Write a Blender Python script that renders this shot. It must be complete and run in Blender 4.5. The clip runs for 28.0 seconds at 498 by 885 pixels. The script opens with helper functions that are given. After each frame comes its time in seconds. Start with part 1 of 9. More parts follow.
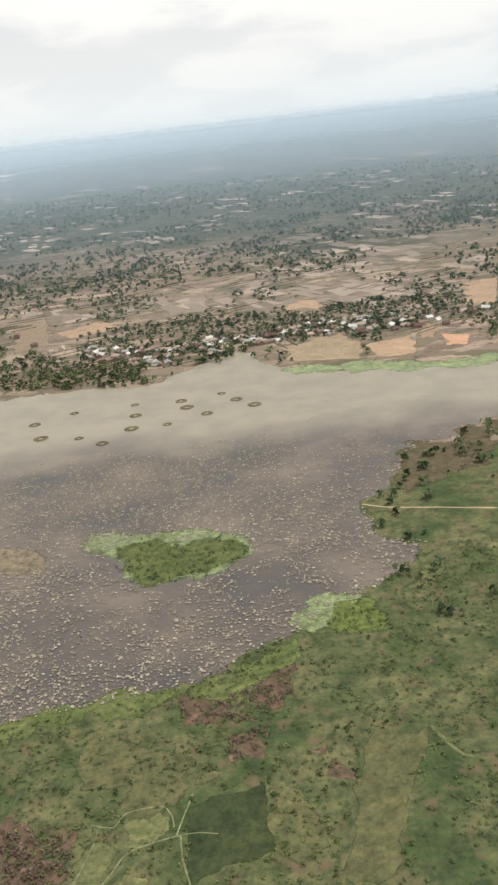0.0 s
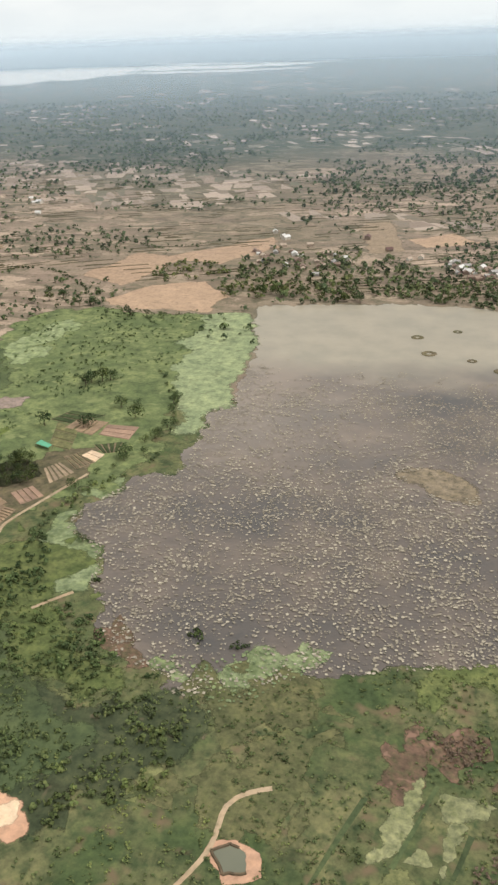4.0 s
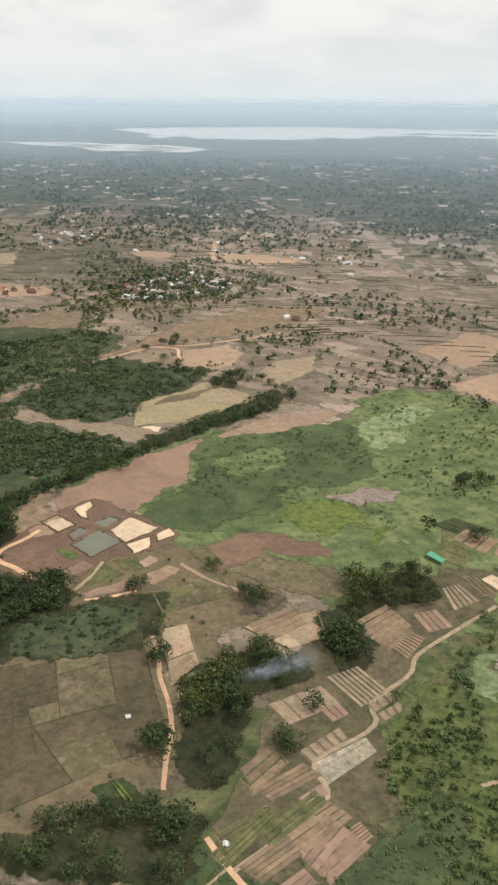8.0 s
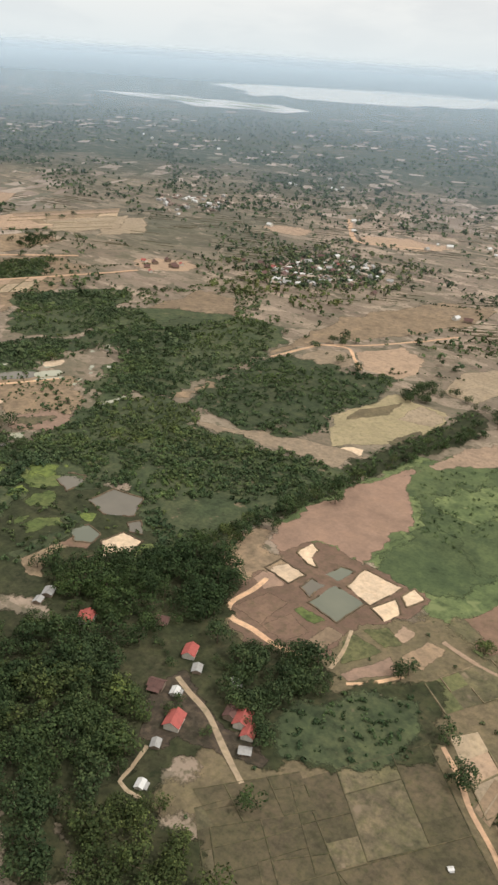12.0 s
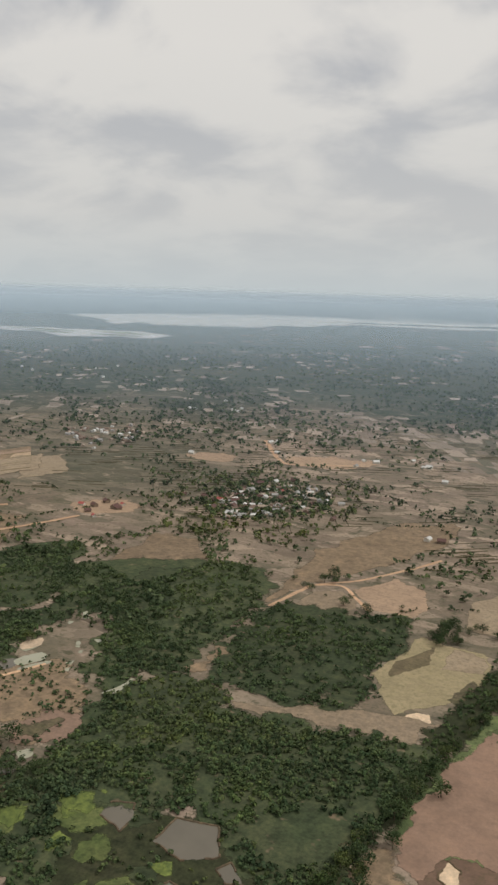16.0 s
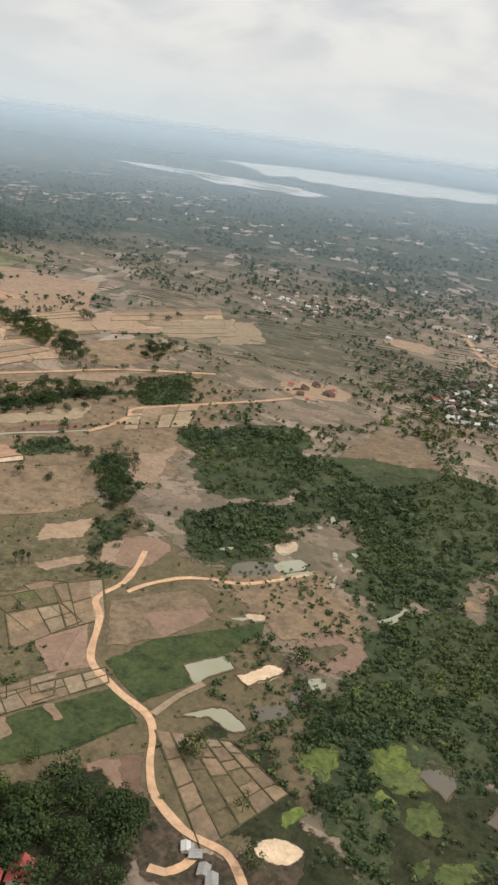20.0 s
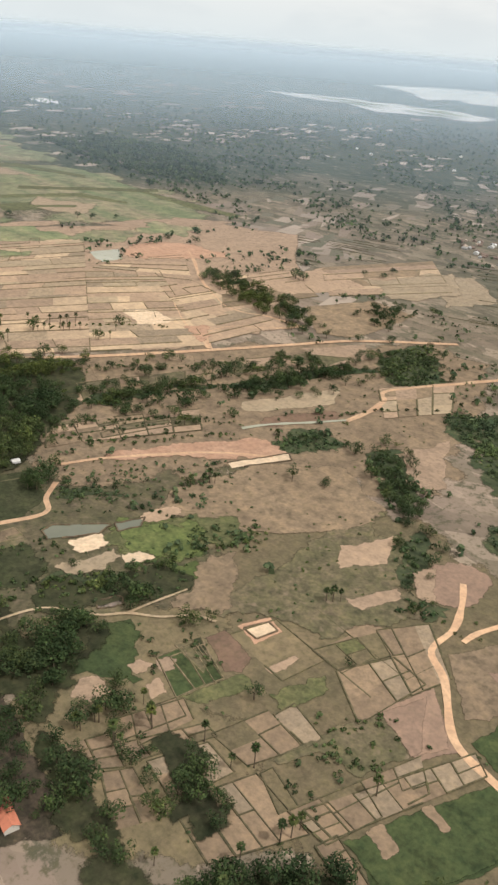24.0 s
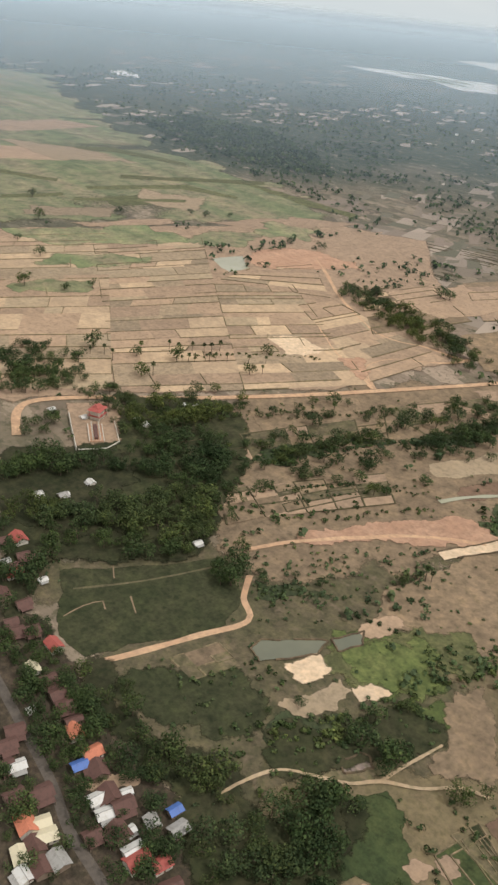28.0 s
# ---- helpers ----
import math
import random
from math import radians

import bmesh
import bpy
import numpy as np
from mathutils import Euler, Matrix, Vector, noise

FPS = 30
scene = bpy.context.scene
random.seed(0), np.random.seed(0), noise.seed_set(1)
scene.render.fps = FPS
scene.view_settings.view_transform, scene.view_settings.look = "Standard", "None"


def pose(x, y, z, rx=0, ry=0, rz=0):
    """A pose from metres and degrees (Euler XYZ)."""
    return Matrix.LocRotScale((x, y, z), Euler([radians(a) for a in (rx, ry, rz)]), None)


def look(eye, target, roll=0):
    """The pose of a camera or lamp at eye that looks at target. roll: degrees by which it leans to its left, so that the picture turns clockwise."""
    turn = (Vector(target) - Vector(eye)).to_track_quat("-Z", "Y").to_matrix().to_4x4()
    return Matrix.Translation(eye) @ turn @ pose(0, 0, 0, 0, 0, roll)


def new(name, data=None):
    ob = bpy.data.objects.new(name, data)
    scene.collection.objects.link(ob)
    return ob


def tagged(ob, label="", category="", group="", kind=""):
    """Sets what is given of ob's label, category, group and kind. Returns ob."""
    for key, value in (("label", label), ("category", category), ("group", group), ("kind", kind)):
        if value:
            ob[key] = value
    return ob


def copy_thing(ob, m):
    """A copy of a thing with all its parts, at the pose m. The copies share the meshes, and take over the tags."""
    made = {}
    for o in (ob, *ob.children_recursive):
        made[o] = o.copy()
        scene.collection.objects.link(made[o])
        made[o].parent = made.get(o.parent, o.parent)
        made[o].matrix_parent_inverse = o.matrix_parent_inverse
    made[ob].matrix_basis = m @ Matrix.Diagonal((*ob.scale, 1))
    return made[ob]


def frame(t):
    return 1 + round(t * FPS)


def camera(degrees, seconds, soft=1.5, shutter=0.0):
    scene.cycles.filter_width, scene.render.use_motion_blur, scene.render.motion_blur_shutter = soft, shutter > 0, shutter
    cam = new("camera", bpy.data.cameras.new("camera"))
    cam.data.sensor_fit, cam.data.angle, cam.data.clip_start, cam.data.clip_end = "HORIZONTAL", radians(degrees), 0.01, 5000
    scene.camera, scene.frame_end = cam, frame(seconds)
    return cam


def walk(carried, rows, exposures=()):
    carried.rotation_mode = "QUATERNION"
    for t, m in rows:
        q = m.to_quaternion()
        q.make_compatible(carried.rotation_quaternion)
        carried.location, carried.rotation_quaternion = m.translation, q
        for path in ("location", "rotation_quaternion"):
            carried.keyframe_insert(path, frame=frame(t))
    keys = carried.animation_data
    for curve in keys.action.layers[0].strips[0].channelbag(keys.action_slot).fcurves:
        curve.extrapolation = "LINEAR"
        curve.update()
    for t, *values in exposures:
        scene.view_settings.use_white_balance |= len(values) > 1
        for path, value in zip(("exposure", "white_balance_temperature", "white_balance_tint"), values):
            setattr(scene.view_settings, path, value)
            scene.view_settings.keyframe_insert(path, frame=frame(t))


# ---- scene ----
# camera: seconds, eye, heading to the left of +y, pitch and roll in degrees
cam = camera(33.77, 28.0, soft=2.6)
PATH = [
    (0, -0.0, 0.0, 188.1, 1.05, -21.35, -6.66),
    (0.5, -14.3, 2.1, 187.6, 2.97, -22.21, -6.17),
    (1, -28.5, 4.6, 187.4, 4.41, -22.70, -5.21),
    (1.5, -42.7, 6.5, 186.9, 6.49, -24.02, -3.29),
    (2, -57.2, 8.0, 186.3, 10.87, -26.44, -2.98),
    (2.5, -72.0, 9.3, 185.6, 13.74, -26.69, -3.56),
    (4.5, -125.0, 11.9, 193.8, 20.66, -25.93, -1.38),
    (5, -139.3, 12.7, 195.3, 24.77, -25.06, -0.68),
    (5.5, -153.6, 13.6, 196.6, 27.77, -24.47, 0.73),
    (6, -167.8, 14.0, 197.5, 29.74, -24.68, 1.02),
    (6.5, -181.9, 14.8, 198.5, 31.37, -25.12, 0.90),
    (7, -195.6, 15.5, 199.5, 32.78, -24.34, 0.54),
    (7.5, -209.2, 16.1, 200.3, 33.29, -23.05, 0.25),
    (8, -223.6, 17.1, 201.2, 33.07, -22.76, 0.65),
    (8.5, -238.0, 17.6, 201.7, 32.39, -22.70, 0.87),
    (9, -252.6, 17.7, 201.9, 32.16, -22.91, 1.06),
    (9.5, -266.8, 17.3, 202.5, 32.75, -23.72, 1.20),
    (10, -281.1, 17.2, 203.8, 33.65, -24.05, 1.54),
    (10.5, -295.5, 17.3, 205.2, 35.14, -23.41, 2.64),
    (11, -309.8, 17.0, 206.3, 36.43, -23.38, 3.31),
    (11.5, -324.3, 16.8, 207.1, 36.46, -25.28, 4.12),
    (12, -339.3, 17.0, 208.1, 36.80, -25.49, 4.03),
    (12.5, -354.5, 17.6, 209.2, 37.57, -23.31, 4.05),
    (14.5, -413.8, 16.1, 210.5, 36.14, -18.70, 1.91),
    (15, -427.3, 16.1, 211.5, 32.63, -16.68, 1.25),
    (15.5, -441.0, 16.1, 212.9, 28.27, -13.99, 1.20),
    (16, -454.8, 15.6, 214.6, 27.24, -10.74, 1.76),
    (16.5, -468.8, 14.4, 215.9, 26.42, -8.66, 1.93),
    (17, -483.0, 12.8, 217.0, 24.79, -7.37, 1.81),
    (17.5, -497.6, 11.7, 218.0, 22.95, -6.40, 1.71),
    (18, -512.4, 11.0, 218.3, 23.47, -8.28, 2.82),
    (18.5, -527.3, 10.1, 218.0, 28.55, -14.19, 6.06),
    (19, -542.3, 10.0, 217.8, 31.44, -17.77, 7.64),
    (19.5, -557.5, 9.9, 217.3, 31.87, -19.10, 8.36),
    (20, -572.9, 9.5, 216.2, 33.95, -20.83, 8.16),
    (20.5, -588.5, 9.0, 214.4, 37.69, -23.12, 6.05),
    (21, -604.3, 8.5, 212.9, 40.43, -24.64, 4.78),
    (21.5, -620.1, 8.3, 212.3, 41.64, -25.21, 4.61),
    (22, -634.6, 8.0, 212.6, 42.43, -25.68, 4.88),
    (22.5, -648.2, 7.4, 213.3, 42.73, -25.99, 4.97),
    (24.5, -704.5, 5.3, 217.9, 43.37, -26.71, 5.15),
    (25, -720.0, 4.7, 219.0, 43.35, -27.47, 5.64),
    (25.5, -734.9, 3.7, 220.2, 44.21, -28.37, 5.11),
    (26, -749.3, 2.7, 221.5, 44.89, -28.71, 4.92),
    (26.5, -764.3, 2.2, 223.0, 44.88, -29.13, 5.21),
    (27, -779.4, 1.9, 224.7, 44.90, -28.69, 5.61),
    (27.5, -793.9, 1.2, 226.2, 45.10, -28.57, 6.36),
    (28, -807.6, -0.0, 227.3, 46.02, -28.61, 6.12),
]


def aimed(x, y, z, yaw, pitch, roll):
    a, b = radians(yaw), radians(pitch)
    way = Vector((-math.sin(a) * math.cos(b), math.cos(a) * math.cos(b), math.sin(b)))
    eye = Vector((x, y, z))
    return look(eye, eye + way * 100.0, roll)


from mathutils.geometry import delaunay_2d_cdt

EXPOSURES = [(0, 0.32), (1, 0.27), (2, 0.36), (5, 0.34), (7, 0.24), (9, 0.18), (11, 0.14), (12, 0.22), (15, -0.24), (16, -0.34), (17, -0.24), (18, -0.34), (19, -0.2), (20, 0.02), (21, 0.27), (22, 0.38), (24.5, 0.12), (25, 0.06), (27, 0.12), (28, 0.0)]
walk(cam, [(t, aimed(*row)) for t, *row in PATH], EXPOSURES)

# ---- light: bright high overcast with broken grey cloud, and a hazy sun ----
SUN_UP, SUN_WAY = 58.0, 70.0
SKY, SUN = 0.10, 2.05
world = bpy.data.worlds.new("world")
scene.world = world
world.use_nodes = True
wn, wl = world.node_tree.nodes, world.node_tree.links
wn.clear()


def wnode(kind, **settings):
    n = wn.new(kind)
    for key, value in settings.items():
        n.inputs[key].default_value = value
    return n


w_out = wn.new("ShaderNodeOutputWorld")
w_sky = wn.new("ShaderNodeTexSky")
w_sky.sky_type, w_sky.sun_disc = "NISHITA", False
w_sky.sun_elevation, w_sky.sun_rotation = radians(SUN_UP), radians(SUN_WAY)
w_sky.dust_density, w_sky.air_density = 5.0, 1.0
w_clear = wnode("ShaderNodeBackground", Strength=SKY)
wl.new(w_sky.outputs[0], w_clear.inputs[0])
# cloud deck: noise laid on a flat layer overhead
w_co = wn.new("ShaderNodeTexCoord")
w_sep = wn.new("ShaderNodeSeparateXYZ")
wl.new(w_co.outputs["Generated"], w_sep.inputs[0])
w_up = wn.new("ShaderNodeMath")
w_up.operation = "MAXIMUM"
w_up.inputs[1].default_value = 0.0
wl.new(w_sep.outputs[2], w_up.inputs[0])
w_add = wn.new("ShaderNodeMath")
w_add.operation = "ADD"
w_add.inputs[1].default_value = 0.32
wl.new(w_up.outputs[0], w_add.inputs[0])
w_div = wn.new("ShaderNodeVectorMath")
w_div.operation = "DIVIDE"
w_com = wn.new("ShaderNodeCombineXYZ")
for i in range(3):
    wl.new(w_add.outputs[0], w_com.inputs[i])
wl.new(w_co.outputs["Generated"], w_div.inputs[0])
wl.new(w_com.outputs[0], w_div.inputs[1])
w_noise = wnode("ShaderNodeTexNoise", Scale=2.6, Detail=5.0, Roughness=0.5, Distortion=0.25)
wl.new(w_div.outputs[0], w_noise.inputs["Vector"])
w_ramp = wn.new("ShaderNodeValToRGB")
w_ramp.color_ramp.interpolation = "EASE"
w_ramp.color_ramp.elements[0].position, w_ramp.color_ramp.elements[0].color = 0.41, (0.86, 0.835, 0.795, 1)
w_ramp.color_ramp.elements[1].position, w_ramp.color_ramp.elements[1].color = 0.64, (0.53, 0.545, 0.575, 1)
wl.new(w_noise.outputs["Fac"], w_ramp.inputs[0])
# low down the haze closes the gaps to an even pale tone
w_low = wn.new("ShaderNodeMapRange")
w_low.inputs["From Min"].default_value, w_low.inputs["From Max"].default_value = -0.01, 0.26
wl.new(w_sep.outputs[2], w_low.inputs["Value"])
w_hor = wn.new("ShaderNodeValToRGB")
w_hor.color_ramp.elements[0].position, w_hor.color_ramp.elements[0].color = 0.0, (0.62, 0.68, 0.70, 1)
w_hor.color_ramp.elements[1].position, w_hor.color_ramp.elements[1].color = 0.35, (0.70, 0.705, 0.69, 1)
wl.new(w_low.outputs[0], w_hor.inputs[0])
w_mix = wn.new("ShaderNodeMix")
w_mix.data_type = "RGBA"
wl.new(w_low.outputs[0], w_mix.inputs["Factor"])
wl.new(w_hor.outputs[0], w_mix.inputs[6])
wl.new(w_ramp.outputs[0], w_mix.inputs[7])
w_cloud = wnode("ShaderNodeBackground", Strength=1.07)
wl.new(w_mix.outputs[2], w_cloud.inputs[0])
w_both = wnode("ShaderNodeMixShader", Fac=0.97)
wl.new(w_clear.outputs[0], w_both.inputs[1])
wl.new(w_cloud.outputs[0], w_both.inputs[2])
wl.new(w_both.outputs[0], w_out.inputs[0])
sun_data = bpy.data.lights.new("sun", "SUN")
sun_data.energy, sun_data.angle, sun_data.color = SUN, radians(2.0), (1.0, 0.956, 0.945)
sun = new("sun", sun_data)
sun.rotation_euler = (radians(90 - SUN_UP), 0, radians(180 - SUN_WAY))

# ---- materials ----


class Nodes:
    def __init__(self, name, rough=0.9, spec=0.2):
        self.m = bpy.data.materials.new(name)
        self.m.use_nodes = True
        self.t = self.m.node_tree
        self.n, self.l = self.t.nodes, self.t.links
        self.b = self.n["Principled BSDF"]
        self.b.inputs["Roughness"].default_value = rough
        self.b.inputs["Specular IOR Level"].default_value = spec
        self.pos = self.n.new("ShaderNodeNewGeometry").outputs["Position"]

    def noise(self, metres, detail=3.0, rough=0.55, dist=0.0, stretch=None, turn=0.0):
        v = self.pos
        if stretch:
            mp = self.n.new("ShaderNodeMapping")
            mp.inputs["Scale"].default_value = stretch
            mp.inputs["Rotation"].default_value = (0, 0, radians(turn))
            self.l.new(v, mp.inputs[0])
            v = mp.outputs[0]
        n = self.n.new("ShaderNodeTexNoise")
        n.inputs["Scale"].default_value = 1.0 / metres
        n.inputs["Detail"].default_value = detail
        n.inputs["Roughness"].default_value = rough
        n.inputs["Distortion"].default_value = dist
        self.l.new(v, n.inputs["Vector"])
        return n.outputs["Fac"]

    def cells(self, metres, turn=0.0, stretch=(1, 1, 1)):
        mp = self.n.new("ShaderNodeMapping")
        mp.inputs["Scale"].default_value = stretch
        mp.inputs["Rotation"].default_value = (0, 0, radians(turn))
        self.l.new(self.pos, mp.inputs[0])
        n = self.n.new("ShaderNodeTexVoronoi")
        n.distance = "CHEBYCHEV"
        n.inputs["Scale"].default_value = 1.0 / metres
        self.l.new(mp.outputs[0], n.inputs["Vector"])
        sp = self.n.new("ShaderNodeSeparateColor")
        self.l.new(n.outputs["Color"], sp.inputs[0])
        return sp.outputs[0]

    def ramp(self, fac, *stops):
        r = self.n.new("ShaderNodeValToRGB")
        e = r.color_ramp.elements
        while len(e) < len(stops):
            e.new(0.5)
        for el, (p, c) in zip(e, stops):
            el.position, el.color = p, (*c, 1)
        self.l.new(fac, r.inputs[0])
        return r.outputs[0]

    def step(self, fac, lo, hi):
        r = self.n.new("ShaderNodeMapRange")
        r.inputs["From Min"].default_value, r.inputs["From Max"].default_value = lo, hi
        self.l.new(fac, r.inputs["Value"])
        return r.outputs[0]

    def soft(self, fac, lo, hi):
        out = self.step(fac, lo, hi)
        out.node.interpolation_type = "SMOOTHSTEP"
        return out

    def mix(self, fac, a, b, blend="MIX"):
        m = self.n.new("ShaderNodeMix")
        m.data_type, m.blend_type = "RGBA", blend
        for socket, v in ((m.inputs[0], fac), (m.inputs[6], a), (m.inputs[7], b)):
            if isinstance(v, (int, float)):
                socket.default_value = v
            elif isinstance(v, tuple):
                socket.default_value = (*v, 1)
            else:
                self.l.new(v, socket)
        return m.outputs[2]

    def math(self, op, a, b):
        m = self.n.new("ShaderNodeMath")
        m.operation = op
        for socket, v in zip(m.inputs, (a, b)):
            if isinstance(v, (int, float)):
                socket.default_value = v
            else:
                self.l.new(v, socket)
        return m.outputs[0]

    def feather(self):
        """Covers thin out in ragged spots towards their rim."""
        at = self.n.new("ShaderNodeAttribute")
        at.attribute_name = "rim"
        ragged = self.math("MULTIPLY", self.math("SUBTRACT", self.noise(2.6, 5, 0.72), 0.5), 1.7)
        edge = self.math("ADD", self.math("SUBTRACT", 1.0, at.outputs["Fac"]), ragged)
        self.l.new(self.step(edge, 0.12, 0.42), self.b.inputs["Alpha"])
        return self

    def color(self, c):
        self.l.new(c, self.b.inputs["Base Color"])
        return self

    def bump(self, fac, metres=0.3, strength=0.6):
        b = self.n.new("ShaderNodeBump")
        b.inputs["Distance"].default_value, b.inputs["Strength"].default_value = metres, strength
        self.l.new(fac, b.inputs["Height"])
        self.l.new(b.outputs[0], self.b.inputs["Normal"])
        return self


def soil(name, a, b, c, big=40.0, small=3.0, rough=0.95, spec=0.1, speck=None, speck_at=(0.6, 0.66), stretch=None, turn=0.0, calm=1.0):
    """An earth or grass cover: a and b in large patches, c in small ones, and specks of a fourth tone."""
    k = Nodes(name, rough, spec)
    g = k.mix(k.step(k.noise(big, 4, stretch=stretch, turn=turn), 0.38, 0.62), a, b)
    fine = k.noise(small, 3, 0.65)
    g = k.mix(k.step(fine, 0.46, 0.70), g, c)
    mott = k.ramp(k.noise(big * 0.33, 5, 0.72), (0.33, (0.62, 0.64, 0.66)), (0.5, (1.0, 1.0, 1.0)), (0.67, (1.34, 1.3, 1.22)))
    g = k.mix(calm, g, mott, "MULTIPLY")
    grain = k.ramp(k.noise(1.7, 3, 0.7), (0.36, (0.83, 0.84, 0.84)), (0.5, (1.0, 1.0, 1.0)), (0.66, (1.13, 1.12, 1.08)))
    g = k.mix(calm, g, grain, "MULTIPLY")
    if speck:
        g = k.mix(k.step(k.noise(small * 2.1, 2, 0.7), *speck_at), g, speck)
    rnd = k.n.new("ShaderNodeObjectInfo").outputs["Random"]
    tone = k.ramp(rnd, (0.0, (0.84, 0.84, 0.84)), (1.0, (1.14, 1.12, 1.08)))
    g = k.mix(1.0, g, tone, "MULTIPLY")
    k.color(g).bump(fine, 0.25, 0.5).feather()
    return k.m


def water(name, a, b, rough=0.12, big=20.0, spec=0.5):
    k = Nodes(name, rough, spec)
    k.color(k.mix(k.step(k.noise(big, 3), 0.35, 0.65), a, b))
    k.bump(k.noise(1.5, 2), 0.02, 0.25).feather()
    return k.m


def foliage(name, a, b, c, plain=False):
    k = Nodes(name, 0.8, 0.1)
    isle = k.n.new("ShaderNodeNewGeometry").outputs["Random Per Island"]
    g = k.ramp(isle, (0.0, a), (0.55, b), (1.0, c))
    if plain:
        k.color(g)
        return k.m
    rnd = k.n.new("ShaderNodeObjectInfo").outputs["Random"]
    g = k.mix(1.0, g, k.ramp(rnd, (0.0, (0.7, 0.78, 0.7)), (0.6, (1.0, 1.0, 1.0)), (1.0, (1.25, 1.1, 0.85))), "MULTIPLY")
    each = k.noise(6.5, 2)
    g = k.mix(1.0, g, k.ramp(each, (0.34, (0.66, 0.7, 0.68)), (0.5, (1.0, 1.0, 1.0)), (0.66, (1.3, 1.32, 1.2))), "MULTIPLY")
    wide = k.noise(45, 4, 0.6)
    g = k.mix(1.0, g, k.ramp(wide, (0.32, (0.7, 0.76, 0.8)), (0.5, (1.0, 1.0, 1.0)), (0.68, (1.26, 1.22, 1.0))), "MULTIPLY")
    k.color(g)
    return k.m


def paint(name, c, rough=0.6, worn=None, metal=0.0):
    k = Nodes(name, rough, 0.3)
    k.b.inputs["Metallic"].default_value = metal
    w = worn or tuple(v * 0.7 for v in c)
    k.color(k.mix(k.step(k.noise(1.2, 4, 0.7, stretch=(1, 1, 0.3)), 0.48, 0.7), c, w))
    return k.m


def land_material():
    k = Nodes("dry_savanna", 0.95, 0.1)
    plot = k.cells(26, 28, (0.8, 2.0, 1))
    dry = k.ramp(plot, (0.0, (0.17, 0.13, 0.10)), (0.25, (0.27, 0.205, 0.155)), (0.45, (0.14, 0.122, 0.085)), (0.65, (0.31, 0.235, 0.175)), (0.82, (0.42, 0.325, 0.24)), (1.0, (0.19, 0.14, 0.108)))
    broad = k.step(k.noise(240, 4, 0.6), 0.38, 0.62)
    scrub = k.ramp(k.noise(30, 5, 0.75), (0.36, (0.05, 0.06, 0.035)), (0.52, (0.13, 0.115, 0.07)), (0.64, (0.24, 0.185, 0.13)), (0.74, (0.36, 0.27, 0.19)))
    g = k.mix(k.math("MULTIPLY", broad, 0.6), dry, scrub)
    # woodland takes over far from the lake and the villages
    sep = k.n.new("ShaderNodeVectorMath")
    sep.operation = "DISTANCE"
    sep.inputs[1].default_value = (-403, 0, 0)
    k.l.new(k.pos, sep.inputs[0])
    out = k.math("ADD", k.step(sep.outputs["Value"], 800, 1900), k.math("MULTIPLY", k.math("SUBTRACT", k.noise(430, 4), 0.5), 2.2))
    wood = k.ramp(k.noise(75, 6, 0.75, stretch=(1, 2.0, 1), turn=20), (0.36, (0.028, 0.045, 0.028)), (0.57, (0.05, 0.064, 0.04)), (0.65, (0.10, 0.10, 0.068)), (0.73, (0.21, 0.17, 0.125)))
    g = k.mix(k.step(out, 0.25, 0.8), g, wood)
    mid = k.noise(14, 5, 0.78)
    g = k.mix(k.step(mid, 0.53, 0.63), g, (0.085, 0.083, 0.052))
    g = k.mix(k.math("MULTIPLY", k.step(k.noise(26, 5, 0.75, stretch=(1, 1.8, 1), turn=25), 0.57, 0.66), 0.8), g, (0.37, 0.285, 0.21))
    fine = k.noise(3.5, 4, 0.75)
    g = k.mix(k.math("MULTIPLY", k.step(fine, 0.5, 0.68), 0.7), g, (0.13, 0.11, 0.065))
    k.color(g).bump(fine, 0.4, 0.5)
    return k.m


M_LAND = land_material()
M_MARSH = soil("marsh_grass", (0.070, 0.098, 0.040), (0.165, 0.162, 0.078), (0.056, 0.080, 0.036), 26, 5, speck=(0.17, 0.128, 0.076), speck_at=(0.57, 0.72))
M_SWAMP = soil("swamp_grass", (0.090, 0.118, 0.052), (0.150, 0.178, 0.078), (0.072, 0.096, 0.044), 34, 6, speck=(0.155, 0.18, 0.08))
M_SWAMP_DEEP = soil("deep_swamp_grass", (0.070, 0.095, 0.044), (0.092, 0.114, 0.052), (0.058, 0.080, 0.039), 60, 8)
M_LIME = soil("algae_scum", (0.235, 0.275, 0.15), (0.185, 0.225, 0.125), (0.145, 0.175, 0.10), 26, 5, speck=(0.12, 0.14, 0.08), speck_at=(0.6, 0.72))
M_MINT = soil("pale_algae", (0.235, 0.275, 0.150), (0.175, 0.215, 0.105), (0.135, 0.170, 0.080), 18, 4, speck=(0.09, 0.12, 0.05), speck_at=(0.54, 0.70))
M_YELLOW = soil("yellow_grass", (0.15, 0.185, 0.052), (0.118, 0.15, 0.046), (0.085, 0.112, 0.04), 12, 3)
M_DEAD = soil("dead_reed", (0.145, 0.095, 0.068), (0.115, 0.082, 0.055), (0.088, 0.086, 0.046), 12, 3, speck=(0.22, 0.14, 0.10))
M_TERRACE = soil("yellowed_terrace", (0.165, 0.172, 0.078), (0.122, 0.134, 0.058), (0.088, 0.102, 0.044), 9, 3)
M_REED_BANK = soil("dry_reed_bank", (0.250, 0.205, 0.145), (0.200, 0.165, 0.115), (0.120, 0.105, 0.070), 14, 4)
M_TERRACE_PALE = soil("pale_terrace_grass", (0.235, 0.24, 0.13), (0.18, 0.19, 0.098), (0.13, 0.145, 0.07), 9, 3)
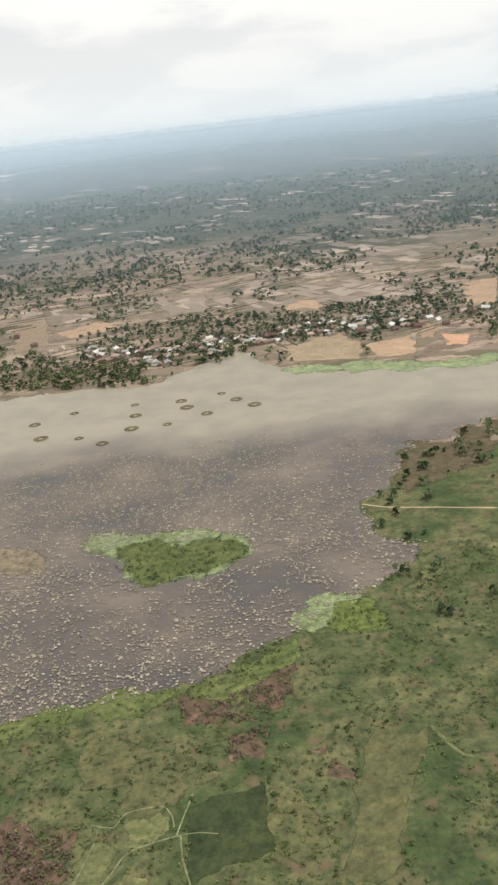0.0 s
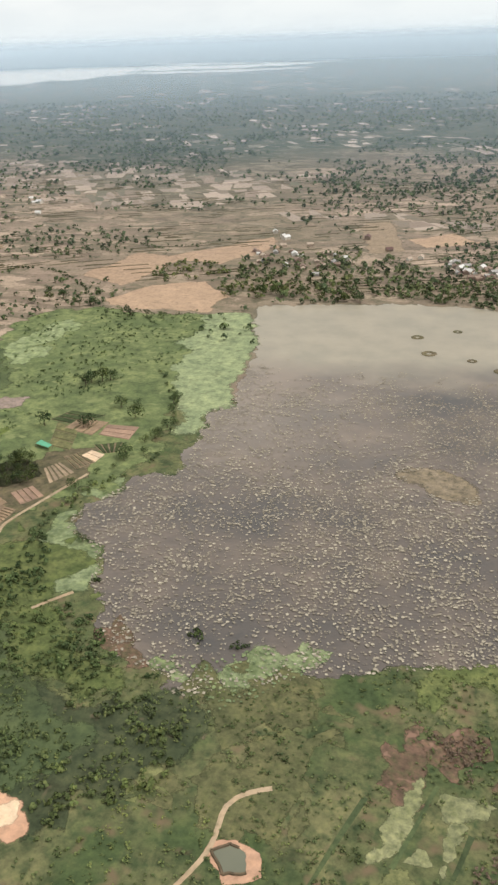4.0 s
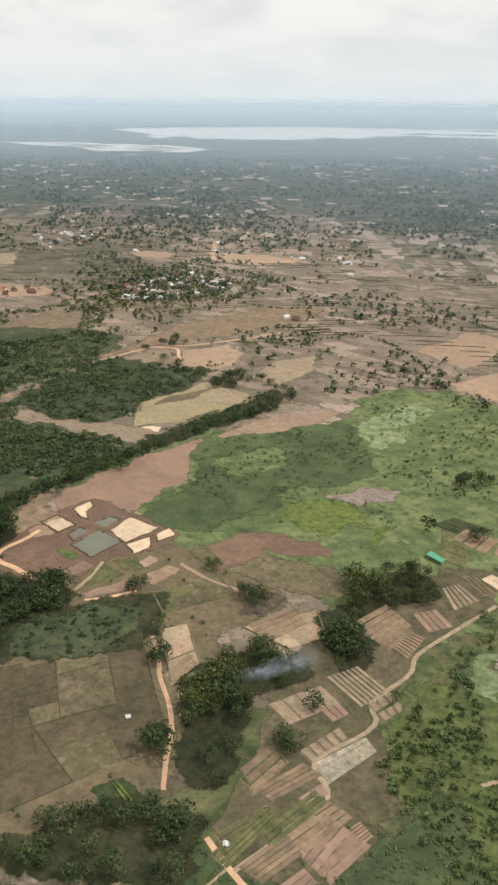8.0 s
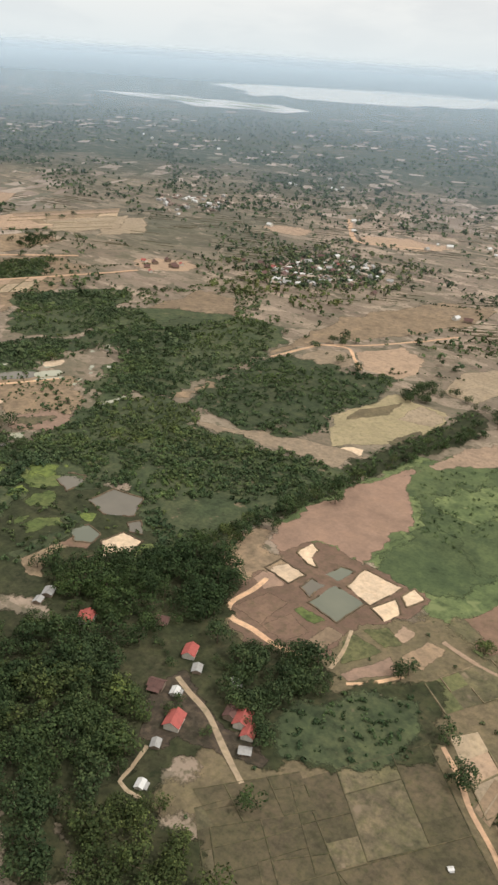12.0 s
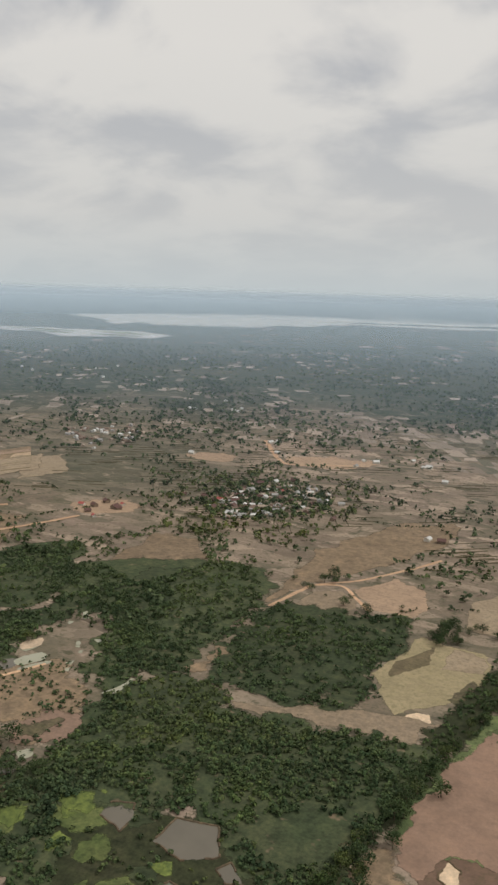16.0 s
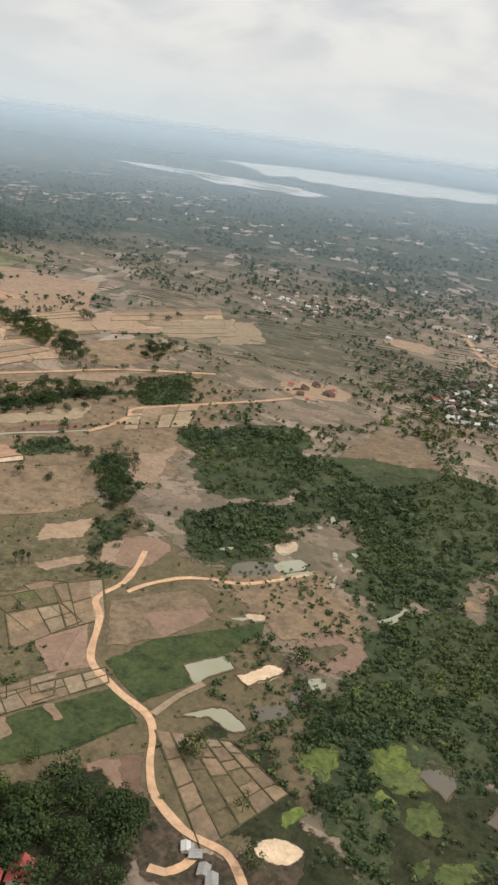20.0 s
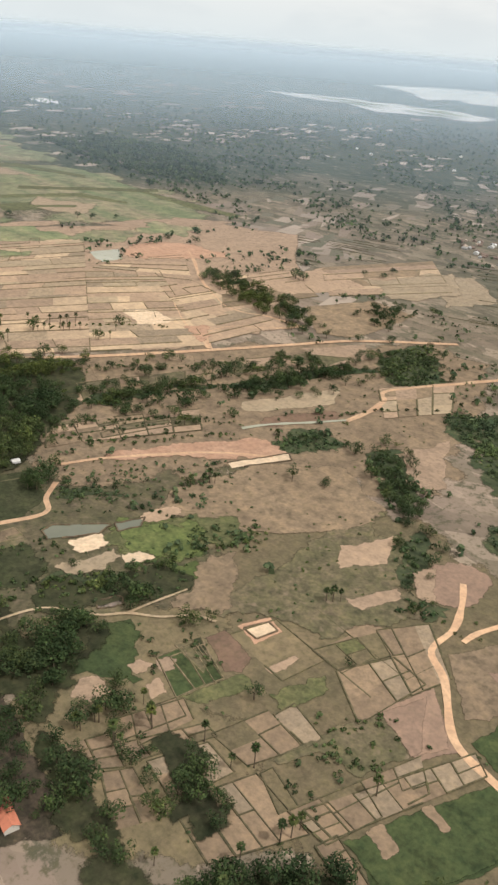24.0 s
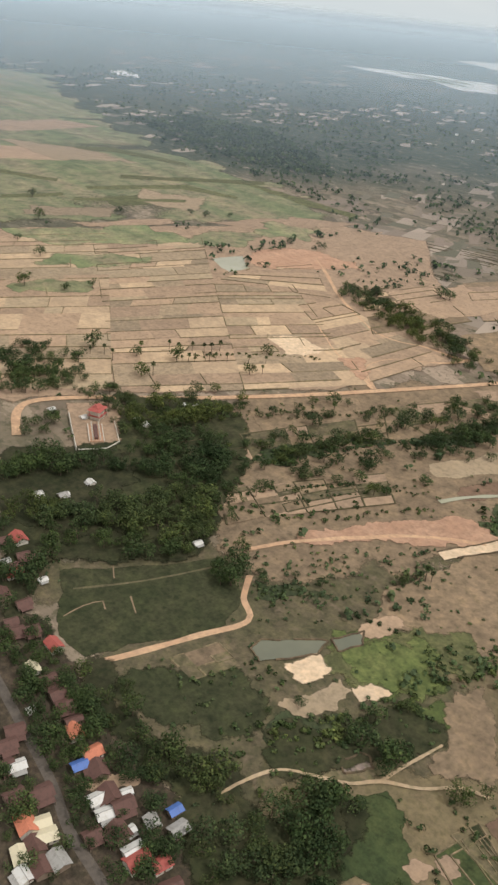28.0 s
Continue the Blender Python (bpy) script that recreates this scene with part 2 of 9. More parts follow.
M_MUD = soil("red_mud", (0.250, 0.166, 0.120), (0.222, 0.150, 0.108), (0.275, 0.185, 0.134), 40, 9, calm=0.45)
M_MUD_DARK = soil("dark_mud", (0.165, 0.108, 0.077), (0.195, 0.128, 0.090), (0.135, 0.100, 0.064), 25, 4, calm=0.45)
M_PURPLE = soil("grey_mud", (0.24, 0.19, 0.165), (0.28, 0.22, 0.19), (0.16, 0.14, 0.10), 18, 3)
M_SAND = soil("pale_sand", (0.64, 0.495, 0.345), (0.59, 0.45, 0.31), (0.51, 0.385, 0.26), 14, 3, calm=0.5)
M_EARTH = soil("orange_earth", (0.50, 0.315, 0.21), (0.44, 0.265, 0.175), (0.37, 0.23, 0.15), 15, 3, calm=0.45)
M_TRACK = soil("dirt_road", (0.60, 0.40, 0.25), (0.54, 0.34, 0.21), (0.45, 0.30, 0.19), 20, 2.5, calm=0.45)
M_DUST = soil("dusty_path", (0.44, 0.34, 0.23), (0.38, 0.28, 0.18), (0.28, 0.23, 0.14), 20, 2.5, calm=0.45)
M_TAN = soil("dry_field", (0.385, 0.275, 0.188), (0.335, 0.24, 0.164), (0.275, 0.2, 0.136), 24, 3, calm=0.45)
M_HAY = soil("hay_field", (0.335, 0.275, 0.165), (0.295, 0.245, 0.145), (0.235, 0.205, 0.115), 22, 3, calm=0.4)
M_STRAW = soil("straw_field", (0.39, 0.305, 0.205), (0.34, 0.262, 0.175), (0.27, 0.215, 0.14), 26, 3, calm=0.45)
M_PALE = soil("harvested_field", (0.495, 0.368, 0.242), (0.450, 0.330, 0.216), (0.380, 0.280, 0.185), 30, 3, calm=0.45)
M_FALLOW = soil("weedy_stubble", (0.190, 0.148, 0.090), (0.160, 0.133, 0.078), (0.135, 0.113, 0.064), 20, 3, calm=0.7)
M_STUBBLE = soil("rice_stubble", (0.268, 0.194, 0.128), (0.238, 0.172, 0.114), (0.205, 0.152, 0.098), 14, 2.5, calm=0.6)
M_STUBBLE_PALE = soil("pale_rice_stubble", (0.31, 0.24, 0.165), (0.275, 0.212, 0.145), (0.235, 0.182, 0.122), 14, 2.5, calm=0.6)
M_BUND_DARK = soil("weedy_bund", (0.105, 0.092, 0.053), (0.08, 0.078, 0.042), (0.14, 0.112, 0.07), 9, 2)
M_WEEDY = soil("weedy_fallow", (0.119, 0.095, 0.060), (0.098, 0.085, 0.050), (0.081, 0.074, 0.041), 20, 3, calm=0.8)
M_OLIVE = soil("fallow_field", (0.15, 0.122, 0.078), (0.115, 0.105, 0.06), (0.095, 0.09, 0.048), 22, 3.5, speck=(0.2, 0.155, 0.105), speck_at=(0.6, 0.72))
M_DULL_GREEN = soil("dull_green_field", (0.039, 0.046, 0.023), (0.053, 0.055, 0.030), (0.031, 0.037, 0.019), 22, 3)
M_GRASS = soil("fresh_grass", (0.092, 0.118, 0.042), (0.125, 0.142, 0.055), (0.07, 0.09, 0.035), 18, 3)
M_FAR_GREEN = soil("green_rice_plain", (0.165, 0.195, 0.10), (0.29, 0.245, 0.155), (0.15, 0.175, 0.09), 70, 9, stretch=(0.25, 1.3, 1), turn=-20)
M_BROWN = soil("brown_field", (0.225, 0.165, 0.108), (0.265, 0.195, 0.128), (0.165, 0.128, 0.082), 30, 4, calm=0.8)
M_PINK = soil("ploughed_field", (0.295, 0.200, 0.145), (0.265, 0.180, 0.130), (0.235, 0.165, 0.118), 18, 2.5, calm=0.45)
M_CROP = soil("green_crop", (0.05, 0.068, 0.03), (0.065, 0.08, 0.034), (0.038, 0.055, 0.025), 25, 3)
M_CROP_MID = soil("half_green_field", (0.11, 0.115, 0.055), (0.14, 0.135, 0.065), (0.08, 0.09, 0.04), 20, 3)
M_SCRUB = soil("scrub_floor", (0.056, 0.072, 0.037), (0.076, 0.086, 0.045), (0.044, 0.058, 0.031), 24, 4, speck=(0.18, 0.14, 0.09), speck_at=(0.64, 0.74))
# Leaf litter, its colour darkened to hold the shade under trees.
M_LITTER_SHADE = soil("woodland_floor", (0.039, 0.044, 0.022), (0.055, 0.053, 0.030), (0.030, 0.036, 0.018), 20, 4)
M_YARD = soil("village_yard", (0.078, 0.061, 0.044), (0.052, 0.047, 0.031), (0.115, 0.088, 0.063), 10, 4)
M_BANK = soil("earth_bank", (0.135, 0.100, 0.066), (0.108, 0.086, 0.053), (0.165, 0.122, 0.082), 9, 2)
M_BUND = soil("field_bund", (0.19, 0.15, 0.095), (0.13, 0.12, 0.065), (0.25, 0.19, 0.125), 12, 2)
M_BLACK = soil("burnt_ground", (0.06, 0.05, 0.04), (0.10, 0.08, 0.055), (0.15, 0.12, 0.08), 10, 3)
M_NET = soil("netting", (0.42, 0.38, 0.29), (0.38, 0.34, 0.25), (0.33, 0.29, 0.21), 8, 1.5)
M_NET_DIM = soil("green_netting", (0.27, 0.27, 0.18), (0.24, 0.25, 0.16), (0.2, 0.21, 0.13), 8, 1.5)
M_ASPHALT = soil("asphalt", (0.115, 0.100, 0.085), (0.130, 0.112, 0.094), (0.095, 0.083, 0.070), 15, 2, calm=0.5)
M_POND = water("green_pond", (0.12, 0.125, 0.085), (0.15, 0.15, 0.10))
M_POND_MILK = water("milky_pond", (0.34, 0.33, 0.23), (0.30, 0.29, 0.19), 0.2)
M_POND_GREY = water("grey_pond", (0.15, 0.13, 0.095), (0.125, 0.11, 0.08), 0.25, spec=0.35)
# Pale water whose base colour also holds the brightness of reflected sky.
M_LAKE_SKY = water("pale_lake", (0.80, 0.74, 0.65), (0.76, 0.71, 0.63), 0.18, 300)
M_LEAF = foliage("broad_leaf", (0.036, 0.054, 0.024), (0.052, 0.075, 0.031), (0.082, 0.104, 0.042))
M_LEAF_DULL = foliage("scrub_leaf", (0.054, 0.08, 0.04), (0.076, 0.106, 0.05), (0.105, 0.134, 0.06))
M_LEAF_MARSH = foliage("marsh_leaf", (0.07, 0.094, 0.04), (0.1, 0.128, 0.054), (0.15, 0.168, 0.072))
M_LEAF_DEAD = foliage("dead_leaf", (0.085, 0.065, 0.045), (0.125, 0.09, 0.062), (0.17, 0.125, 0.09), True)
M_LEAF_FAR = foliage("far_leaf", (0.058, 0.082, 0.042), (0.085, 0.112, 0.054), (0.12, 0.14, 0.068))
M_PALM = foliage("palm_leaf", (0.04, 0.055, 0.022), (0.06, 0.08, 0.03), (0.10, 0.11, 0.045))
M_FIELDS = foliage("far_field_soil", (0.22, 0.182, 0.14), (0.285, 0.232, 0.18), (0.37, 0.30, 0.232), True)
M_FIELDS_DULL = foliage("far_fallow_soil", (0.115, 0.112, 0.074), (0.172, 0.143, 0.105), (0.23, 0.178, 0.137), True)
M_BARK = paint("bark", (0.12, 0.09, 0.06), 0.9)
M_PAD = foliage("lily_pad", (0.17, 0.15, 0.115), (0.26, 0.23, 0.17), (0.40, 0.36, 0.27), True)
M_PAD_LIME = foliage("lime_pad", (0.16, 0.19, 0.10), (0.22, 0.25, 0.14), (0.28, 0.31, 0.19))
M_PLASTER = paint("plaster", (0.62, 0.57, 0.48), 0.85)
M_BOARD = paint("house_board", (0.24, 0.18, 0.13), 0.85)
M_GLASS = paint("dark_glass", (0.03, 0.035, 0.04), 0.2)
M_DOOR = paint("door_wood", (0.14, 0.09, 0.06), 0.7)
M_TARP = paint("green_tarp", (0.10, 0.34, 0.20), 0.6)
ROOFS = {
    "white": paint("white_sheet_roof", (0.60, 0.59, 0.55), 0.45, (0.5, 0.47, 0.4)),
    "cream": paint("cream_sheet_roof", (0.62, 0.555, 0.38), 0.5, (0.55, 0.48, 0.34)),
    "rust": paint("rusted_sheet_roof", (0.125, 0.066, 0.052), 0.75, (0.085, 0.047, 0.038)),
    "red": paint("red_tile_roof", (0.38, 0.095, 0.075), 0.7, (0.26, 0.075, 0.06)),
    "orange": paint("orange_tile_roof", (0.56, 0.2, 0.115), 0.7, (0.42, 0.15, 0.09)),
    "grey": paint("grey_sheet_roof", (0.33, 0.32, 0.29), 0.5, (0.24, 0.22, 0.2)),
    "tan": paint("tan_thatch_roof", (0.40, 0.32, 0.24), 0.85, (0.27, 0.21, 0.16)),
    "brown": paint("brown_thatch_roof", (0.22, 0.155, 0.115), 0.85, (0.15, 0.11, 0.085)),
    "blue": paint("blue_sheet_roof", (0.08, 0.16, 0.42), 0.5, (0.07, 0.12, 0.3)),
}


def lotus_water():
    k = Nodes("lotus_water", 0.4, 0.3)
    sep = k.n.new("ShaderNodeSeparateXYZ")
    k.l.new(k.pos, sep.inputs[0])
    north = k.math("ADD", sep.outputs[1], k.math("MULTIPLY", k.math("SUBTRACT", k.noise(70, 4), 0.5), 90.0))
    dark = k.ramp(k.noise(55, 5, 0.65), (0.34, (0.068, 0.064, 0.058)), (0.5, (0.108, 0.09, 0.074)), (0.66, (0.17, 0.136, 0.104)))
    silt = k.ramp(k.noise(24, 4, 0.6), (0.35, (0.23, 0.21, 0.155)), (0.65, (0.29, 0.255, 0.185)))
    west = k.math("SUBTRACT", k.math("MULTIPLY", k.math("SUBTRACT", k.noise(60, 4), 0.5), 150.0), sep.outputs[0])
    dark = k.mix(k.math("MULTIPLY", k.math("MULTIPLY", k.step(west, 140, 240), k.step(sep.outputs[1], 320, 400)), 0.6), dark, (0.24, 0.2, 0.155))
    k.color(k.mix(k.step(north, 468, 520), dark, silt))
    k.bump(k.noise(2.0, 2), 0.02, 0.2).feather()
    return k.m


M_LOTUS = lotus_water()

# ---- helpers ----
HUB, R_FLAT, R_EDGE, EYE_Z = (-403.0, 0.0), 3000.0, 4500.0, 205.0


def bent(x, y):
    """Past the plain the land is drawn in and lifted, so that the horizon lies within reach."""
    dx, dy = x - HUB[0], y - HUB[1]
    d = math.hypot(dx, dy)
    if d <= R_FLAT:
        return x, y, 0.0
    e = R_FLAT + (R_EDGE - R_FLAT) * (1 - math.exp(-(d - R_FLAT) / (R_EDGE - R_FLAT)))
    return HUB[0] + dx * e / d, HUB[1] + dy * e / d, EYE_Z * (1 - e / d)


def mesh_from(name, verts, faces, mat):
    me = bpy.data.meshes.new(name)
    me.from_pydata([tuple(v) for v in verts], [], [tuple(f) for f in faces])
    me.materials.append(mat)
    me.update()
    return me


def part(name, bm, mat, parent, label=""):
    me = bpy.data.meshes.new(name)
    bm.to_mesh(me)
    bm.free()
    me.materials.append(mat)
    ob = new(name, me)
    ob.parent = parent
    return tagged(ob, label)


def spline(pts, closed, step):
    """A smooth line through the points, sampled about every step metres."""
    p, out, n = [Vector(q) for q in pts], [], len(pts)
    for i in range(n if closed else n - 1):
        if closed:
            a, b, c, d = p[i - 1], p[i], p[(i + 1) % n], p[(i + 2) % n]
        else:
            a, b, c, d = p[max(i - 1, 0)], p[i], p[i + 1], p[min(i + 2, n - 1)]
        k = max(1, int((c - b).length / step))
        for j in range(k):
            t = j / k
            out.append(0.5 * ((2 * b) + (c - a) * t + (2 * a - 5 * b + 4 * c - d) * t * t + (3 * b - a - 3 * c + d) * t**3))
    if not closed:
        out.append(p[-1])
    return out


LAID = []


def next_layer(pts):
    """A height just over all that is already laid within the same bounds."""
    xs, ys = [q[0] for q in pts], [q[1] for q in pts]
    box = (min(xs), max(xs), min(ys), max(ys))
    level = 1 + max((lv for (a, b, c, d), lv in LAID if a < box[1] and b > box[0] and c < box[3] and d > box[2]), default=0)
    LAID.append((box, level))
    return 0.02 + level * 0.009


CLEAR, CLEAR_HARD = [], []


def keep_clear(pts, hard):
    p = [tuple(q) for q in pts]
    xs, ys = [q[0] for q in p], [q[1] for q in p]
    item = (min(xs), max(xs), min(ys), max(ys), p)
    CLEAR.append(item)
    if hard:
        CLEAR_HARD.append(item)


def inside(pts, xs, ys):
    """Which of the places lie within the outline."""
    hit = np.zeros(len(xs), bool)
    for (x0, y0), (x1, y1) in zip(pts, pts[1:] + pts[:1]):
        cross = ((y0 > ys) != (y1 > ys)) & (xs < (x1 - x0) * (ys - y0) / ((y1 - y0) or 1e-9) + x0)
        hit ^= cross
    return hit


def box_strip(bm, a, b, half, z0, z1):
    """A low bank from a to b with sloping sides."""
    way = (b - a).normalized()
    side = Vector((-way.y, way.x)) * half
    q = [bm.verts.new((p.x + s * side.x * k, p.y + s * side.y * k, z)) for p in (a, b) for s, k, z in ((-1, 1, z0), (-1, 0.5, z1), (1, 0.5, z1), (1, 1, z0))]
    for i in range(3):
        bm.faces.new((q[i], q[i + 1], q[i + 5], q[i + 4]))
    bm.faces.new(q[0:4])
    bm.faces.new(q[4:8])


FEATHER = {"pond": 0.5, "pit": 0.8, "pool": 0.8, "field": 1.4, "yard": 2.5, "lake": 2.5, "mud": 2.5, "earth": 2.0, "bank": 1.0, "island": 8.0, "algae": 9.0, "reeds": 6.0, "marsh": 7.0, "swamp": 7.0, "grass": 5.0, "scrub": 7.0, "grassland": 10.0, "woods": 5.0, "terrace": 2.0, "meadow": 5.0, "waste": 5.0, "clearing": 3.0}


def patch(name, pts, mat, label="", category="", rough=2.0, group="", smooth=True, kind="structure", z=None):
    """A cover of the ground with an uneven edge."""
    if category in ("field", "pond", "pit", "yard"):
        smooth = False
    if category in ("field", "pond", "pit", "yard", "terrace", "grass", "earth", "bank", "pool") and name not in ("rough_ground", "plain", "garden_soil", "scrub_plot", "village_yard"):
        keep_clear(pts, category in ("pond", "pit", "pool"))
    line = spline(pts, True, 2.0) if smooth else [Vector(a).lerp(Vector(b), j / 10) for a, b in zip(pts, pts[1:] + pts[:1]) for j in range(10)]
    rough *= 1.0 if not smooth else 1.5
    rim = []
    for q in line:
        v = Vector((q.x * 0.06, q.y * 0.06, 3.7))
        w = Vector((q.x * 0.25, q.y * 0.25, 9.1))
        u = Vector((q.x * 0.6, q.y * 0.6, 4.4))
        rough_here = rough * (0.6 + 0.9 * abs(noise.noise(Vector((q.x * 0.02, q.y * 0.02, 8.8)))))
        rim.append((q.x + rough_here * (noise.noise(v) * 1.7 + noise.noise(w) * 1.0 + noise.noise(u) * 0.5), q.y + rough_here * (noise.noise(v + Vector((31, 7, 0))) * 1.7 + noise.noise(w + Vector((5, 71, 0))) * 1.0 + noise.noise(u + Vector((3, 9, 0))) * 0.5)))
    zz = next_layer(rim) if z is None else z
    n = len(rim)
    p = np.array(rim)
    ahead = np.roll(p, -1, 0) - np.roll(p, 1, 0)
    turn = np.sum(p[:, 0] * np.roll(p[:, 1], -1) - np.roll(p[:, 0], -1) * p[:, 1])
    side = np.stack([-ahead[:, 1], ahead[:, 0]], 1) / (np.linalg.norm(ahead, axis=1)[:, None] + 1e-6) * np.sign(turn)
    fade = min(max(FEATHER.get(category, 1.2), rough * 0.6 if rough >= 4 else 0.0), 0.45 * abs(turn) / np.linalg.norm(np.roll(p, -1, 0) - p, axis=1).sum())
    inner = p + side * fade
    far = np.sqrt(((inner[:, None, :] - p[None, :, :]) ** 2).sum(2).min(1)) > fade * 0.65
    inner = inner[far & inside(rim, inner[:, 0], inner[:, 1])]
    vs, _, tris, origin, *_ = delaunay_2d_cdt([Vector(q) for q in rim] + [Vector(q) for q in inner], [(i, (i + 1) % n) for i in range(n)], [list(range(n))], 1, 1e-4)
    up = [t if (vs[t[1]] - vs[t[0]]).cross(vs[t[2]] - vs[t[0]]) > 0 else t[::-1] for t in tris]
    me = mesh_from(name, [(q.x, q.y, zz) for q in vs], up, mat)
    me.attributes.new("rim", "FLOAT", "POINT").data.foreach_set("value", [1.0 if not o or min(o) < n else 0.0 for o in origin])
    ob = tagged(new(name, me), label, category, group, kind)
    if category in ("pond", "pit") and rough <= 1.5:
        bm = bmesh.new()
        step = max(1, n // 40)
        ring = rim[::step]
        for a, b in zip(ring, ring[1:] + ring[:1]):
            if noise.noise(Vector((a[0] * 0.11, a[1] * 0.11, 7.7))) > -0.25:
                box_strip(bm, Vector(a), Vector(b), 0.5, zz - 0.05, zz + 0.4)
        part("bank", bm, M_BANK, ob, "low brown earth bank")
    return ob


def ribbon(name, pts, width, mat, label="", category="road", wobble=0.32, kind="structure"):
    line = spline(pts, False, 3.0)
    bm = bmesh.new()
    z, pairs = next_layer(pts), []
    for i, q in enumerate(line):
        way = line[min(i + 1, len(line) - 1)] - line[max(i - 1, 0)]
        side = Vector((-way.y, way.x)).normalized()
        half = width / 2 * (1 + wobble * noise.noise(Vector((q.x * 0.08, q.y * 0.08, 1.3))))
        slip = side * noise.noise(Vector((q.x * 0.05, q.y * 0.05, 6.3))) * width * 0.3 * (wobble > 0.1)
        a, b = q + slip - side * half, q + slip + side * half
        pairs.append((bm.verts.new((a.x, a.y, z)), bm.verts.new((q.x + slip.x, q.y + slip.y, z + 0.06)), bm.verts.new((b.x, b.y, z))))
    for (a, b, c), (d, e, f) in zip(pairs, pairs[1:]):
        bm.faces.new((a, d, e, b))
        bm.faces.new((b, e, f, c))
    keep_clear([(a.co.x, a.co.y) for a, _, _ in pairs] + [(c.co.x, c.co.y) for _, _, c in pairs[::-1]], True)
    me = bpy.data.meshes.new(name)
    bm.to_mesh(me)
    bm.free()
    me.materials.append(mat)
    return tagged(new(name, me), label, category, "", kind)


def strip_grid(quad, nu, nv, rng, slack):
    """Plots in nu strips, each cut across at places of its own: for every strip the two lines of corners."""
    a, b, c, d = (Vector(q) for q in quad)
    us = [0.0] + [(i + rng.uniform(-slack, slack)) / nu for i in range(1, nu)] + [1.0]
    at = lambda u, v: a.lerp(b, u).lerp(d.lerp(c, u), v)  # noqa: E731
    strips = []
    for u0, u1 in zip(us, us[1:]):
        n = max(1, nv + rng.choice((-1, 0, 0, 1)))
        vs = [0.0] + [(j + rng.uniform(-slack, slack)) / n for j in range(1, n)] + [1.0]
        tilt = rng.uniform(-0.12, 0.12) / n
        strips.append(([at(u0, v) for v in vs], [at(u1, v + (tilt if 0 < v < 1 else 0)) for v in vs]))
    return strips


BANK_PLACES = []


def paddies(quad, nu, nv, mats, label, seed, bund=0.7, group="rice fields", bund_mat=None, slack=0.3, high=0.4, cross=0.5, along=0.68):
    """Small fields in a grid between low earth banks."""
    rng = random.Random(seed)
    keep_clear(quad, False)
    strips = strip_grid(quad, nu, nv, rng, slack)
    z = next_layer(quad)
    bm = bmesh.new()
    for k, (left, right) in enumerate(strips):
        for line in (left, right) if k == len(strips) - 1 else (left,):
            for p, q in zip(line, line[1:]):
                if rng.random() < 0.35:
                    BANK_PLACES.extend((p.lerp(q, rng.random()).x, p.lerp(q, rng.random()).y) for _ in range(rng.randint(1, 4)))
                if rng.random() < along:
                    box_strip(bm, p, q, bund * rng.uniform(0.35, 0.9), z - 0.05, z + high * rng.uniform(0.5, 1.1))
        for p, q in zip(left, right):
            if rng.random() < cross:
                box_strip(bm, p, q, bund * rng.uniform(0.3, 0.7), z - 0.05, z + high * rng.uniform(0.5, 1.0))
    me = bpy.data.meshes.new("paddy_field")
    bm.to_mesh(me)
    bm.free()
    me.materials.append(bund_mat or M_BUND)
    field = tagged(new("paddy_field", me), label, "field", group)
    for left, right in strips:
        for j in range(len(left) - 1):
            bm = bmesh.new()
            q = [left[j], right[j], right[j + 1], left[j + 1]]
            f = bm.faces.new([bm.verts.new((p.x, p.y, z)) for p in q])
            f.normal_update()
            if f.normal.z < 0:
                f.normal_flip()
            part("plot", bm, rng.choice(mats), field)
    return field


def garden(quad, n, bed, gap_mat, label, name="vegetable_plot", along=True, high=0.3, fill=0.7, group="vegetable plots"):
    """Raised beds side by side on a strip of earth."""
    a, b, c, d = (Vector(q) for q in (quad if along else quad[1:] + quad[:1]))
    z = next_layer(quad)
    keep_clear(quad, True)
    bm = bmesh.new()
    f = bm.faces.new([bm.verts.new((p.x, p.y, z)) for p in (a, b, c, d)])
    f.normal_update()
    if f.normal.z < 0:
        f.normal_flip()
    me = bpy.data.meshes.new(name)
    bm.to_mesh(me)
    bm.free()
    me.materials.append(gap_mat)
    plot = tagged(new(name, me), label, "field", group)
    for i in range(n):
        u0, u1 = (i + 0.5 - fill / 2) / n, (i + 0.5 + fill / 2) / n
        q = [a.lerp(b, u0).lerp(d.lerp(c, u0), 0.02), a.lerp(b, u1).lerp(d.lerp(c, u1), 0.02), a.lerp(b, u1).lerp(d.lerp(c, u1), 0.98), a.lerp(b, u0).lerp(d.lerp(c, u0), 0.98)]
        mid = sum(q, Vector((0, 0))) / 4
        bm = bmesh.new()
        lo = [bm.verts.new((p.x, p.y, z)) for p in q]
        hi = [bm.verts.new((p.x + (mid.x - p.x) * 0.08, p.y + (mid.y - p.y) * 0.08, z + high)) for p in q]
        bm.faces.new(hi)
        for k in range(4):
            bm.faces.new((lo[k], lo[(k + 1) % 4], hi[(k + 1) % 4], hi[k]))
        bmesh.ops.recalc_face_normals(bm, faces=bm.faces[:])
        part("bed", bm, bed, plot)
    return plot


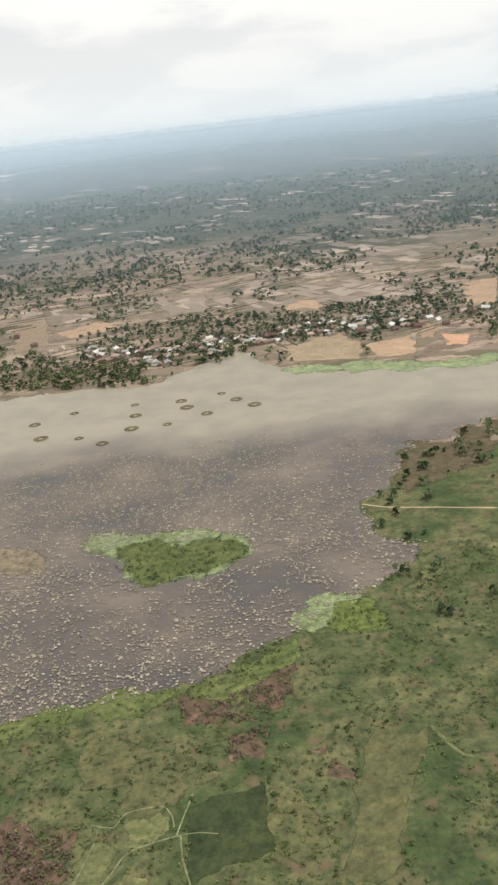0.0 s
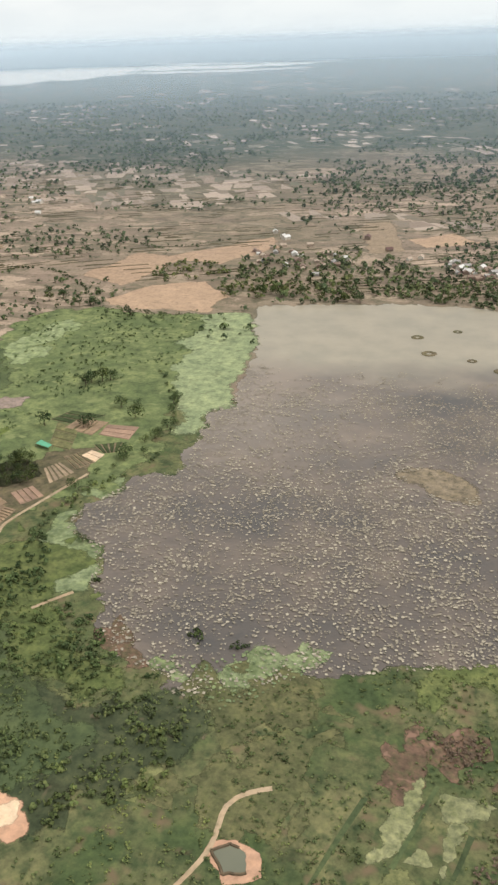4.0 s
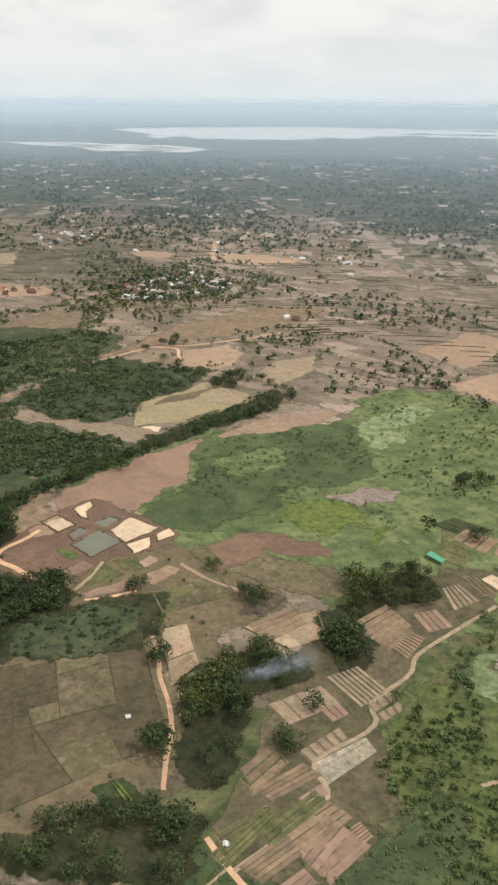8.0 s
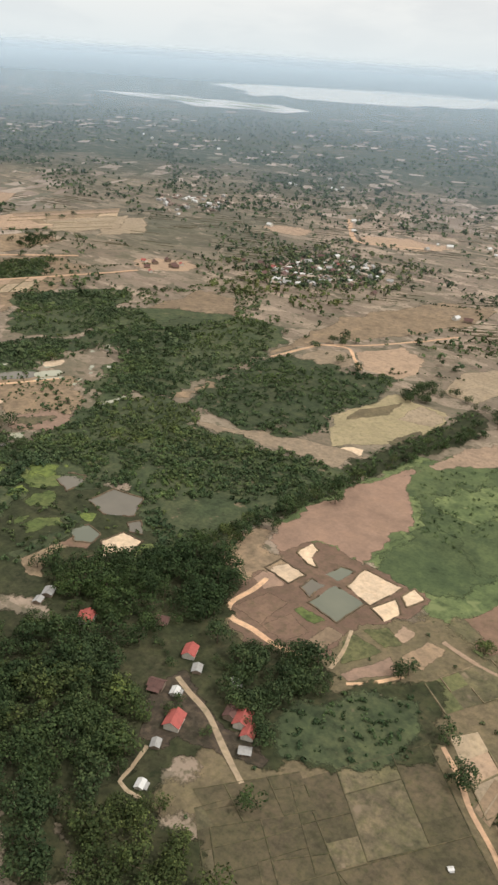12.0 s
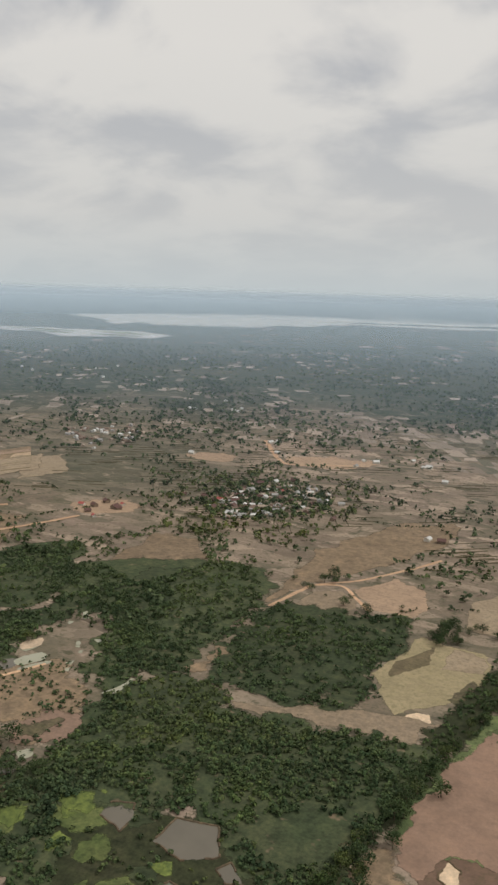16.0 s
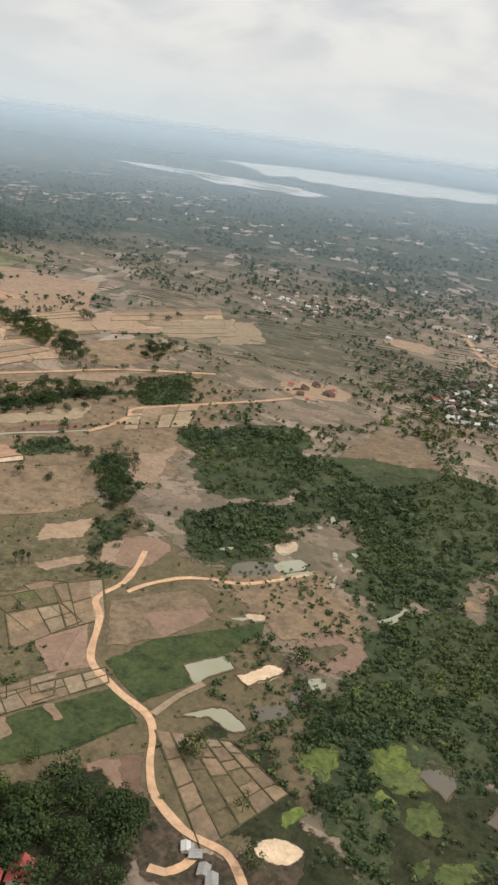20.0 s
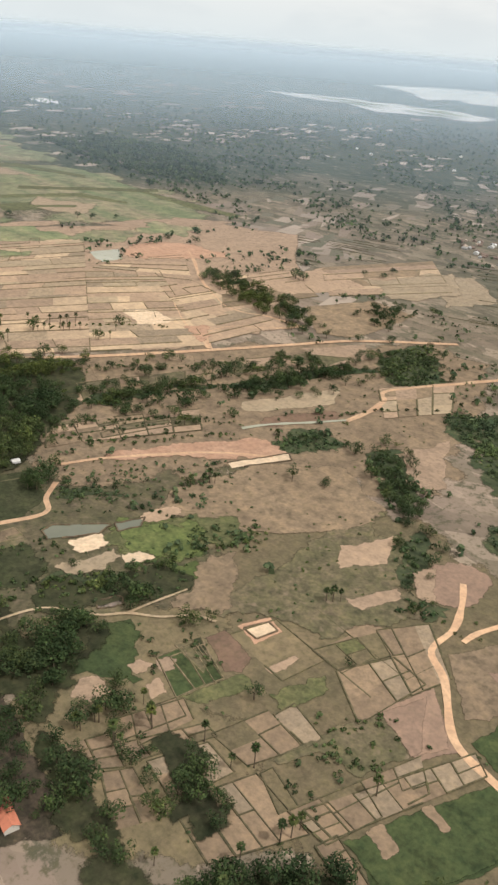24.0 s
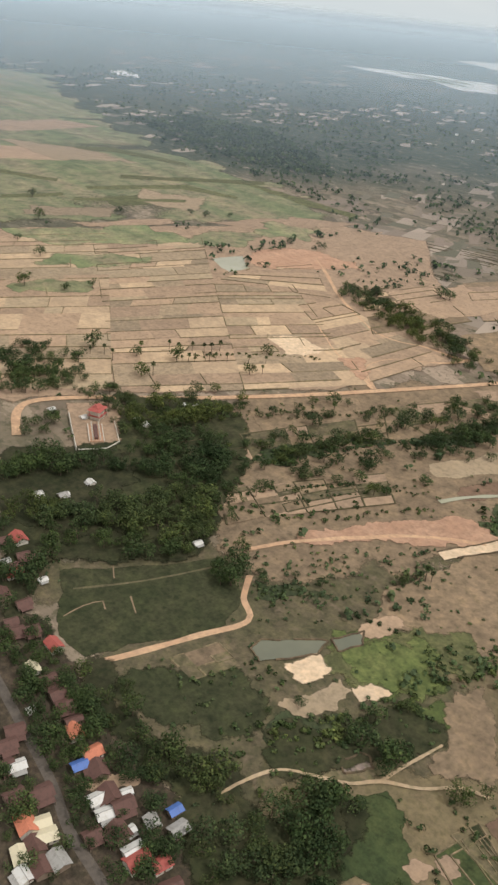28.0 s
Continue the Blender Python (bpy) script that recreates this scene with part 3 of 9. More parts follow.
def spread(pts, per, rng, clump=0.0, scale=40.0):
    """Random places within an outline, one for each per square metres; clump thins them in patches."""
    p = np.array(pts, float)
    lo, hi = p.min(0), p.max(0)
    n = int((hi - lo).prod() / per)
    xy = lo + rng.random((n, 2)) * (hi - lo)
    xy = xy[inside(pts, xy[:, 0], xy[:, 1])]
    if clump:
        keep = [noise.noise(Vector((x / scale, y / scale, 2.2))) > clump - rng.random() * 0.5 for x, y in xy]
        xy = xy[np.array(keep, bool)] if len(xy) else xy
    return xy


HOUSES = []


def cleared(xy, items, from_houses=3.6):
    """The places that lie off the given covers and clear of houses."""
    if not len(xy):
        return xy
    ok = np.ones(len(xy), bool)
    for x0, x1, y0, y1, pts in items:
        near = np.nonzero((xy[:, 0] > x0) & (xy[:, 0] < x1) & (xy[:, 1] > y0) & (xy[:, 1] < y1))[0]
        if len(near):
            ok[near[inside(pts, xy[near, 0], xy[near, 1])]] = False
    for x, y in HOUSES:
        ok &= np.hypot(xy[:, 0] - x, xy[:, 1] - y) > from_houses
    return xy[ok]


# ---- the land: one sheet from under the camera to the horizon ----
def build_land():
    radii = [0, 150, 300, 500, 750, 1000, 1300, 1700, 2100, 2500, 2800, 3000] + [3000 * 1.06**i for i in range(1, 38)]
    turns = 240
    verts, faces = [(HUB[0], HUB[1], 0.0)], []
    for r in radii[1:]:
        for k in range(turns):
            a = 2 * math.pi * k / turns
            verts.append(bent(HUB[0] + r * math.sin(a), HUB[1] + r * math.cos(a)))
    for k in range(turns):
        faces.append((0, 1 + (k + 1) % turns, 1 + k))
    for i in range(len(radii) - 2):
        for k in range(turns):
            a, b = 1 + i * turns + k, 1 + i * turns + (k + 1) % turns
            faces.append((a, b, b + turns, a + turns))
    me = mesh_from("ground", verts, faces, M_LAND)
    for f in me.polygons:
        f.use_smooth = True
    return tagged(new("ground", me), "dry brown savanna plain with scattered scrub", "ground", "", "structure")


build_land()


def far_water(name, pts, label, rise=2.0, mat=None):
    """A distant lake that follows the lifted land: strips along the bearing, cut to the outline."""
    hx, hy = HUB
    polar = [(math.atan2(x - hx, y - hy), 1000.0 / math.hypot(x - hx, y - hy)) for x, y in pts]
    lo, hi = min(p[0] for p in polar), max(p[0] for p in polar)
    verts, faces, n = [], [], int((hi - lo) / radians(0.12))
    for k in range(n):
        cut = []
        for s in (k + 0.001, k + 0.999):
            a = lo + (hi - lo) * s / n
            hits = sorted(p0[1] + (a - p0[0]) / (p1[0] - p0[0]) * (p1[1] - p0[1]) for p0, p1 in zip(polar, polar[1:] + polar[:1]) if (p0[0] > a) != (p1[0] > a))
            cut.append((a, hits))
        for (q0, q1), (s0, s1) in zip(zip(cut[0][1][::2], cut[0][1][1::2]), zip(cut[1][1][::2], cut[1][1][1::2])):
            base, rows = len(verts), 6
            for j in range(rows + 1):
                for a, u0, u1 in ((cut[0][0], q0, q1), (cut[1][0], s0, s1)):
                    wob = 0.004 * noise.noise(Vector((a * 60, j, u0 * 3)))
                    d = 1000.0 / (u0 + (u1 - u0) * j / rows + wob)
                    x, y, z = bent(hx + d * math.sin(a), hy + d * math.cos(a))
                    verts.append((x, y, z + rise))
            for j in range(rows):
                i = base + 2 * j
                faces.append((i, i + 1, i + 3, i + 2))
    me = mesh_from(name, verts, faces, mat or M_LAKE_SKY)
    return tagged(new(name, me), label, "lake", "", "structure")


# Far lakes: the sky's reflection is painted in as a near-white colour.
far_water("water_far", [(-4043, 4328), (-4082, 4726), (-3902, 5240), (-3548, 5937), (-3142, 6149), (-2668, 6048), (-2120, 6177), (-1351, 6114)] + [(-2089, 5956)] + [(-3025, 7024), (-2073, 6487), (-1392, 6056), (-1223, 6414), (-1470, 5733), (-1821, 5404), (-2333, 5343), (-2478, 5048)] + [(-1237, 5324), (-1577, 4917), (-2069, 4915), (-2293, 4914), (-2345, 4235), (-2522, 4390), (-2463, 4044), (-2724, 3822), (-2976, 3716), (-3196, 3929), (-3073, 3547), (-3261, 3675), (-3465, 3971)], "distant reservoir coloured pale for reflected sky, under haze")
far_water("water_near", [(-3379, 2761), (-3276, 2884), (-3127, 2986), (-2925, 3022), (-2732, 3056), (-2610, 3098), (-2346, 2950), (-2304, 2719), (-2443, 2730), (-2541, 2641), (-2628, 2576), (-2859, 2712), (-3035, 2699)], "lagoon arm coloured pale for reflected sky, beside the distant reservoir")
far_water("water_strip", [(-2923, 1349), (-2947, 1420), (-2838, 1402), (-2775, 1350), (-2849, 1319)], "small distant pond coloured pale for reflected sky")

for q in ([(-3180, 2830), (-3050, 2890), (-2860, 2900), (-2780, 2850), (-2960, 2820)], [(-2760, 2950), (-2600, 2990), (-2440, 2900), (-2560, 2870)], [(-3020, 2760), (-2860, 2790), (-2700, 2720), (-2860, 2730)], [(-2640, 2780), (-2520, 2820), (-2400, 2790), (-2500, 2740)]):
    far_water("shoal", q, "low green shoal in the pale lagoon", 3.5, M_FAR_GREEN)

# rough grazing and fallow ground under the western fields
patch("rough_ground", [(-1074, 135), (-1035, 223), (-982, 357), (-871, 191), (-913, 129), (-940, 110), (-975, 112)], M_OLIVE, "rough green-brown grazing ground", "grassland", 8.0)
patch("rough_ground", [(-935, 141), (-891, 197), (-862, 340), (-766, 178), (-844, 87)], M_FALLOW, "rough green-brown fallow ground", "grassland", 8.0)
patch("rough_ground", [(-949, 250), (-889, 325), (-775, 315), (-732, 292), (-672, 253), (-658, 196), (-699, 137), (-734, 103)], M_FALLOW, "rough green-brown fallow ground", "grassland", 8.0)
patch("rough_ground", [(-533, 224), (-504, 268), (-443, 298), (-385, 294), (-369, 224), (-343, 157), (-407, 113)], M_FALLOW, "rough green-brown fallow ground", "grassland", 8.0)
patch("rough_ground", [(-1170, 284), (-1009, 588), (-879, 369), (-946, 317), (-1028, 201)], M_BROWN, "dry brown ground between hedges", "grassland", 8.0)

# ---- lotus lake ----
patch("marsh", [(-330, -160), (420, -160), (420, 650), (190, 600), (100, 430), (-300, 430), (-340, 250)], M_MARSH, "green marsh grass with brown patches along the lake", "marsh", 8)
LAKE = [(-289, 598), (-267, 512), (-254, 429), (-264, 409), (-255, 362), (-255, 339), (-265, 336), (-278, 312), (-286, 287), (-283, 279), (-271, 272), (-258, 260), (-255, 245), (-245, 235), (-240, 223), (-225, 208), (-204, 203)] + [(-199, 194), (-183, 203), (-164, 212), (-129, 226), (-99, 236)] + [(-37, 246), (-10, 264), (13, 275), (33, 291), (57, 314), (71, 332), (54, 341), (46, 377), (64, 396), (82, 439), (133, 466), (147, 477)] + [(300, 500), (420, 560), (420, 640), (260, 610)] + [(182, 592), (158, 601), (82, 609), (22, 640), (-14, 699), (-83, 633), (-139, 639)] + [(-216, 630), (-266, 620)]
patch("lake", LAKE, M_LOTUS, "shallow brown lotus lake with turbid water", "lake", 3.0)
patch("algae_mat", [(-284, 583), (-264, 502), (-253, 426), (-263, 409), (-254, 362), (-254, 337), (-266, 338), (-280, 402), (-298, 437), (-328, 475), (-360, 521), (-361, 565), (-329, 590)], M_LIME, "bright lime algae along the lake shore", "algae", 4.0)
patch("algae_mat", [(-273, 333), (-278, 312), (-285, 287), (-270, 273), (-259, 260), (-254, 245), (-266, 234), (-279, 247), (-292, 287), (-288, 320)], M_MINT, "pale green algae along the lake shore", "algae", 3.5)
patch("algae_mat", [(22, 637), (85, 631), (153, 613), (190, 618), (182, 592), (155, 587), (81, 602), (34, 618)], M_LIME, "bright lime algae on the far shore", "algae", 4.0)
patch("algae_mat", [(-212, 215), (-199, 213), (-182, 223), (-158, 230), (-152, 226), (-164, 213), (-175, 200), (-184, 191), (-189, 191), (-191, 202), (-204, 204)], M_MINT, "thin pale green water plants by the shore", "algae", 5.0)
patch("algae_mat", [(0, 289), (15, 295), (30, 301), (37, 286), (24, 276), (8, 274)], M_MINT, "thin pale green water plants by the shore", "algae", 4.0)
ISLETS = [[(-84, 355), (-65, 368), (-43, 356), (-26, 363), (-11, 350), (-13, 337), (-33, 318), (-55, 316), (-73, 327)], [(-146, 362), (-135, 373), (-113, 363), (-108, 350), (-123, 343), (-142, 350)]]
patch("reed_island", [(-97, 372), (-86, 380), (-60, 373), (-34, 373), (-13, 353), (-10, 339), (-25, 323), (-43, 317), (-60, 321), (-73, 327), (-80, 344), (-93, 362)], M_MINT, "pale reed fringe round a green islet", "island", 3.0)
patch("reed_island", [(-81, 355), (-65, 365), (-43, 354), (-26, 360), (-12, 347), (-14, 337), (-33, 321), (-55, 318), (-72, 330)], M_GRASS, "green reed islet in the lotus lake", "island", 4.0)
patch("reed_island", [(-148, 364), (-135, 373), (-113, 363), (-108, 350), (-123, 343), (-142, 350)], M_REED_BANK, "low tan reed bank in the lotus lake", "island", 3.0)

# ---- marsh shore ----
for spot in (
    [(-97, 170), (-92, 184), (-75, 186), (-67, 175), (-74, 162), (-75, 156), (-94, 157)],
    [(-121, 201), (-105, 202), (-104, 185), (-114, 189)],
    [(-38, 233), (-19, 239), (-2, 246), (1, 235), (-14, 224), (-31, 222)],
    [(-25, 219), (-5, 221), (-14, 208), (-23, 206)],
    [(6, 210), (16, 210), (14, 202), (7, 203)],
    [(-117, 199), (-101, 203), (-101, 190), (-111, 191)],
    [(-97, 185), (-77, 188), (-66, 177), (-67, 159), (-83, 146), (-106, 144), (-105, 156), (-94, 167)],
    [(-131, 184), (-122, 194), (-118, 177), (-127, 174)],
):
    patch("dead_reeds", spot, M_DEAD, "dead red-brown reeds in green marsh", "reeds", 7.0)
patch("dead_reeds", [(65, 400), (81, 440), (114, 462), (143, 466), (131, 425), (107, 408), (83, 384)], M_WEEDY, "dead red-brown reeds by the lake", "reeds", 7.0)
for spot in (
    [(-130, 151), (-122, 181), (-116, 184), (-117, 179), (-121, 161), (-126, 154)],
    [(-114, 155), (-108, 173), (-105, 171), (-108, 162), (-111, 155)],
    [(-113, 181), (-105, 180), (-98, 177), (-104, 172), (-111, 172)],
    [(-121, 157), (-119, 161), (-115, 159), (-116, 154), (-119, 155)],
):
    patch("grass_terrace", spot, M_TERRACE_PALE, "pale grass terrace on the marsh shore", "terrace", 2.0)
for spot in (
    [(-131, 140), (-126, 149), (-120, 152), (-119, 141)],
    [(-67, 157), (-62, 179), (-55, 179), (-54, 174), (-58, 161), (-64, 156)],
    [(-53, 189), (-41, 189), (-39, 182), (-50, 177)],
    [(-61, 152), (-52, 152), (-55, 146), (-64, 147)],
    [(-50, 166), (-45, 165), (-46, 160), (-50, 160)],
    [(-247, 182), (-245, 190), (-232, 188), (-232, 180), (-238, 173)],
):
    patch("grass_terrace", spot, M_TERRACE, "yellowed grass terrace on the marsh shore", "terrace", 2.0)
patch("shore_grass", [(-125, 214), (-116, 233), (-83, 242), (-46, 247), (-22, 252), (-2, 266), (10, 269), (3, 253), (-14, 240), (-42, 234), (-81, 231), (-107, 222), (-116, 211)], M_GRASS, "bright green grass along the water's edge", "marsh", 4.0)
patch("shore_grass", [(23, 289), (40, 291), (44, 287), (40, 272), (22, 269)], M_YELLOW, "yellow-green grass along the water's edge", "marsh", 3.0)
patch("dry_marsh", [(-75, 227), (-46, 220), (-31, 207), (-35, 189), (-59, 189), (-72, 204)], M_CROP_MID, "olive-brown drier marsh grass", "marsh", 9.0)
patch("dry_marsh", [(-6, 185), (5, 187), (5, 175), (-8, 173)], M_CROP_MID, "pale worn patch in the marsh", "marsh", 7.0)
for line in ([(-75, 150), (-64, 155), (-54, 169), (-50, 175), (-34, 179), (-25, 178)], [(-63, 186), (-56, 184), (-53, 189), (-41, 190), (-38, 182)], [(-36, 179), (-35, 171), (-32, 161)], [(-67, 158), (-64, 168), (-61, 179)], [(-37, 179), (-33, 194)]):
    ribbon("terrace_ridge", line, 0.55, M_TERRACE_PALE, "pale dry ridge between grass terraces", "ridge", 0.5)
for line in ([(-123, 153), (-117, 173), (-114, 182)], [(-108, 154), (-104, 168)], [(-60, 156), (-53, 167), (-46, 174)], [(-143, 140), (-138, 158), (-133, 173)], [(-95, 180), (-88, 201), (-82, 211)]):
    ribbon("terrace_ridge", line, 1.5, M_SWAMP_DEEP, "dark green ridge between grass terraces", "ridge", 0.5)
patch("crop_field", [(-34, 189), (-10, 196), (-9, 171), (-32, 160)], M_CROP, "dark green crop field by the marsh", "field", 1.5, smooth=False)
patch("grass_strip", [(23, 212), (44, 216), (31, 187), (22, 156), (6, 158)], M_CROP_MID, "straw-coloured strip beside green marsh", "field", 3.0)
patch("brown_marsh", [(-194, 195), (-182, 208), (-150, 218), (-146, 195), (-164, 185), (-183, 183)], M_CROP_MID, "olive-brown marsh by the shore", "marsh", 10.0)
patch("brown_marsh", [(-188, 177), (-173, 181), (-146, 195), (-142, 170), (-183, 152)], M_CROP_MID, "olive marsh grass", "marsh", 10.0)
patch("brown_marsh", [(-236, 219), (-228, 225), (-217, 214), (-215, 201), (-228, 207)], M_DEAD, "brown marsh by the shore", "marsh", 6.0)
patch("brown_marsh", [(-206, 171), (-194, 176), (-185, 168), (-187, 157), (-201, 157)], M_TERRACE, "broken pale ridges in the marsh", "marsh", 8.0)
for q in ([(-301, 214), (-301, 259), (-288, 274), (-273, 241), (-239, 220), (-222, 203), (-231, 191), (-258, 187), (-281, 195)], [(-263, 150), (-254, 181), (-228, 193), (-193, 193), (-189, 162), (-216, 137), (-243, 138)]):
    patch("shore_scrub", q, M_GRASS if q[0][0] < -290 else M_SCRUB, "dense green scrub along the lake shore", "marsh", 8.0)
patch("garden_ground", [(-341, 155), (-306, 170), (-284, 212), (-255, 198), (-224, 153), (-296, 110)], M_SWAMP_DEEP, "dull green garden land", "marsh", 8.0)
patch("pond_bank", [(-172, 147), (-166, 151), (-158, 148), (-156, 141), (-164, 138)], M_EARTH, "pink earth bank round a small pond", "bank", 1.0)
patch("pond", [(-169, 146), (-165, 149), (-161, 148), (-159, 142), (-165, 140)], M_POND, "small dark pond with earth banks", "pond", 0.8)
ribbon("path", [(-175, 133), (-170, 146), (-170, 160), (-165, 166), (-159, 169)], 1.6, M_DUST, "pale footpath across the marsh", "path")
ribbon("path", [(110, 358), (84, 365), (60, 371), (47, 378)], 1.1, M_DUST, "pale footpath across the marsh", "path")
ribbon("path", [(60, 196), (51, 199), (44, 213)], 1.1, M_TERRACE, "pale footpath across the marsh", "path")
ribbon("path", [(-80, 139), (-71, 151), (-57, 158), (-50, 167)], 1.1, M_TERRACE, "pale footpath across the marsh", "path")

# ---- green swamp and the mud flat ----
patch("swamp", [(-535, 300), (-532, 369), (-524, 420), (-483, 442), (-456, 486), (-467, 542), (-441, 576), (-401, 588), (-376, 576)] + [(-345, 584), (-324, 577), (-304, 474), (-278, 403), (-274, 367), (-273, 341), (-289, 310), (-315, 277), (-345, 281), (-379, 283)] + [(-415, 283), (-473, 299)], M_SWAMP, "bright green swamp between fields and woods", "swamp", 6.0)
patch("swamp_water", [(-482, 308), (-480, 347), (-506, 398), (-480, 437), (-452, 477), (-427, 453), (-420, 416), (-430, 381), (-421, 354), (-429, 333), (-445, 301)], M_SWAMP_DEEP, "flooded dark green swamp grass", "swamp", 5.0)
patch("swamp_water", [(-499, 402), (-491, 453), (-442, 487), (-405, 432), (-397, 405), (-425, 374), (-441, 333)], M_SWAMP_DEEP, "flooded dark green swamp grass", "swamp", 5.0)
patch("swamp_water", [(-528, 330), (-522, 400), (-500, 440), (-478, 446), (-470, 420), (-478, 396), (-496, 372), (-476, 340), (-484, 306)], M_SWAMP_DEEP, "flooded dark green swamp grass", "swamp", 5.0)
patch("swamp", [(-490, 384), (-480, 414), (-466, 424), (-452, 396), (-458, 376), (-474, 372)], M_SWAMP, "bright tufted grass in the swamp", "swamp", 6.0)
patch("rough_ground", [(-433, 296), (-399, 311), (-365, 316), (-355, 299), (-368, 283), (-401, 283), (-431, 279)], M_OLIVE, "dull weedy ground between swamp and gardens", "scrub", 4.0)
patch("algae_mat", [(-445, 488), (-436, 514), (-430, 556), (-405, 535), (-414, 503), (-399, 489), (-407, 461), (-430, 467)], M_MINT, "pale mint algae in the swamp", "algae", 5.0)
patch("yellow_grass", [(-421, 350), (-411, 373), (-382, 376), (-377, 350), (-396, 334), (-411, 338)], M_YELLOW, "yellow-green grass in the swamp", "grass", 5.0)
patch("yellow_grass", [(-380, 352), (-371, 365), (-361, 341), (-369, 352)], M_YELLOW, "yellow-green grass in the swamp", "grass", 3.0)
patch("grey_flat", [(-410, 380), (-396, 398), (-374, 403), (-386, 378), (-399, 377)], M_PURPLE, "grey mud flat in the swamp", "mud", 4.0)
patch("mud_patch", [(-430, 297), (-424, 315), (-411, 327), (-387, 330), (-370, 335), (-382, 320), (-400, 308), (-411, 286)], M_MUD_DARK, "dark red mud by the swamp", "mud", 4.0)
patch("mud_flat", [(-533, 296), (-532, 312), (-526, 354), (-515, 409), (-499, 378), (-483, 347), (-486, 332), (-483, 305), (-510, 306), (-513, 279)], M_MUD, "bare red mud flat at the swamp edge", "mud", 2.5)
patch("mud_flat", [(-508, 394), (-500, 461), (-462, 501), (-477, 448), (-513, 406)], M_TAN, "dry tan margin of the swamp", "mud", 2.0)
# excavated ponds
patch("bare_earth", [(-518, 248), (-518, 274), (-517, 285), (-510, 306), (-484, 305), (-465, 303), (-448, 300), (-447, 284), (-461, 261), (-459, 242), (-466, 236), (-485, 224), (-505, 232)], M_MUD_DARK, "bare red-brown earth round dug ponds", "earth", 2.0)
patch("sand_pit", [(-515, 270), (-514, 280), (-498, 278), (-500, 267)], M_SAND, "pale sand pit between earth banks", "pit", 0.7, "sand pits", smooth=False)
patch("sand_pit", [(-512, 290), (-511, 302), (-505, 299), (-504, 291), (-497, 286), (-503, 285)], M_SAND, "pale sand pit between earth banks", "pit", 0.7, "sand pits", smooth=False)
patch("sand_pit", [(-480, 283), (-481, 300), (-462, 300), (-465, 278)], M_SAND, "pale sand pit between earth banks", "pit", 0.7, "sand pits", smooth=False)
patch("sand_pit", [(-464, 277), (-460, 291), (-452, 282), (-455, 273)], M_SAND, "pale sand pit between earth banks", "pit", 0.7, "sand pits", smooth=False)
patch("sand_pit", [(-459, 294), (-457, 303), (-449, 298), (-453, 288)], M_SAND, "pale sand pit between earth banks", "pit", 0.7, "sand pits", smooth=False)
patch("pond", [(-486, 262), (-484, 280), (-467, 278), (-469, 259)], M_POND, "dug pond with grey-green water", "pond", 0.6, "dug ponds", smooth=False)
patch("pond", [(-492, 285), (-490, 295), (-483, 296), (-485, 284)], M_POND, "dug pond with grey-green water", "pond", 0.6, "dug ponds", smooth=False)
patch("pond", [(-495, 269), (-494, 278), (-487, 277), (-488, 266)], M_POND_GREY, "dug pond with grey-green water", "pond", 0.6, "dug ponds", smooth=False)
patch("ploughed_plot", [(-508, 238), (-503, 256), (-492, 257), (-492, 236)], M_MUD_DARK, "ploughed red-brown plot by the ponds", "field", 1.0, "ploughed plots", smooth=False)
patch("ploughed_plot", [(-492, 236), (-487, 252), (-473, 246), (-478, 233)], M_MUD_DARK, "ploughed red-brown plot by the ponds", "field", 1.0, "ploughed plots", smooth=False)
patch("ploughed_plot", [(-514, 260), (-514, 271), (-500, 265), (-506, 256)], M_PINK, "ploughed red-brown plot by the ponds", "field", 1.0, "ploughed plots", smooth=False)
patch("ploughed_plot", [(-489, 254), (-487, 259), (-473, 258), (-475, 251)], M_GRASS, "grassy plot by the dug ponds", "field", 1.0, "ploughed plots", smooth=False)
patch("ploughed_plot", [(-472, 238), (-470, 256), (-462, 254), (-465, 237)], M_STUBBLE, "bare tan plot by the dug ponds", "field", 1.0, "ploughed plots", smooth=False)
patch("ploughed_plot", [(-452, 233), (-442, 255), (-435, 249), (-447, 231)], M_PINK, "ploughed pinkish plot below the ponds", "field", 1.0, "ploughed plots", smooth=False)
patch("ploughed_plot", [(-439, 255), (-436, 274), (-427, 275), (-429, 256)], M_STUBBLE, "bare tan plot below the ponds", "field", 1.0, "ploughed plots", smooth=False)
patch("ploughed_plot", [(-431, 297), (-424, 319), (-409, 320), (-403, 306), (-411, 288)], M_MUD_DARK, "ploughed dark red plot by the swamp", "field", 1.0, "ploughed plots", smooth=False)
patch("ploughed_plot", [(-459, 263), (-452, 272), (-441, 266), (-446, 258)], M_CROP_MID, "grassy plot below the ponds", "field", 1.0, "ploughed plots", smooth=False)
patch("ploughed_plot", [(-447, 268), (-448, 277), (-441, 276), (-441, 266)], M_TAN, "small bare plot below the ponds", "field", 1.0, "ploughed plots", smooth=False)
patch("ploughed_plot", [(-461, 251), (-460, 259), (-445, 256), (-454, 237)], M_CROP_MID, "half-green plot below the ponds", "field", 1.0, "ploughed plots", smooth=False)
ribbon("dirt_track", [(-509, 264), (-508, 253), (-509, 239), (-503, 232), (-491, 232), (-478, 231), (-468, 232)], 2.6, M_TRACK, "pale dirt track to the dug ponds", "track")
ribbon("path", [(-462, 259), (-458, 247), (-456, 234)], 1.6, M_DUST, "pale path between plots", "path")
ribbon("path", [(-431, 278), (-413, 275), (-396, 275)], 2.4, M_TAN, "sandy strip beside plots", "path")
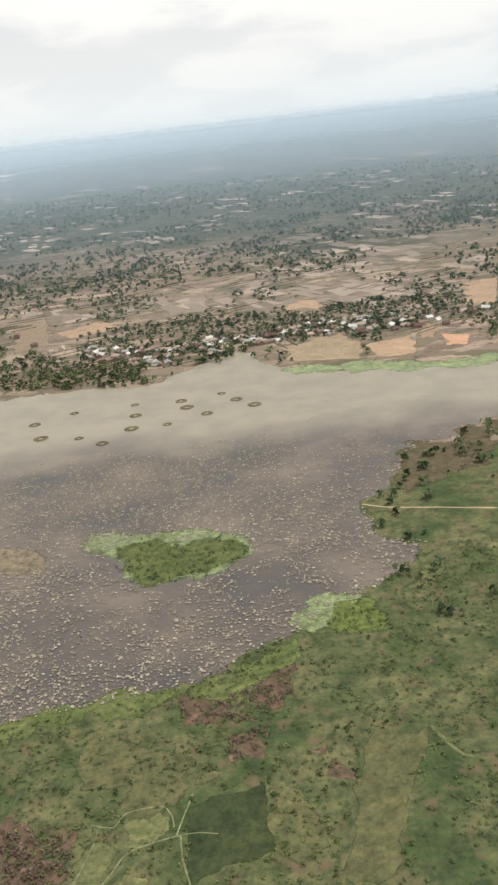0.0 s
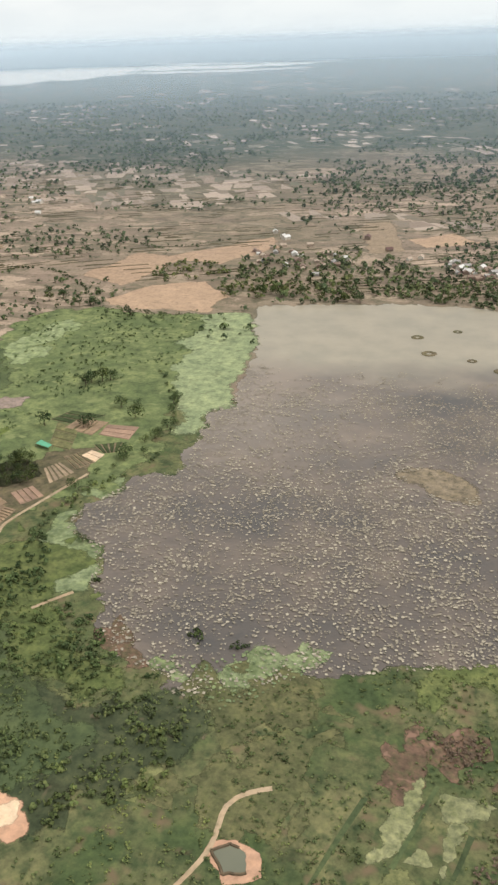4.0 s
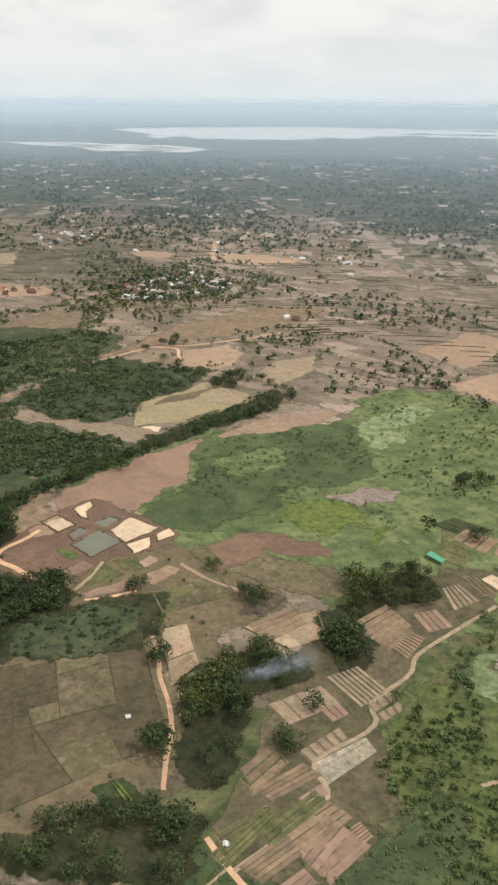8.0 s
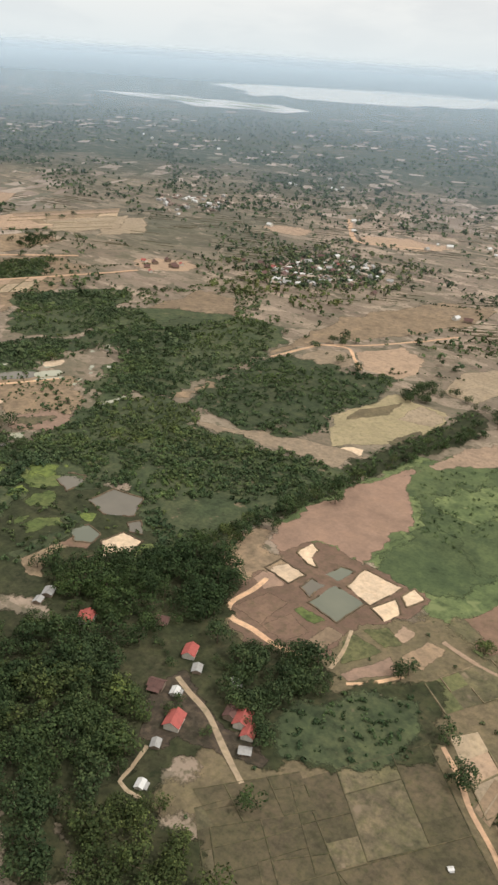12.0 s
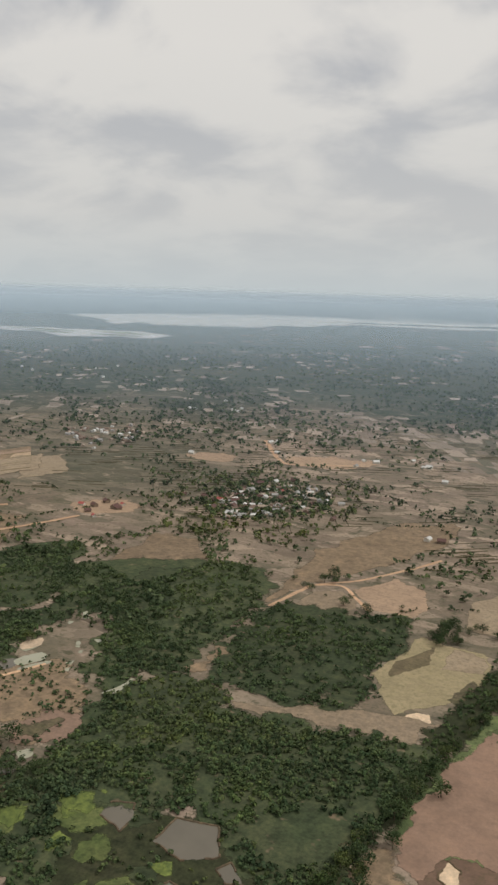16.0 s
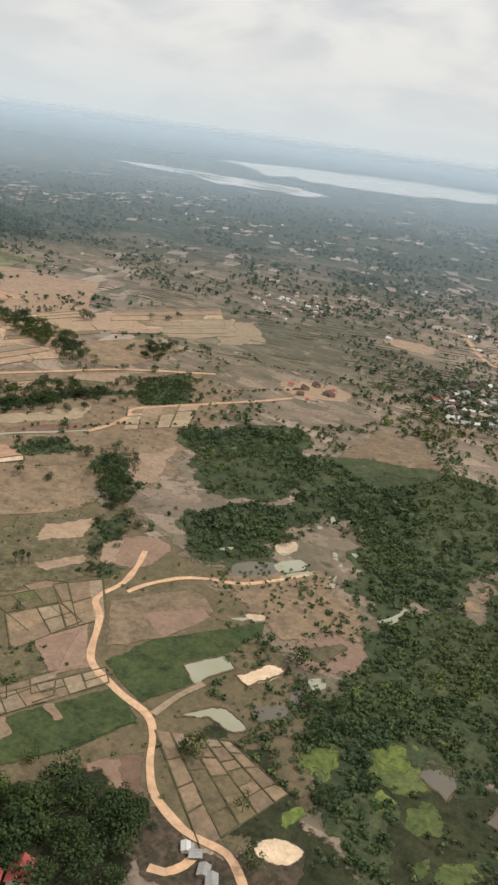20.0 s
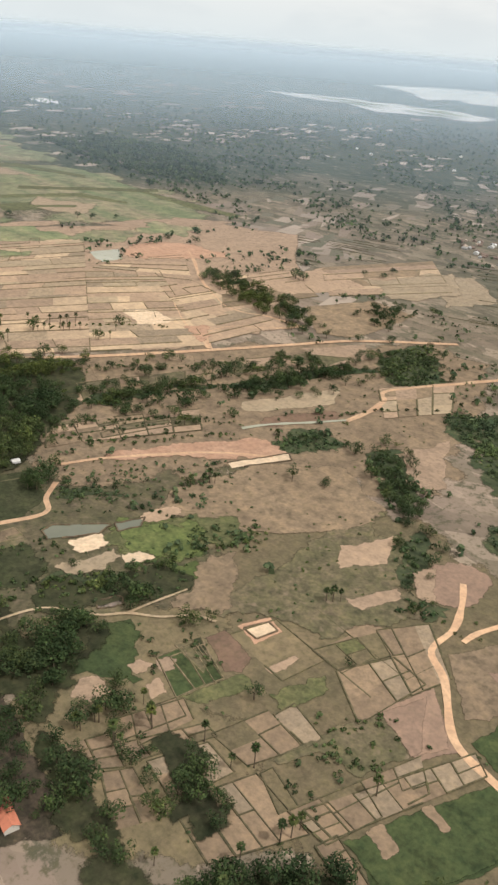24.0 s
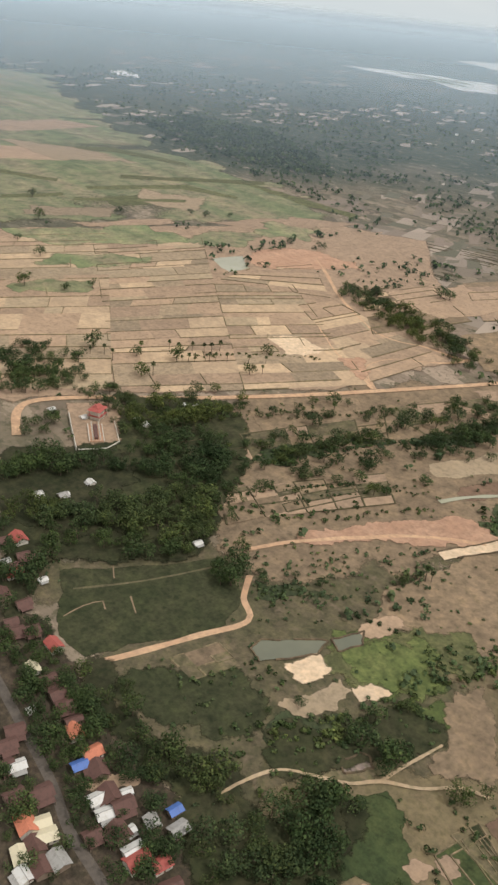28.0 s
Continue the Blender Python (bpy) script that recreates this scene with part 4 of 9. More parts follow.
ribbon("path", [(-447, 231), (-440, 238), (-433, 249)], 1.6, M_TRACK, "pale path below the ponds", "path")
patch("burnt_plot", [(-405, 283), (-390, 281), (-376, 280), (-376, 265), (-385, 260), (-390, 276)], M_BLACK, "blackened burnt ground by field plots", "field", 3.0)

# ---- dry fields north of the scrub ----
patch("dry_field", [(-589, 438), (-583, 464), (-577, 500), (-549, 494), (-534, 494), (-527, 460), (-533, 435), (-556, 407), (-564, 398)], M_HAY, "straw-coloured field beside the dyke", "field", 3.0)
patch("rough_ground", [(-581, 460), (-564, 492), (-563, 466), (-578, 436)], M_FALLOW, "weedy strip in a straw-coloured field", "field", 2.0)
patch("dry_field", [(-555, 461), (-556, 493), (-534, 490), (-532, 470)], M_STRAW, "straw-yellow strip of a dry field", "field", 2.0)
patch("rough_ground", [(-544, 428), (-536, 458), (-521, 448), (-532, 420)], M_OLIVE, "half-green plot beside the dyke", "field", 2.0)
patch("ruin_base", [(-558, 388), (-558, 401), (-548, 408), (-544, 396), (-550, 386)], M_SAND, "pale broken foundations on a field", "ruin", 1.0)
patch("dry_field", [(-647, 558), (-622, 598), (-597, 579), (-586, 547), (-593, 527), (-618, 528)], M_TAN, "bare tan field by the scrub", "field", 3.0)
patch("dry_field", [(-563, 575), (-543, 614), (-524, 571), (-529, 526), (-558, 528)], M_STRAW, "bare tan field by the swamp", "field", 3.0)
patch("dry_field", [(-478, 674), (-460, 764), (-406, 749), (-425, 645)], M_TAN, "bare tan field by the swamp", "field", 4.0)
patch("dry_field", [(-420, 601), (-402, 654), (-357, 673), (-324, 632), (-329, 590), (-383, 584)], M_TAN, "bare tan shore by the lake", "field", 4.0)
patch("dry_field", [(-425, 753), (-380, 809), (-344, 851), (-326, 805), (-366, 731), (-402, 739)], M_TAN, "bare tan field by the lake woods", "field", 4.0)
patch("dry_field", [(-671, 495), (-670, 539), (-652, 552), (-628, 526), (-643, 500)], M_STUBBLE_PALE, "bare field among thorn bushes", "field", 3.0)
patch("dry_field", [(-644, 370), (-626, 373), (-593, 389), (-563, 399), (-540, 401), (-546, 373), (-567, 376), (-592, 371), (-616, 364), (-636, 361)], M_STUBBLE_PALE, "bare strip through the scrub", "field", 3.0)
patch("dry_field", [(-833, 505), (-843, 597), (-801, 599), (-762, 545), (-784, 484)], M_BROWN, "brown clearing in the scrub", "field", 5.0)
for q, m in (
    ([(235, 886), (275, 895), (236, 767), (210, 795)], M_TAN),
    ([(36, 861), (74, 884), (83, 850), (45, 816)], M_TAN),
    ([(-206, 861), (-162, 893), (-135, 853), (-182, 826)], M_TAN),
    ([(43, 894), (75, 882), (76, 840), (46, 824)], M_TAN),
    ([(-267, 925), (-234, 954), (-205, 814), (-235, 792)], M_STUBBLE_PALE),
    ([(26, 701), (79, 728), (93, 682), (86, 639), (32, 653)], M_STRAW),
    ([(92, 678), (145, 698), (132, 638), (104, 637)], M_TAN),
    ([(149, 717), (169, 718), (154, 674), (141, 680)], M_TAN),
    ([(160, 681), (184, 680), (175, 646), (157, 650)], M_EARTH),
):
    patch("dry_field", q, m, "bare tan field near the lakeside village", "field", 4.0)
ribbon("dirt_road", [(-683, 497), (-676, 536), (-672, 551), (-647, 578), (-623, 619), (-605, 658)], 3.2, M_TRACK, "pale dirt road past scrub", "road")
ribbon("dirt_road", [(-672, 551), (-653, 559), (-635, 540), (-620, 524)], 3.0, M_TRACK, "pale dirt road past scrub", "road")
ribbon("dirt_road", [(-961, 1050), (-917, 984), (-871, 925), (-832, 939), (-796, 962)], 6.0, M_TRACK, "orange dirt road through a far village", "road")
patch("bare_earth", [(-1004, 905), (-985, 930), (-942, 926), (-933, 892), (-975, 884)], M_TAN, "bare orange earth in a far village", "earth", 3.0)
patch("bare_earth", [(-887, 962), (-838, 994), (-777, 994), (-789, 941), (-856, 924)], M_TAN, "bare orange earth in a far village", "earth", 4.0)
patch("bare_earth", [(-972, 640), (-921, 671), (-901, 642), (-931, 608)], M_TAN, "bare orange earth", "earth", 4.0)
patch("dry_field", [(-1156, 765), (-1123, 806), (-1060, 739), (-1080, 679)], M_STRAW, "straw-coloured distant field", "field", 6.0)
patch("dry_field", [(-688, 493), (-703, 631), (-667, 746), (-621, 774), (-607, 705), (-651, 587), (-676, 559)], M_BROWN, "brown dry plain", "field", 8.0)

DYKE_SCRUB = [(-542, 404), (-531, 461), (-528, 521), (-502, 485), (-516, 424), (-525, 381), (-530, 339), (-537, 303), (-548, 311), (-544, 348)]
patch("scrub_floor", DYKE_SCRUB, M_DULL_GREEN, "dark scrubby ground along the dyke", "scrub", 3.0)

# ---- scrub and pools west of the dyke ----
SCRUB = [
    [(-860, 480), (-808, 538), (-731, 569), (-686, 494), (-684, 428), (-688, 394), (-693, 377), (-727, 373), (-771, 426), (-822, 439)],
    [(-678, 415), (-690, 471), (-675, 511), (-625, 518), (-587, 529), (-581, 460), (-587, 434), (-575, 413), (-594, 385), (-615, 378), (-642, 383), (-660, 367)],
    [(-688, 282), (-693, 320), (-665, 346), (-626, 360), (-568, 375), (-541, 374), (-531, 360), (-540, 323), (-672, 255)],
    [(-679, 265), (-660, 303), (-641, 351), (-593, 367), (-559, 365), (-545, 355), (-539, 312), (-541, 274), (-550, 254), (-578, 254), (-601, 278), (-632, 270), (-662, 252)],
    [(-933, 457), (-880, 521), (-829, 469), (-819, 426), (-851, 385), (-891, 418)],
    [(-838, 353), (-828, 402), (-792, 422), (-779, 393), (-783, 348), (-807, 320)],
    [(-817, 429), (-777, 537), (-739, 453), (-753, 435), (-788, 415)],
    [(-754, 402), (-739, 453), (-696, 359), (-719, 355)],
    [(-703, 324), (-692, 349), (-656, 269), (-673, 256), (-691, 279)],
]
MORE_SCRUB = [
    [(-716, 276), (-688, 269), (-645, 273), (-621, 278), (-622, 263), (-651, 251), (-653, 232), (-657, 217)],
    [(-596, 279), (-585, 299), (-551, 309), (-538, 301), (-536, 272), (-542, 255), (-539, 229), (-567, 213), (-558, 239), (-570, 253), (-582, 265)],
    [(-657, 217), (-660, 246), (-648, 243), (-636, 222), (-630, 207), (-637, 197)],
    [(-605, 205), (-605, 222), (-611, 244), (-602, 250), (-600, 232), (-595, 208), (-594, 198), (-605, 191)],
    [(-982, 342), (-979, 370), (-964, 376), (-949, 366), (-958, 339), (-968, 332)],
    [(-934, 365), (-927, 389), (-897, 375), (-871, 338), (-877, 321), (-903, 341)],
    [(-868, 302), (-859, 323), (-839, 286), (-851, 287)],
    [(-839, 266), (-832, 282), (-820, 271), (-830, 259)],
    [(-939, 453), (-885, 548), (-849, 482), (-890, 425)],
    [(-842, 356), (-808, 410), (-775, 350), (-806, 315)],
    [(-1038, 520), (-1026, 566), (-969, 506), (-977, 474), (-1005, 475)],
    [(-1010, 207), (-993, 229), (-983, 226), (-994, 203)],
    [(-949, 160), (-941, 177), (-927, 186), (-923, 170), (-939, 153)],
    [(-932, 244), (-923, 268), (-911, 251), (-918, 229), (-925, 210), (-930, 230)],
]
LOW_SCRUB = [
    [(-685, 245), (-670, 264), (-630, 277), (-614, 272), (-591, 234), (-589, 200), (-622, 182)],
    [(-600, 251), (-589, 287), (-551, 309), (-536, 296), (-542, 227), (-581, 205)],
    [(-955, 182), (-917, 222), (-902, 207), (-910, 178), (-918, 160)],
    [(-943, 234), (-918, 267), (-896, 252), (-917, 225)],
    [(-826, 172), (-808, 221), (-784, 202), (-791, 151)],
    [(-1000, 127), (-974, 179), (-944, 158), (-934, 128), (-956, 113)],
    [(-958, 143), (-926, 205), (-905, 186), (-915, 162), (-933, 137)],
    [(-1028, 217), (-977, 309), (-944, 256), (-986, 190)],
]
patch("scrub_floor", [(-720, 280), (-688, 269), (-645, 273), (-616, 276), (-591, 295), (-552, 311), (-538, 303), (-535, 259), (-539, 229), (-547, 205), (-600, 160), (-622, 182)], M_DULL_GREEN, "dark green rough ground with small plots", "scrub", 6.0)
patch("scrub_floor", [(-720, 225), (-682, 225), (-653, 211), (-617, 188), (-586, 163), (-584, 147), (-603, 133)], M_DULL_GREEN, "dark green rough ground with bushes", "scrub", 6.0)
patch("scrub_floor", [(-537, 299), (-517, 283), (-513, 265), (-516, 242), (-539, 220), (-547, 245), (-540, 270)], M_BROWN, "brown rough ground beside the dyke", "scrub", 4.0)
for q in MORE_SCRUB:
    patch("scrub_floor", q, M_SCRUB, "dark green scrub on rough ground", "scrub", 5.0)
for q in ([(-664, 257), (-651, 277), (-637, 273), (-639, 251), (-652, 244)], [(-681, 241), (-673, 250), (-664, 234), (-667, 227)], [(-644, 235), (-636, 250), (-626, 239), (-633, 229)], [(-627, 218), (-625, 228), (-618, 221), (-622, 215)], [(-568, 240), (-562, 247), (-556, 240), (-561, 232)], [(-620, 224), (-617, 237), (-609, 230), (-612, 218)]):
    patch("lime_grass", q, M_GRASS, "bright green grass plot among scrub", "grass", 3.0)
patch("fallow_plot", [(-587, 283), (-570, 303), (-551, 309), (-546, 290), (-562, 265), (-576, 268)], M_OLIVE, "brown-green grassy clearing in scrub", "grass", 3.0)
patch("fallow_plot", [(-591, 199), (-597, 216), (-593, 226), (-585, 233), (-579, 220), (-577, 207)], M_MUD_DARK, "brown ploughed plot among scrub", "field", 1.5)
patch("pond", [(-643, 258), (-644, 268), (-635, 272), (-630, 263), (-630, 254)], M_POND_GREY, "grey pond among scrub", "pond", 1.0)
MORE_SCRUB += [
    [(-707, 343), (-685, 377), (-650, 381), (-635, 356), (-603, 358), (-566, 374), (-559, 356), (-618, 327), (-672, 308)],
    [(-764, 422), (-695, 411), (-674, 379), (-700, 371), (-729, 381)],
    [(-569, 382), (-553, 378), (-540, 350), (-545, 327), (-558, 324)],
]
for q in MORE_SCRUB[-3:]:
    patch("scrub_floor", q, M_SCRUB, "dark green scrub on rough ground", "scrub", 5.0)
for q in SCRUB:
    patch("scrub_floor", q, M_SCRUB, "dark green scrub on sandy soil", "scrub", 6.0)
patch("bare_strip", [(-683, 388), (-679, 418), (-667, 413), (-673, 386)], M_BROWN, "bare brown opening in scrub", "clearing", 3.0)
patch("sandy_waste", [(-791, 309), (-776, 348), (-756, 362), (-735, 361), (-712, 341), (-693, 304), (-703, 282), (-728, 290), (-750, 299), (-763, 299)], M_BROWN, "sandy waste ground with shallow pools", "waste", 4.0)
patch("sandy_waste", [(-727, 291), (-715, 313), (-698, 317), (-691, 299), (-704, 284), (-721, 283)], M_PINK, "pinkish dried pool bed", "pool", 4.0)
patch("sandy_waste", [(-719, 294), (-709, 308), (-702, 304), (-707, 289)], M_OLIVE, "damp centre of a dried pool", "pool", 3.0)
for q in ([(-783, 363), (-778, 374), (-772, 367), (-774, 357)], [(-756, 287), (-750, 295), (-750, 290)], [(-706, 340), (-702, 351), (-701, 362), (-699, 362), (-699, 343)], [(-803, 336), (-798, 344), (-797, 338)], [(-755, 377), (-753, 381), (-751, 377)], [(-745, 358), (-742, 363), (-740, 358)], [(-750, 392), (-745, 394), (-745, 389)], [(-782, 405), (-778, 406), (-778, 401)], [(-764, 340), (-756, 355), (-752, 353), (-760, 339)], [(-705, 275), (-701, 280), (-699, 273)]):
    patch("pool", q, M_POND_MILK, "small shallow pool catching the sky", "pool", 0.6, "shallow pools")
patch("pond", [(-615, 255), (-615, 272), (-597, 276), (-588, 261), (-600, 252)], M_POND_GREY, "grey pond among scrub", "pond", 1.0)
patch("pond", [(-600, 231), (-597, 240), (-587, 238), (-584, 230), (-591, 225)], M_POND, "small dark pond among scrub", "pond", 0.8)
patch("pond", [(-586, 254), (-583, 260), (-573, 252), (-579, 249)], M_POND_GREY, "grey pond among scrub", "pond", 0.8)
patch("sand_pit", [(-583, 234), (-581, 247), (-568, 247), (-567, 237), (-575, 229)], M_SAND, "pale sand patch among scrub", "pit", 1.2)
patch("sand_pit", [(-578, 219), (-574, 229), (-569, 224), (-573, 217)], M_SAND, "pale sand patch among scrub", "pit", 1.0)
patch("yellow_grass", [(-608, 245), (-602, 250), (-598, 243), (-603, 241)], M_YELLOW, "small yellow-green plot among scrub", "grass", 0.8)
patch("fallow_plot", [(-597, 200), (-596, 219), (-585, 221), (-580, 197), (-588, 195)], M_BROWN, "brown plot among scrub", "field", 1.5)
for q in ([(-681, 237), (-673, 249), (-667, 243), (-669, 232), (-675, 230)], [(-653, 241), (-650, 246), (-647, 238), (-649, 234)], [(-670, 208), (-665, 216), (-661, 206), (-665, 203)], [(-661, 262), (-656, 269), (-650, 255), (-655, 250)], [(-682, 236), (-675, 248), (-666, 240), (-672, 229)], [(-660, 259), (-655, 274), (-645, 263), (-650, 255)]):
    patch("lime_grass", q, M_YELLOW, "bright lime grass patch among scrub", "grass", 4.0)

for q, m in (
    ([(-784, 366), (-778, 377), (-772, 368), (-777, 358)], M_SAND),
    ([(-787, 329), (-775, 348), (-767, 339), (-778, 321)], M_POND_GREY),
    ([(-773, 347), (-765, 362), (-758, 356), (-765, 343)], M_POND_MILK),
    ([(-727, 257), (-719, 274), (-714, 271), (-720, 253)], M_SAND),
    ([(-703, 274), (-700, 280), (-696, 276), (-699, 271)], M_POND_MILK),
    ([(-783, 422), (-782, 425), (-773, 415), (-775, 412)], M_POND_MILK),
    ([(-758, 384), (-756, 386), (-753, 381), (-755, 380)], M_POND_MILK),
    ([(-740, 352), (-738, 355), (-736, 351), (-738, 349)], M_POND_MILK),
    ([(-749, 374), (-747, 376), (-745, 373), (-747, 371)], M_POND_MILK),
    ([(-753, 295), (-747, 302), (-744, 299), (-748, 293)], M_SAND),
    ([(-710, 244), (-702, 255), (-696, 250), (-704, 239)], M_POND_GREY),
    ([(-705, 264), (-697, 269), (-694, 263), (-702, 257)], M_POND_GREY),
):
    patch("pool", q, m, "shallow pool on the sandy waste", "pool", 0.6, "shallow pools")

# ---- the dirt road and its fields ----
paddies([(-729, 206), (-705, 222), (-674, 216), (-681, 176)], 5, 5, [M_STUBBLE, M_STUBBLE_PALE, M_FALLOW, M_STUBBLE], "small dry fields between grassy banks beside the dirt road", 5, bund_mat=M_BUND_DARK, slack=0.18, cross=0.9, along=0.95)
paddies([(-869, 196), (-855, 251), (-804, 245), (-813, 191)], 3, 2, [M_FALLOW, M_STUBBLE, M_FALLOW], "brown dry fields beside the dirt road", 6, bund_mat=M_BUND_DARK)
patch("brown_plot", [(-806, 256), (-784, 295), (-763, 284), (-766, 252), (-780, 230)], M_BROWN, "brown fallow plot beside the dirt road", "field", 1.5, smooth=False)
patch("pink_plot", [(-786, 258), (-772, 284), (-762, 282), (-766, 252)], M_PINK, "pinkish fallow plot beside the dirt road", "field", 1.5, smooth=False)
patch("pink_plot", [(-803, 206), (-793, 230), (-773, 216), (-781, 201)], M_PINK, "pinkish fallow plot beside the dirt road", "field", 1.2, smooth=False)
patch("crop_field", [(-773, 221), (-769, 248), (-743, 298), (-738, 289), (-741, 261), (-748, 245), (-737, 238), (-744, 213)], M_CROP, "green crop field beside the dirt road", "field", 1.0, smooth=False)
patch("pond", [(-748, 244), (-740, 263), (-731, 259), (-736, 238)], M_POND_MILK, "milky green fish pond", "pond", 0.8, smooth=False)
patch("pond", [(-728, 255), (-721, 274), (-714, 273), (-720, 252)], M_SAND, "dried pale pond", "pond", 1.0, smooth=False)
patch("dry_bank", [(-729, 217), (-723, 232), (-717, 235), (-703, 232), (-707, 225), (-719, 226)], M_POND_MILK, "shallow milky pond beside the dirt road", "pond", 1.2)
patch("crop_field", [(-770, 155), (-771, 173), (-759, 207), (-736, 206), (-743, 177), (-757, 153), (-762, 148)], M_CROP, "dark green crop field beside the dirt road", "field", 1.0, smooth=False)
patch("brown_plot", [(-732, 177), (-724, 195), (-711, 182), (-716, 170)], M_MUD_DARK, "bare brown yard by the road", "field", 1.5)
patch("bare_earth", [(-708, 171), (-703, 180), (-677, 180), (-669, 194), (-655, 199), (-651, 185), (-678, 158), (-692, 159)], M_YARD, "trampled earth by the road", "earth", 2.0)
patch("bare_earth", [(-671, 190), (-665, 200), (-655, 199), (-657, 191), (-665, 188)], M_SAND, "pale sand heap by the road", "earth", 1.5)
patch("mound_base", [(-833, 277), (-846, 302), (-837, 318), (-821, 318), (-815, 306), (-816, 289)], M_PINK, "bare pink earth at the road's end", "earth", 1.5)
ribbon("path", [(-736, 212), (-736, 227), (-734, 241)], 3.0, M_DUST, "pale path to a fish pond", "path")
ribbon("path", [(-681, 175), (-681, 168), (-684, 162), (-689, 160)], 3.0, M_TRACK, "dirt path by huts", "path")

patch("green_meadow", [(-968, 212), (-950, 246), (-926, 266), (-913, 259), (-919, 223), (-942, 193)], M_GRASS, "green wet meadow", "meadow", 5.0)
patch("pink_plot", [(-805, 210), (-797, 236), (-776, 214), (-783, 202)], M_PINK, "pinkish fallow plot beside the dirt road", "field", 1.2)
paddies([(-875, 164), (-871, 184), (-852, 177), (-856, 161)], 3, 1, [M_DULL_GREEN, M_OLIVE], "half-green plots by a pond", 55)
patch("brown_plot", [(-734, 175), (-727, 188), (-714, 174), (-720, 166)], M_MUD, "bare red-brown yard by the road", "field", 2.0)
# ---- rice fields by the village ----
RICE = [M_STUBBLE, M_STUBBLE_PALE, M_STUBBLE, M_FALLOW, M_STUBBLE]
paddies([(-862, 132), (-856, 157), (-847, 154), (-853, 128)], 2, 1, [M_STUBBLE], "dry brown rice fields between weedy banks", 101, bund=0.6, bund_mat=M_BUND_DARK, slack=0.16, cross=0.85, along=0.92)
paddies([(-852, 128), (-840, 157), (-833, 156), (-843, 127)], 4, 1, [M_FALLOW, M_STUBBLE], "dry brown rice fields between weedy banks", 102, bund=0.6, bund_mat=M_BUND_DARK, slack=0.16, cross=0.85, along=0.92)
paddies([(-840, 131), (-833, 152), (-818, 150), (-822, 127)], 2, 2, [M_STUBBLE_PALE, M_STUBBLE], "dry brown rice fields between weedy banks", 103, bund=0.6, bund_mat=M_BUND_DARK, slack=0.16, cross=0.85, along=0.92)
paddies([(-835, 155), (-830, 178), (-810, 175), (-817, 155)], 2, 2, RICE, "dry brown rice fields between weedy banks", 104, bund=0.6, bund_mat=M_BUND_DARK, slack=0.16, cross=0.85, along=0.92)
paddies([(-827, 178), (-826, 188), (-808, 183), (-809, 176)], 1, 2, [M_STUBBLE_PALE], "pale rice stubble between low banks", 105, bund=0.6, bund_mat=M_BUND_DARK, slack=0.16, cross=0.85, along=0.92)
paddies([(-822, 126), (-813, 155), (-786, 151), (-799, 121)], 4, 1, RICE, "dry brown rice fields between weedy banks", 106, bund=0.6, bund_mat=M_BUND_DARK, slack=0.16, cross=0.85, along=0.92)
paddies([(-812, 156), (-811, 161), (-795, 156), (-797, 149)], 1, 1, [M_FALLOW], "weedy stubble strip between low banks", 107, bund=0.6, bund_mat=M_BUND_DARK, slack=0.16, cross=0.85, along=0.92)
paddies([(-796, 152), (-781, 203), (-770, 192), (-780, 152)], 4, 2, RICE, "dry brown rice fields between weedy banks", 108, bund=0.6, bund_mat=M_BUND_DARK, slack=0.16, cross=0.85, along=0.92)
paddies([(-863, 114), (-858, 129), (-843, 124), (-851, 112)], 2, 2, [M_STUBBLE, M_BROWN], "dry brown rice fields between weedy banks", 109, bund=0.6, bund_mat=M_BUND_DARK, slack=0.16, cross=0.85, along=0.92)
paddies([(-846, 117), (-841, 126), (-820, 121), (-826, 107)], 2, 2, [M_BROWN, M_STUBBLE], "brown ploughed plots beside a hedge", 110, bund=0.6, bund_mat=M_BUND_DARK, slack=0.16, cross=0.85, along=0.92)
paddies([(-827, 213), (-817, 237), (-800, 234), (-804, 198)], 2, 2, RICE, "dry brown rice fields by the dirt road", 111, bund=0.6, bund_mat=M_BUND_DARK, slack=0.16, cross=0.85, along=0.92)
paddies([(-841, 215), (-831, 244), (-818, 238), (-827, 214)], 3, 1, [M_FALLOW, M_CROP_MID], "weedy plots by the dirt road", 112, bund=0.6, bund_mat=M_BUND_DARK, slack=0.16, cross=0.85, along=0.92)
paddies([(-832, 245), (-820, 266), (-795, 244), (-800, 225)], 3, 2, RICE, "dry brown rice fields by the dirt road", 113, bund=0.6, bund_mat=M_BUND_DARK, slack=0.16, cross=0.85, along=0.92)
paddies([(-793, 156), (-769, 219), (-761, 213), (-780, 155)], 7, 1, [M_STUBBLE_PALE, M_STUBBLE], "row of pale dry plots beside the crop field", 114, bund=0.6, bund_mat=M_BUND_DARK, slack=0.16, cross=0.85, along=0.92)
paddies([(-782, 149), (-780, 157), (-762, 151), (-764, 144)], 1, 3, [M_STUBBLE], "dry brown rice fields between weedy banks", 115, bund=0.6, bund_mat=M_BUND_DARK, slack=0.16, cross=0.85, along=0.92)
paddies([(-860, 140), (-854, 159), (-844, 155), (-847, 133)], 2, 1, [M_STUBBLE], "dry brown rice fields between weedy banks", 116, bund=0.6, bund_mat=M_BUND_DARK, slack=0.16, cross=0.85, along=0.92)
patch("crop_field", [(-778, 156), (-769, 181), (-757, 214), (-737, 204), (-744, 178), (-756, 151)], M_CROP, "dark green crop field with brown strips", "field", 1.0, smooth=False)
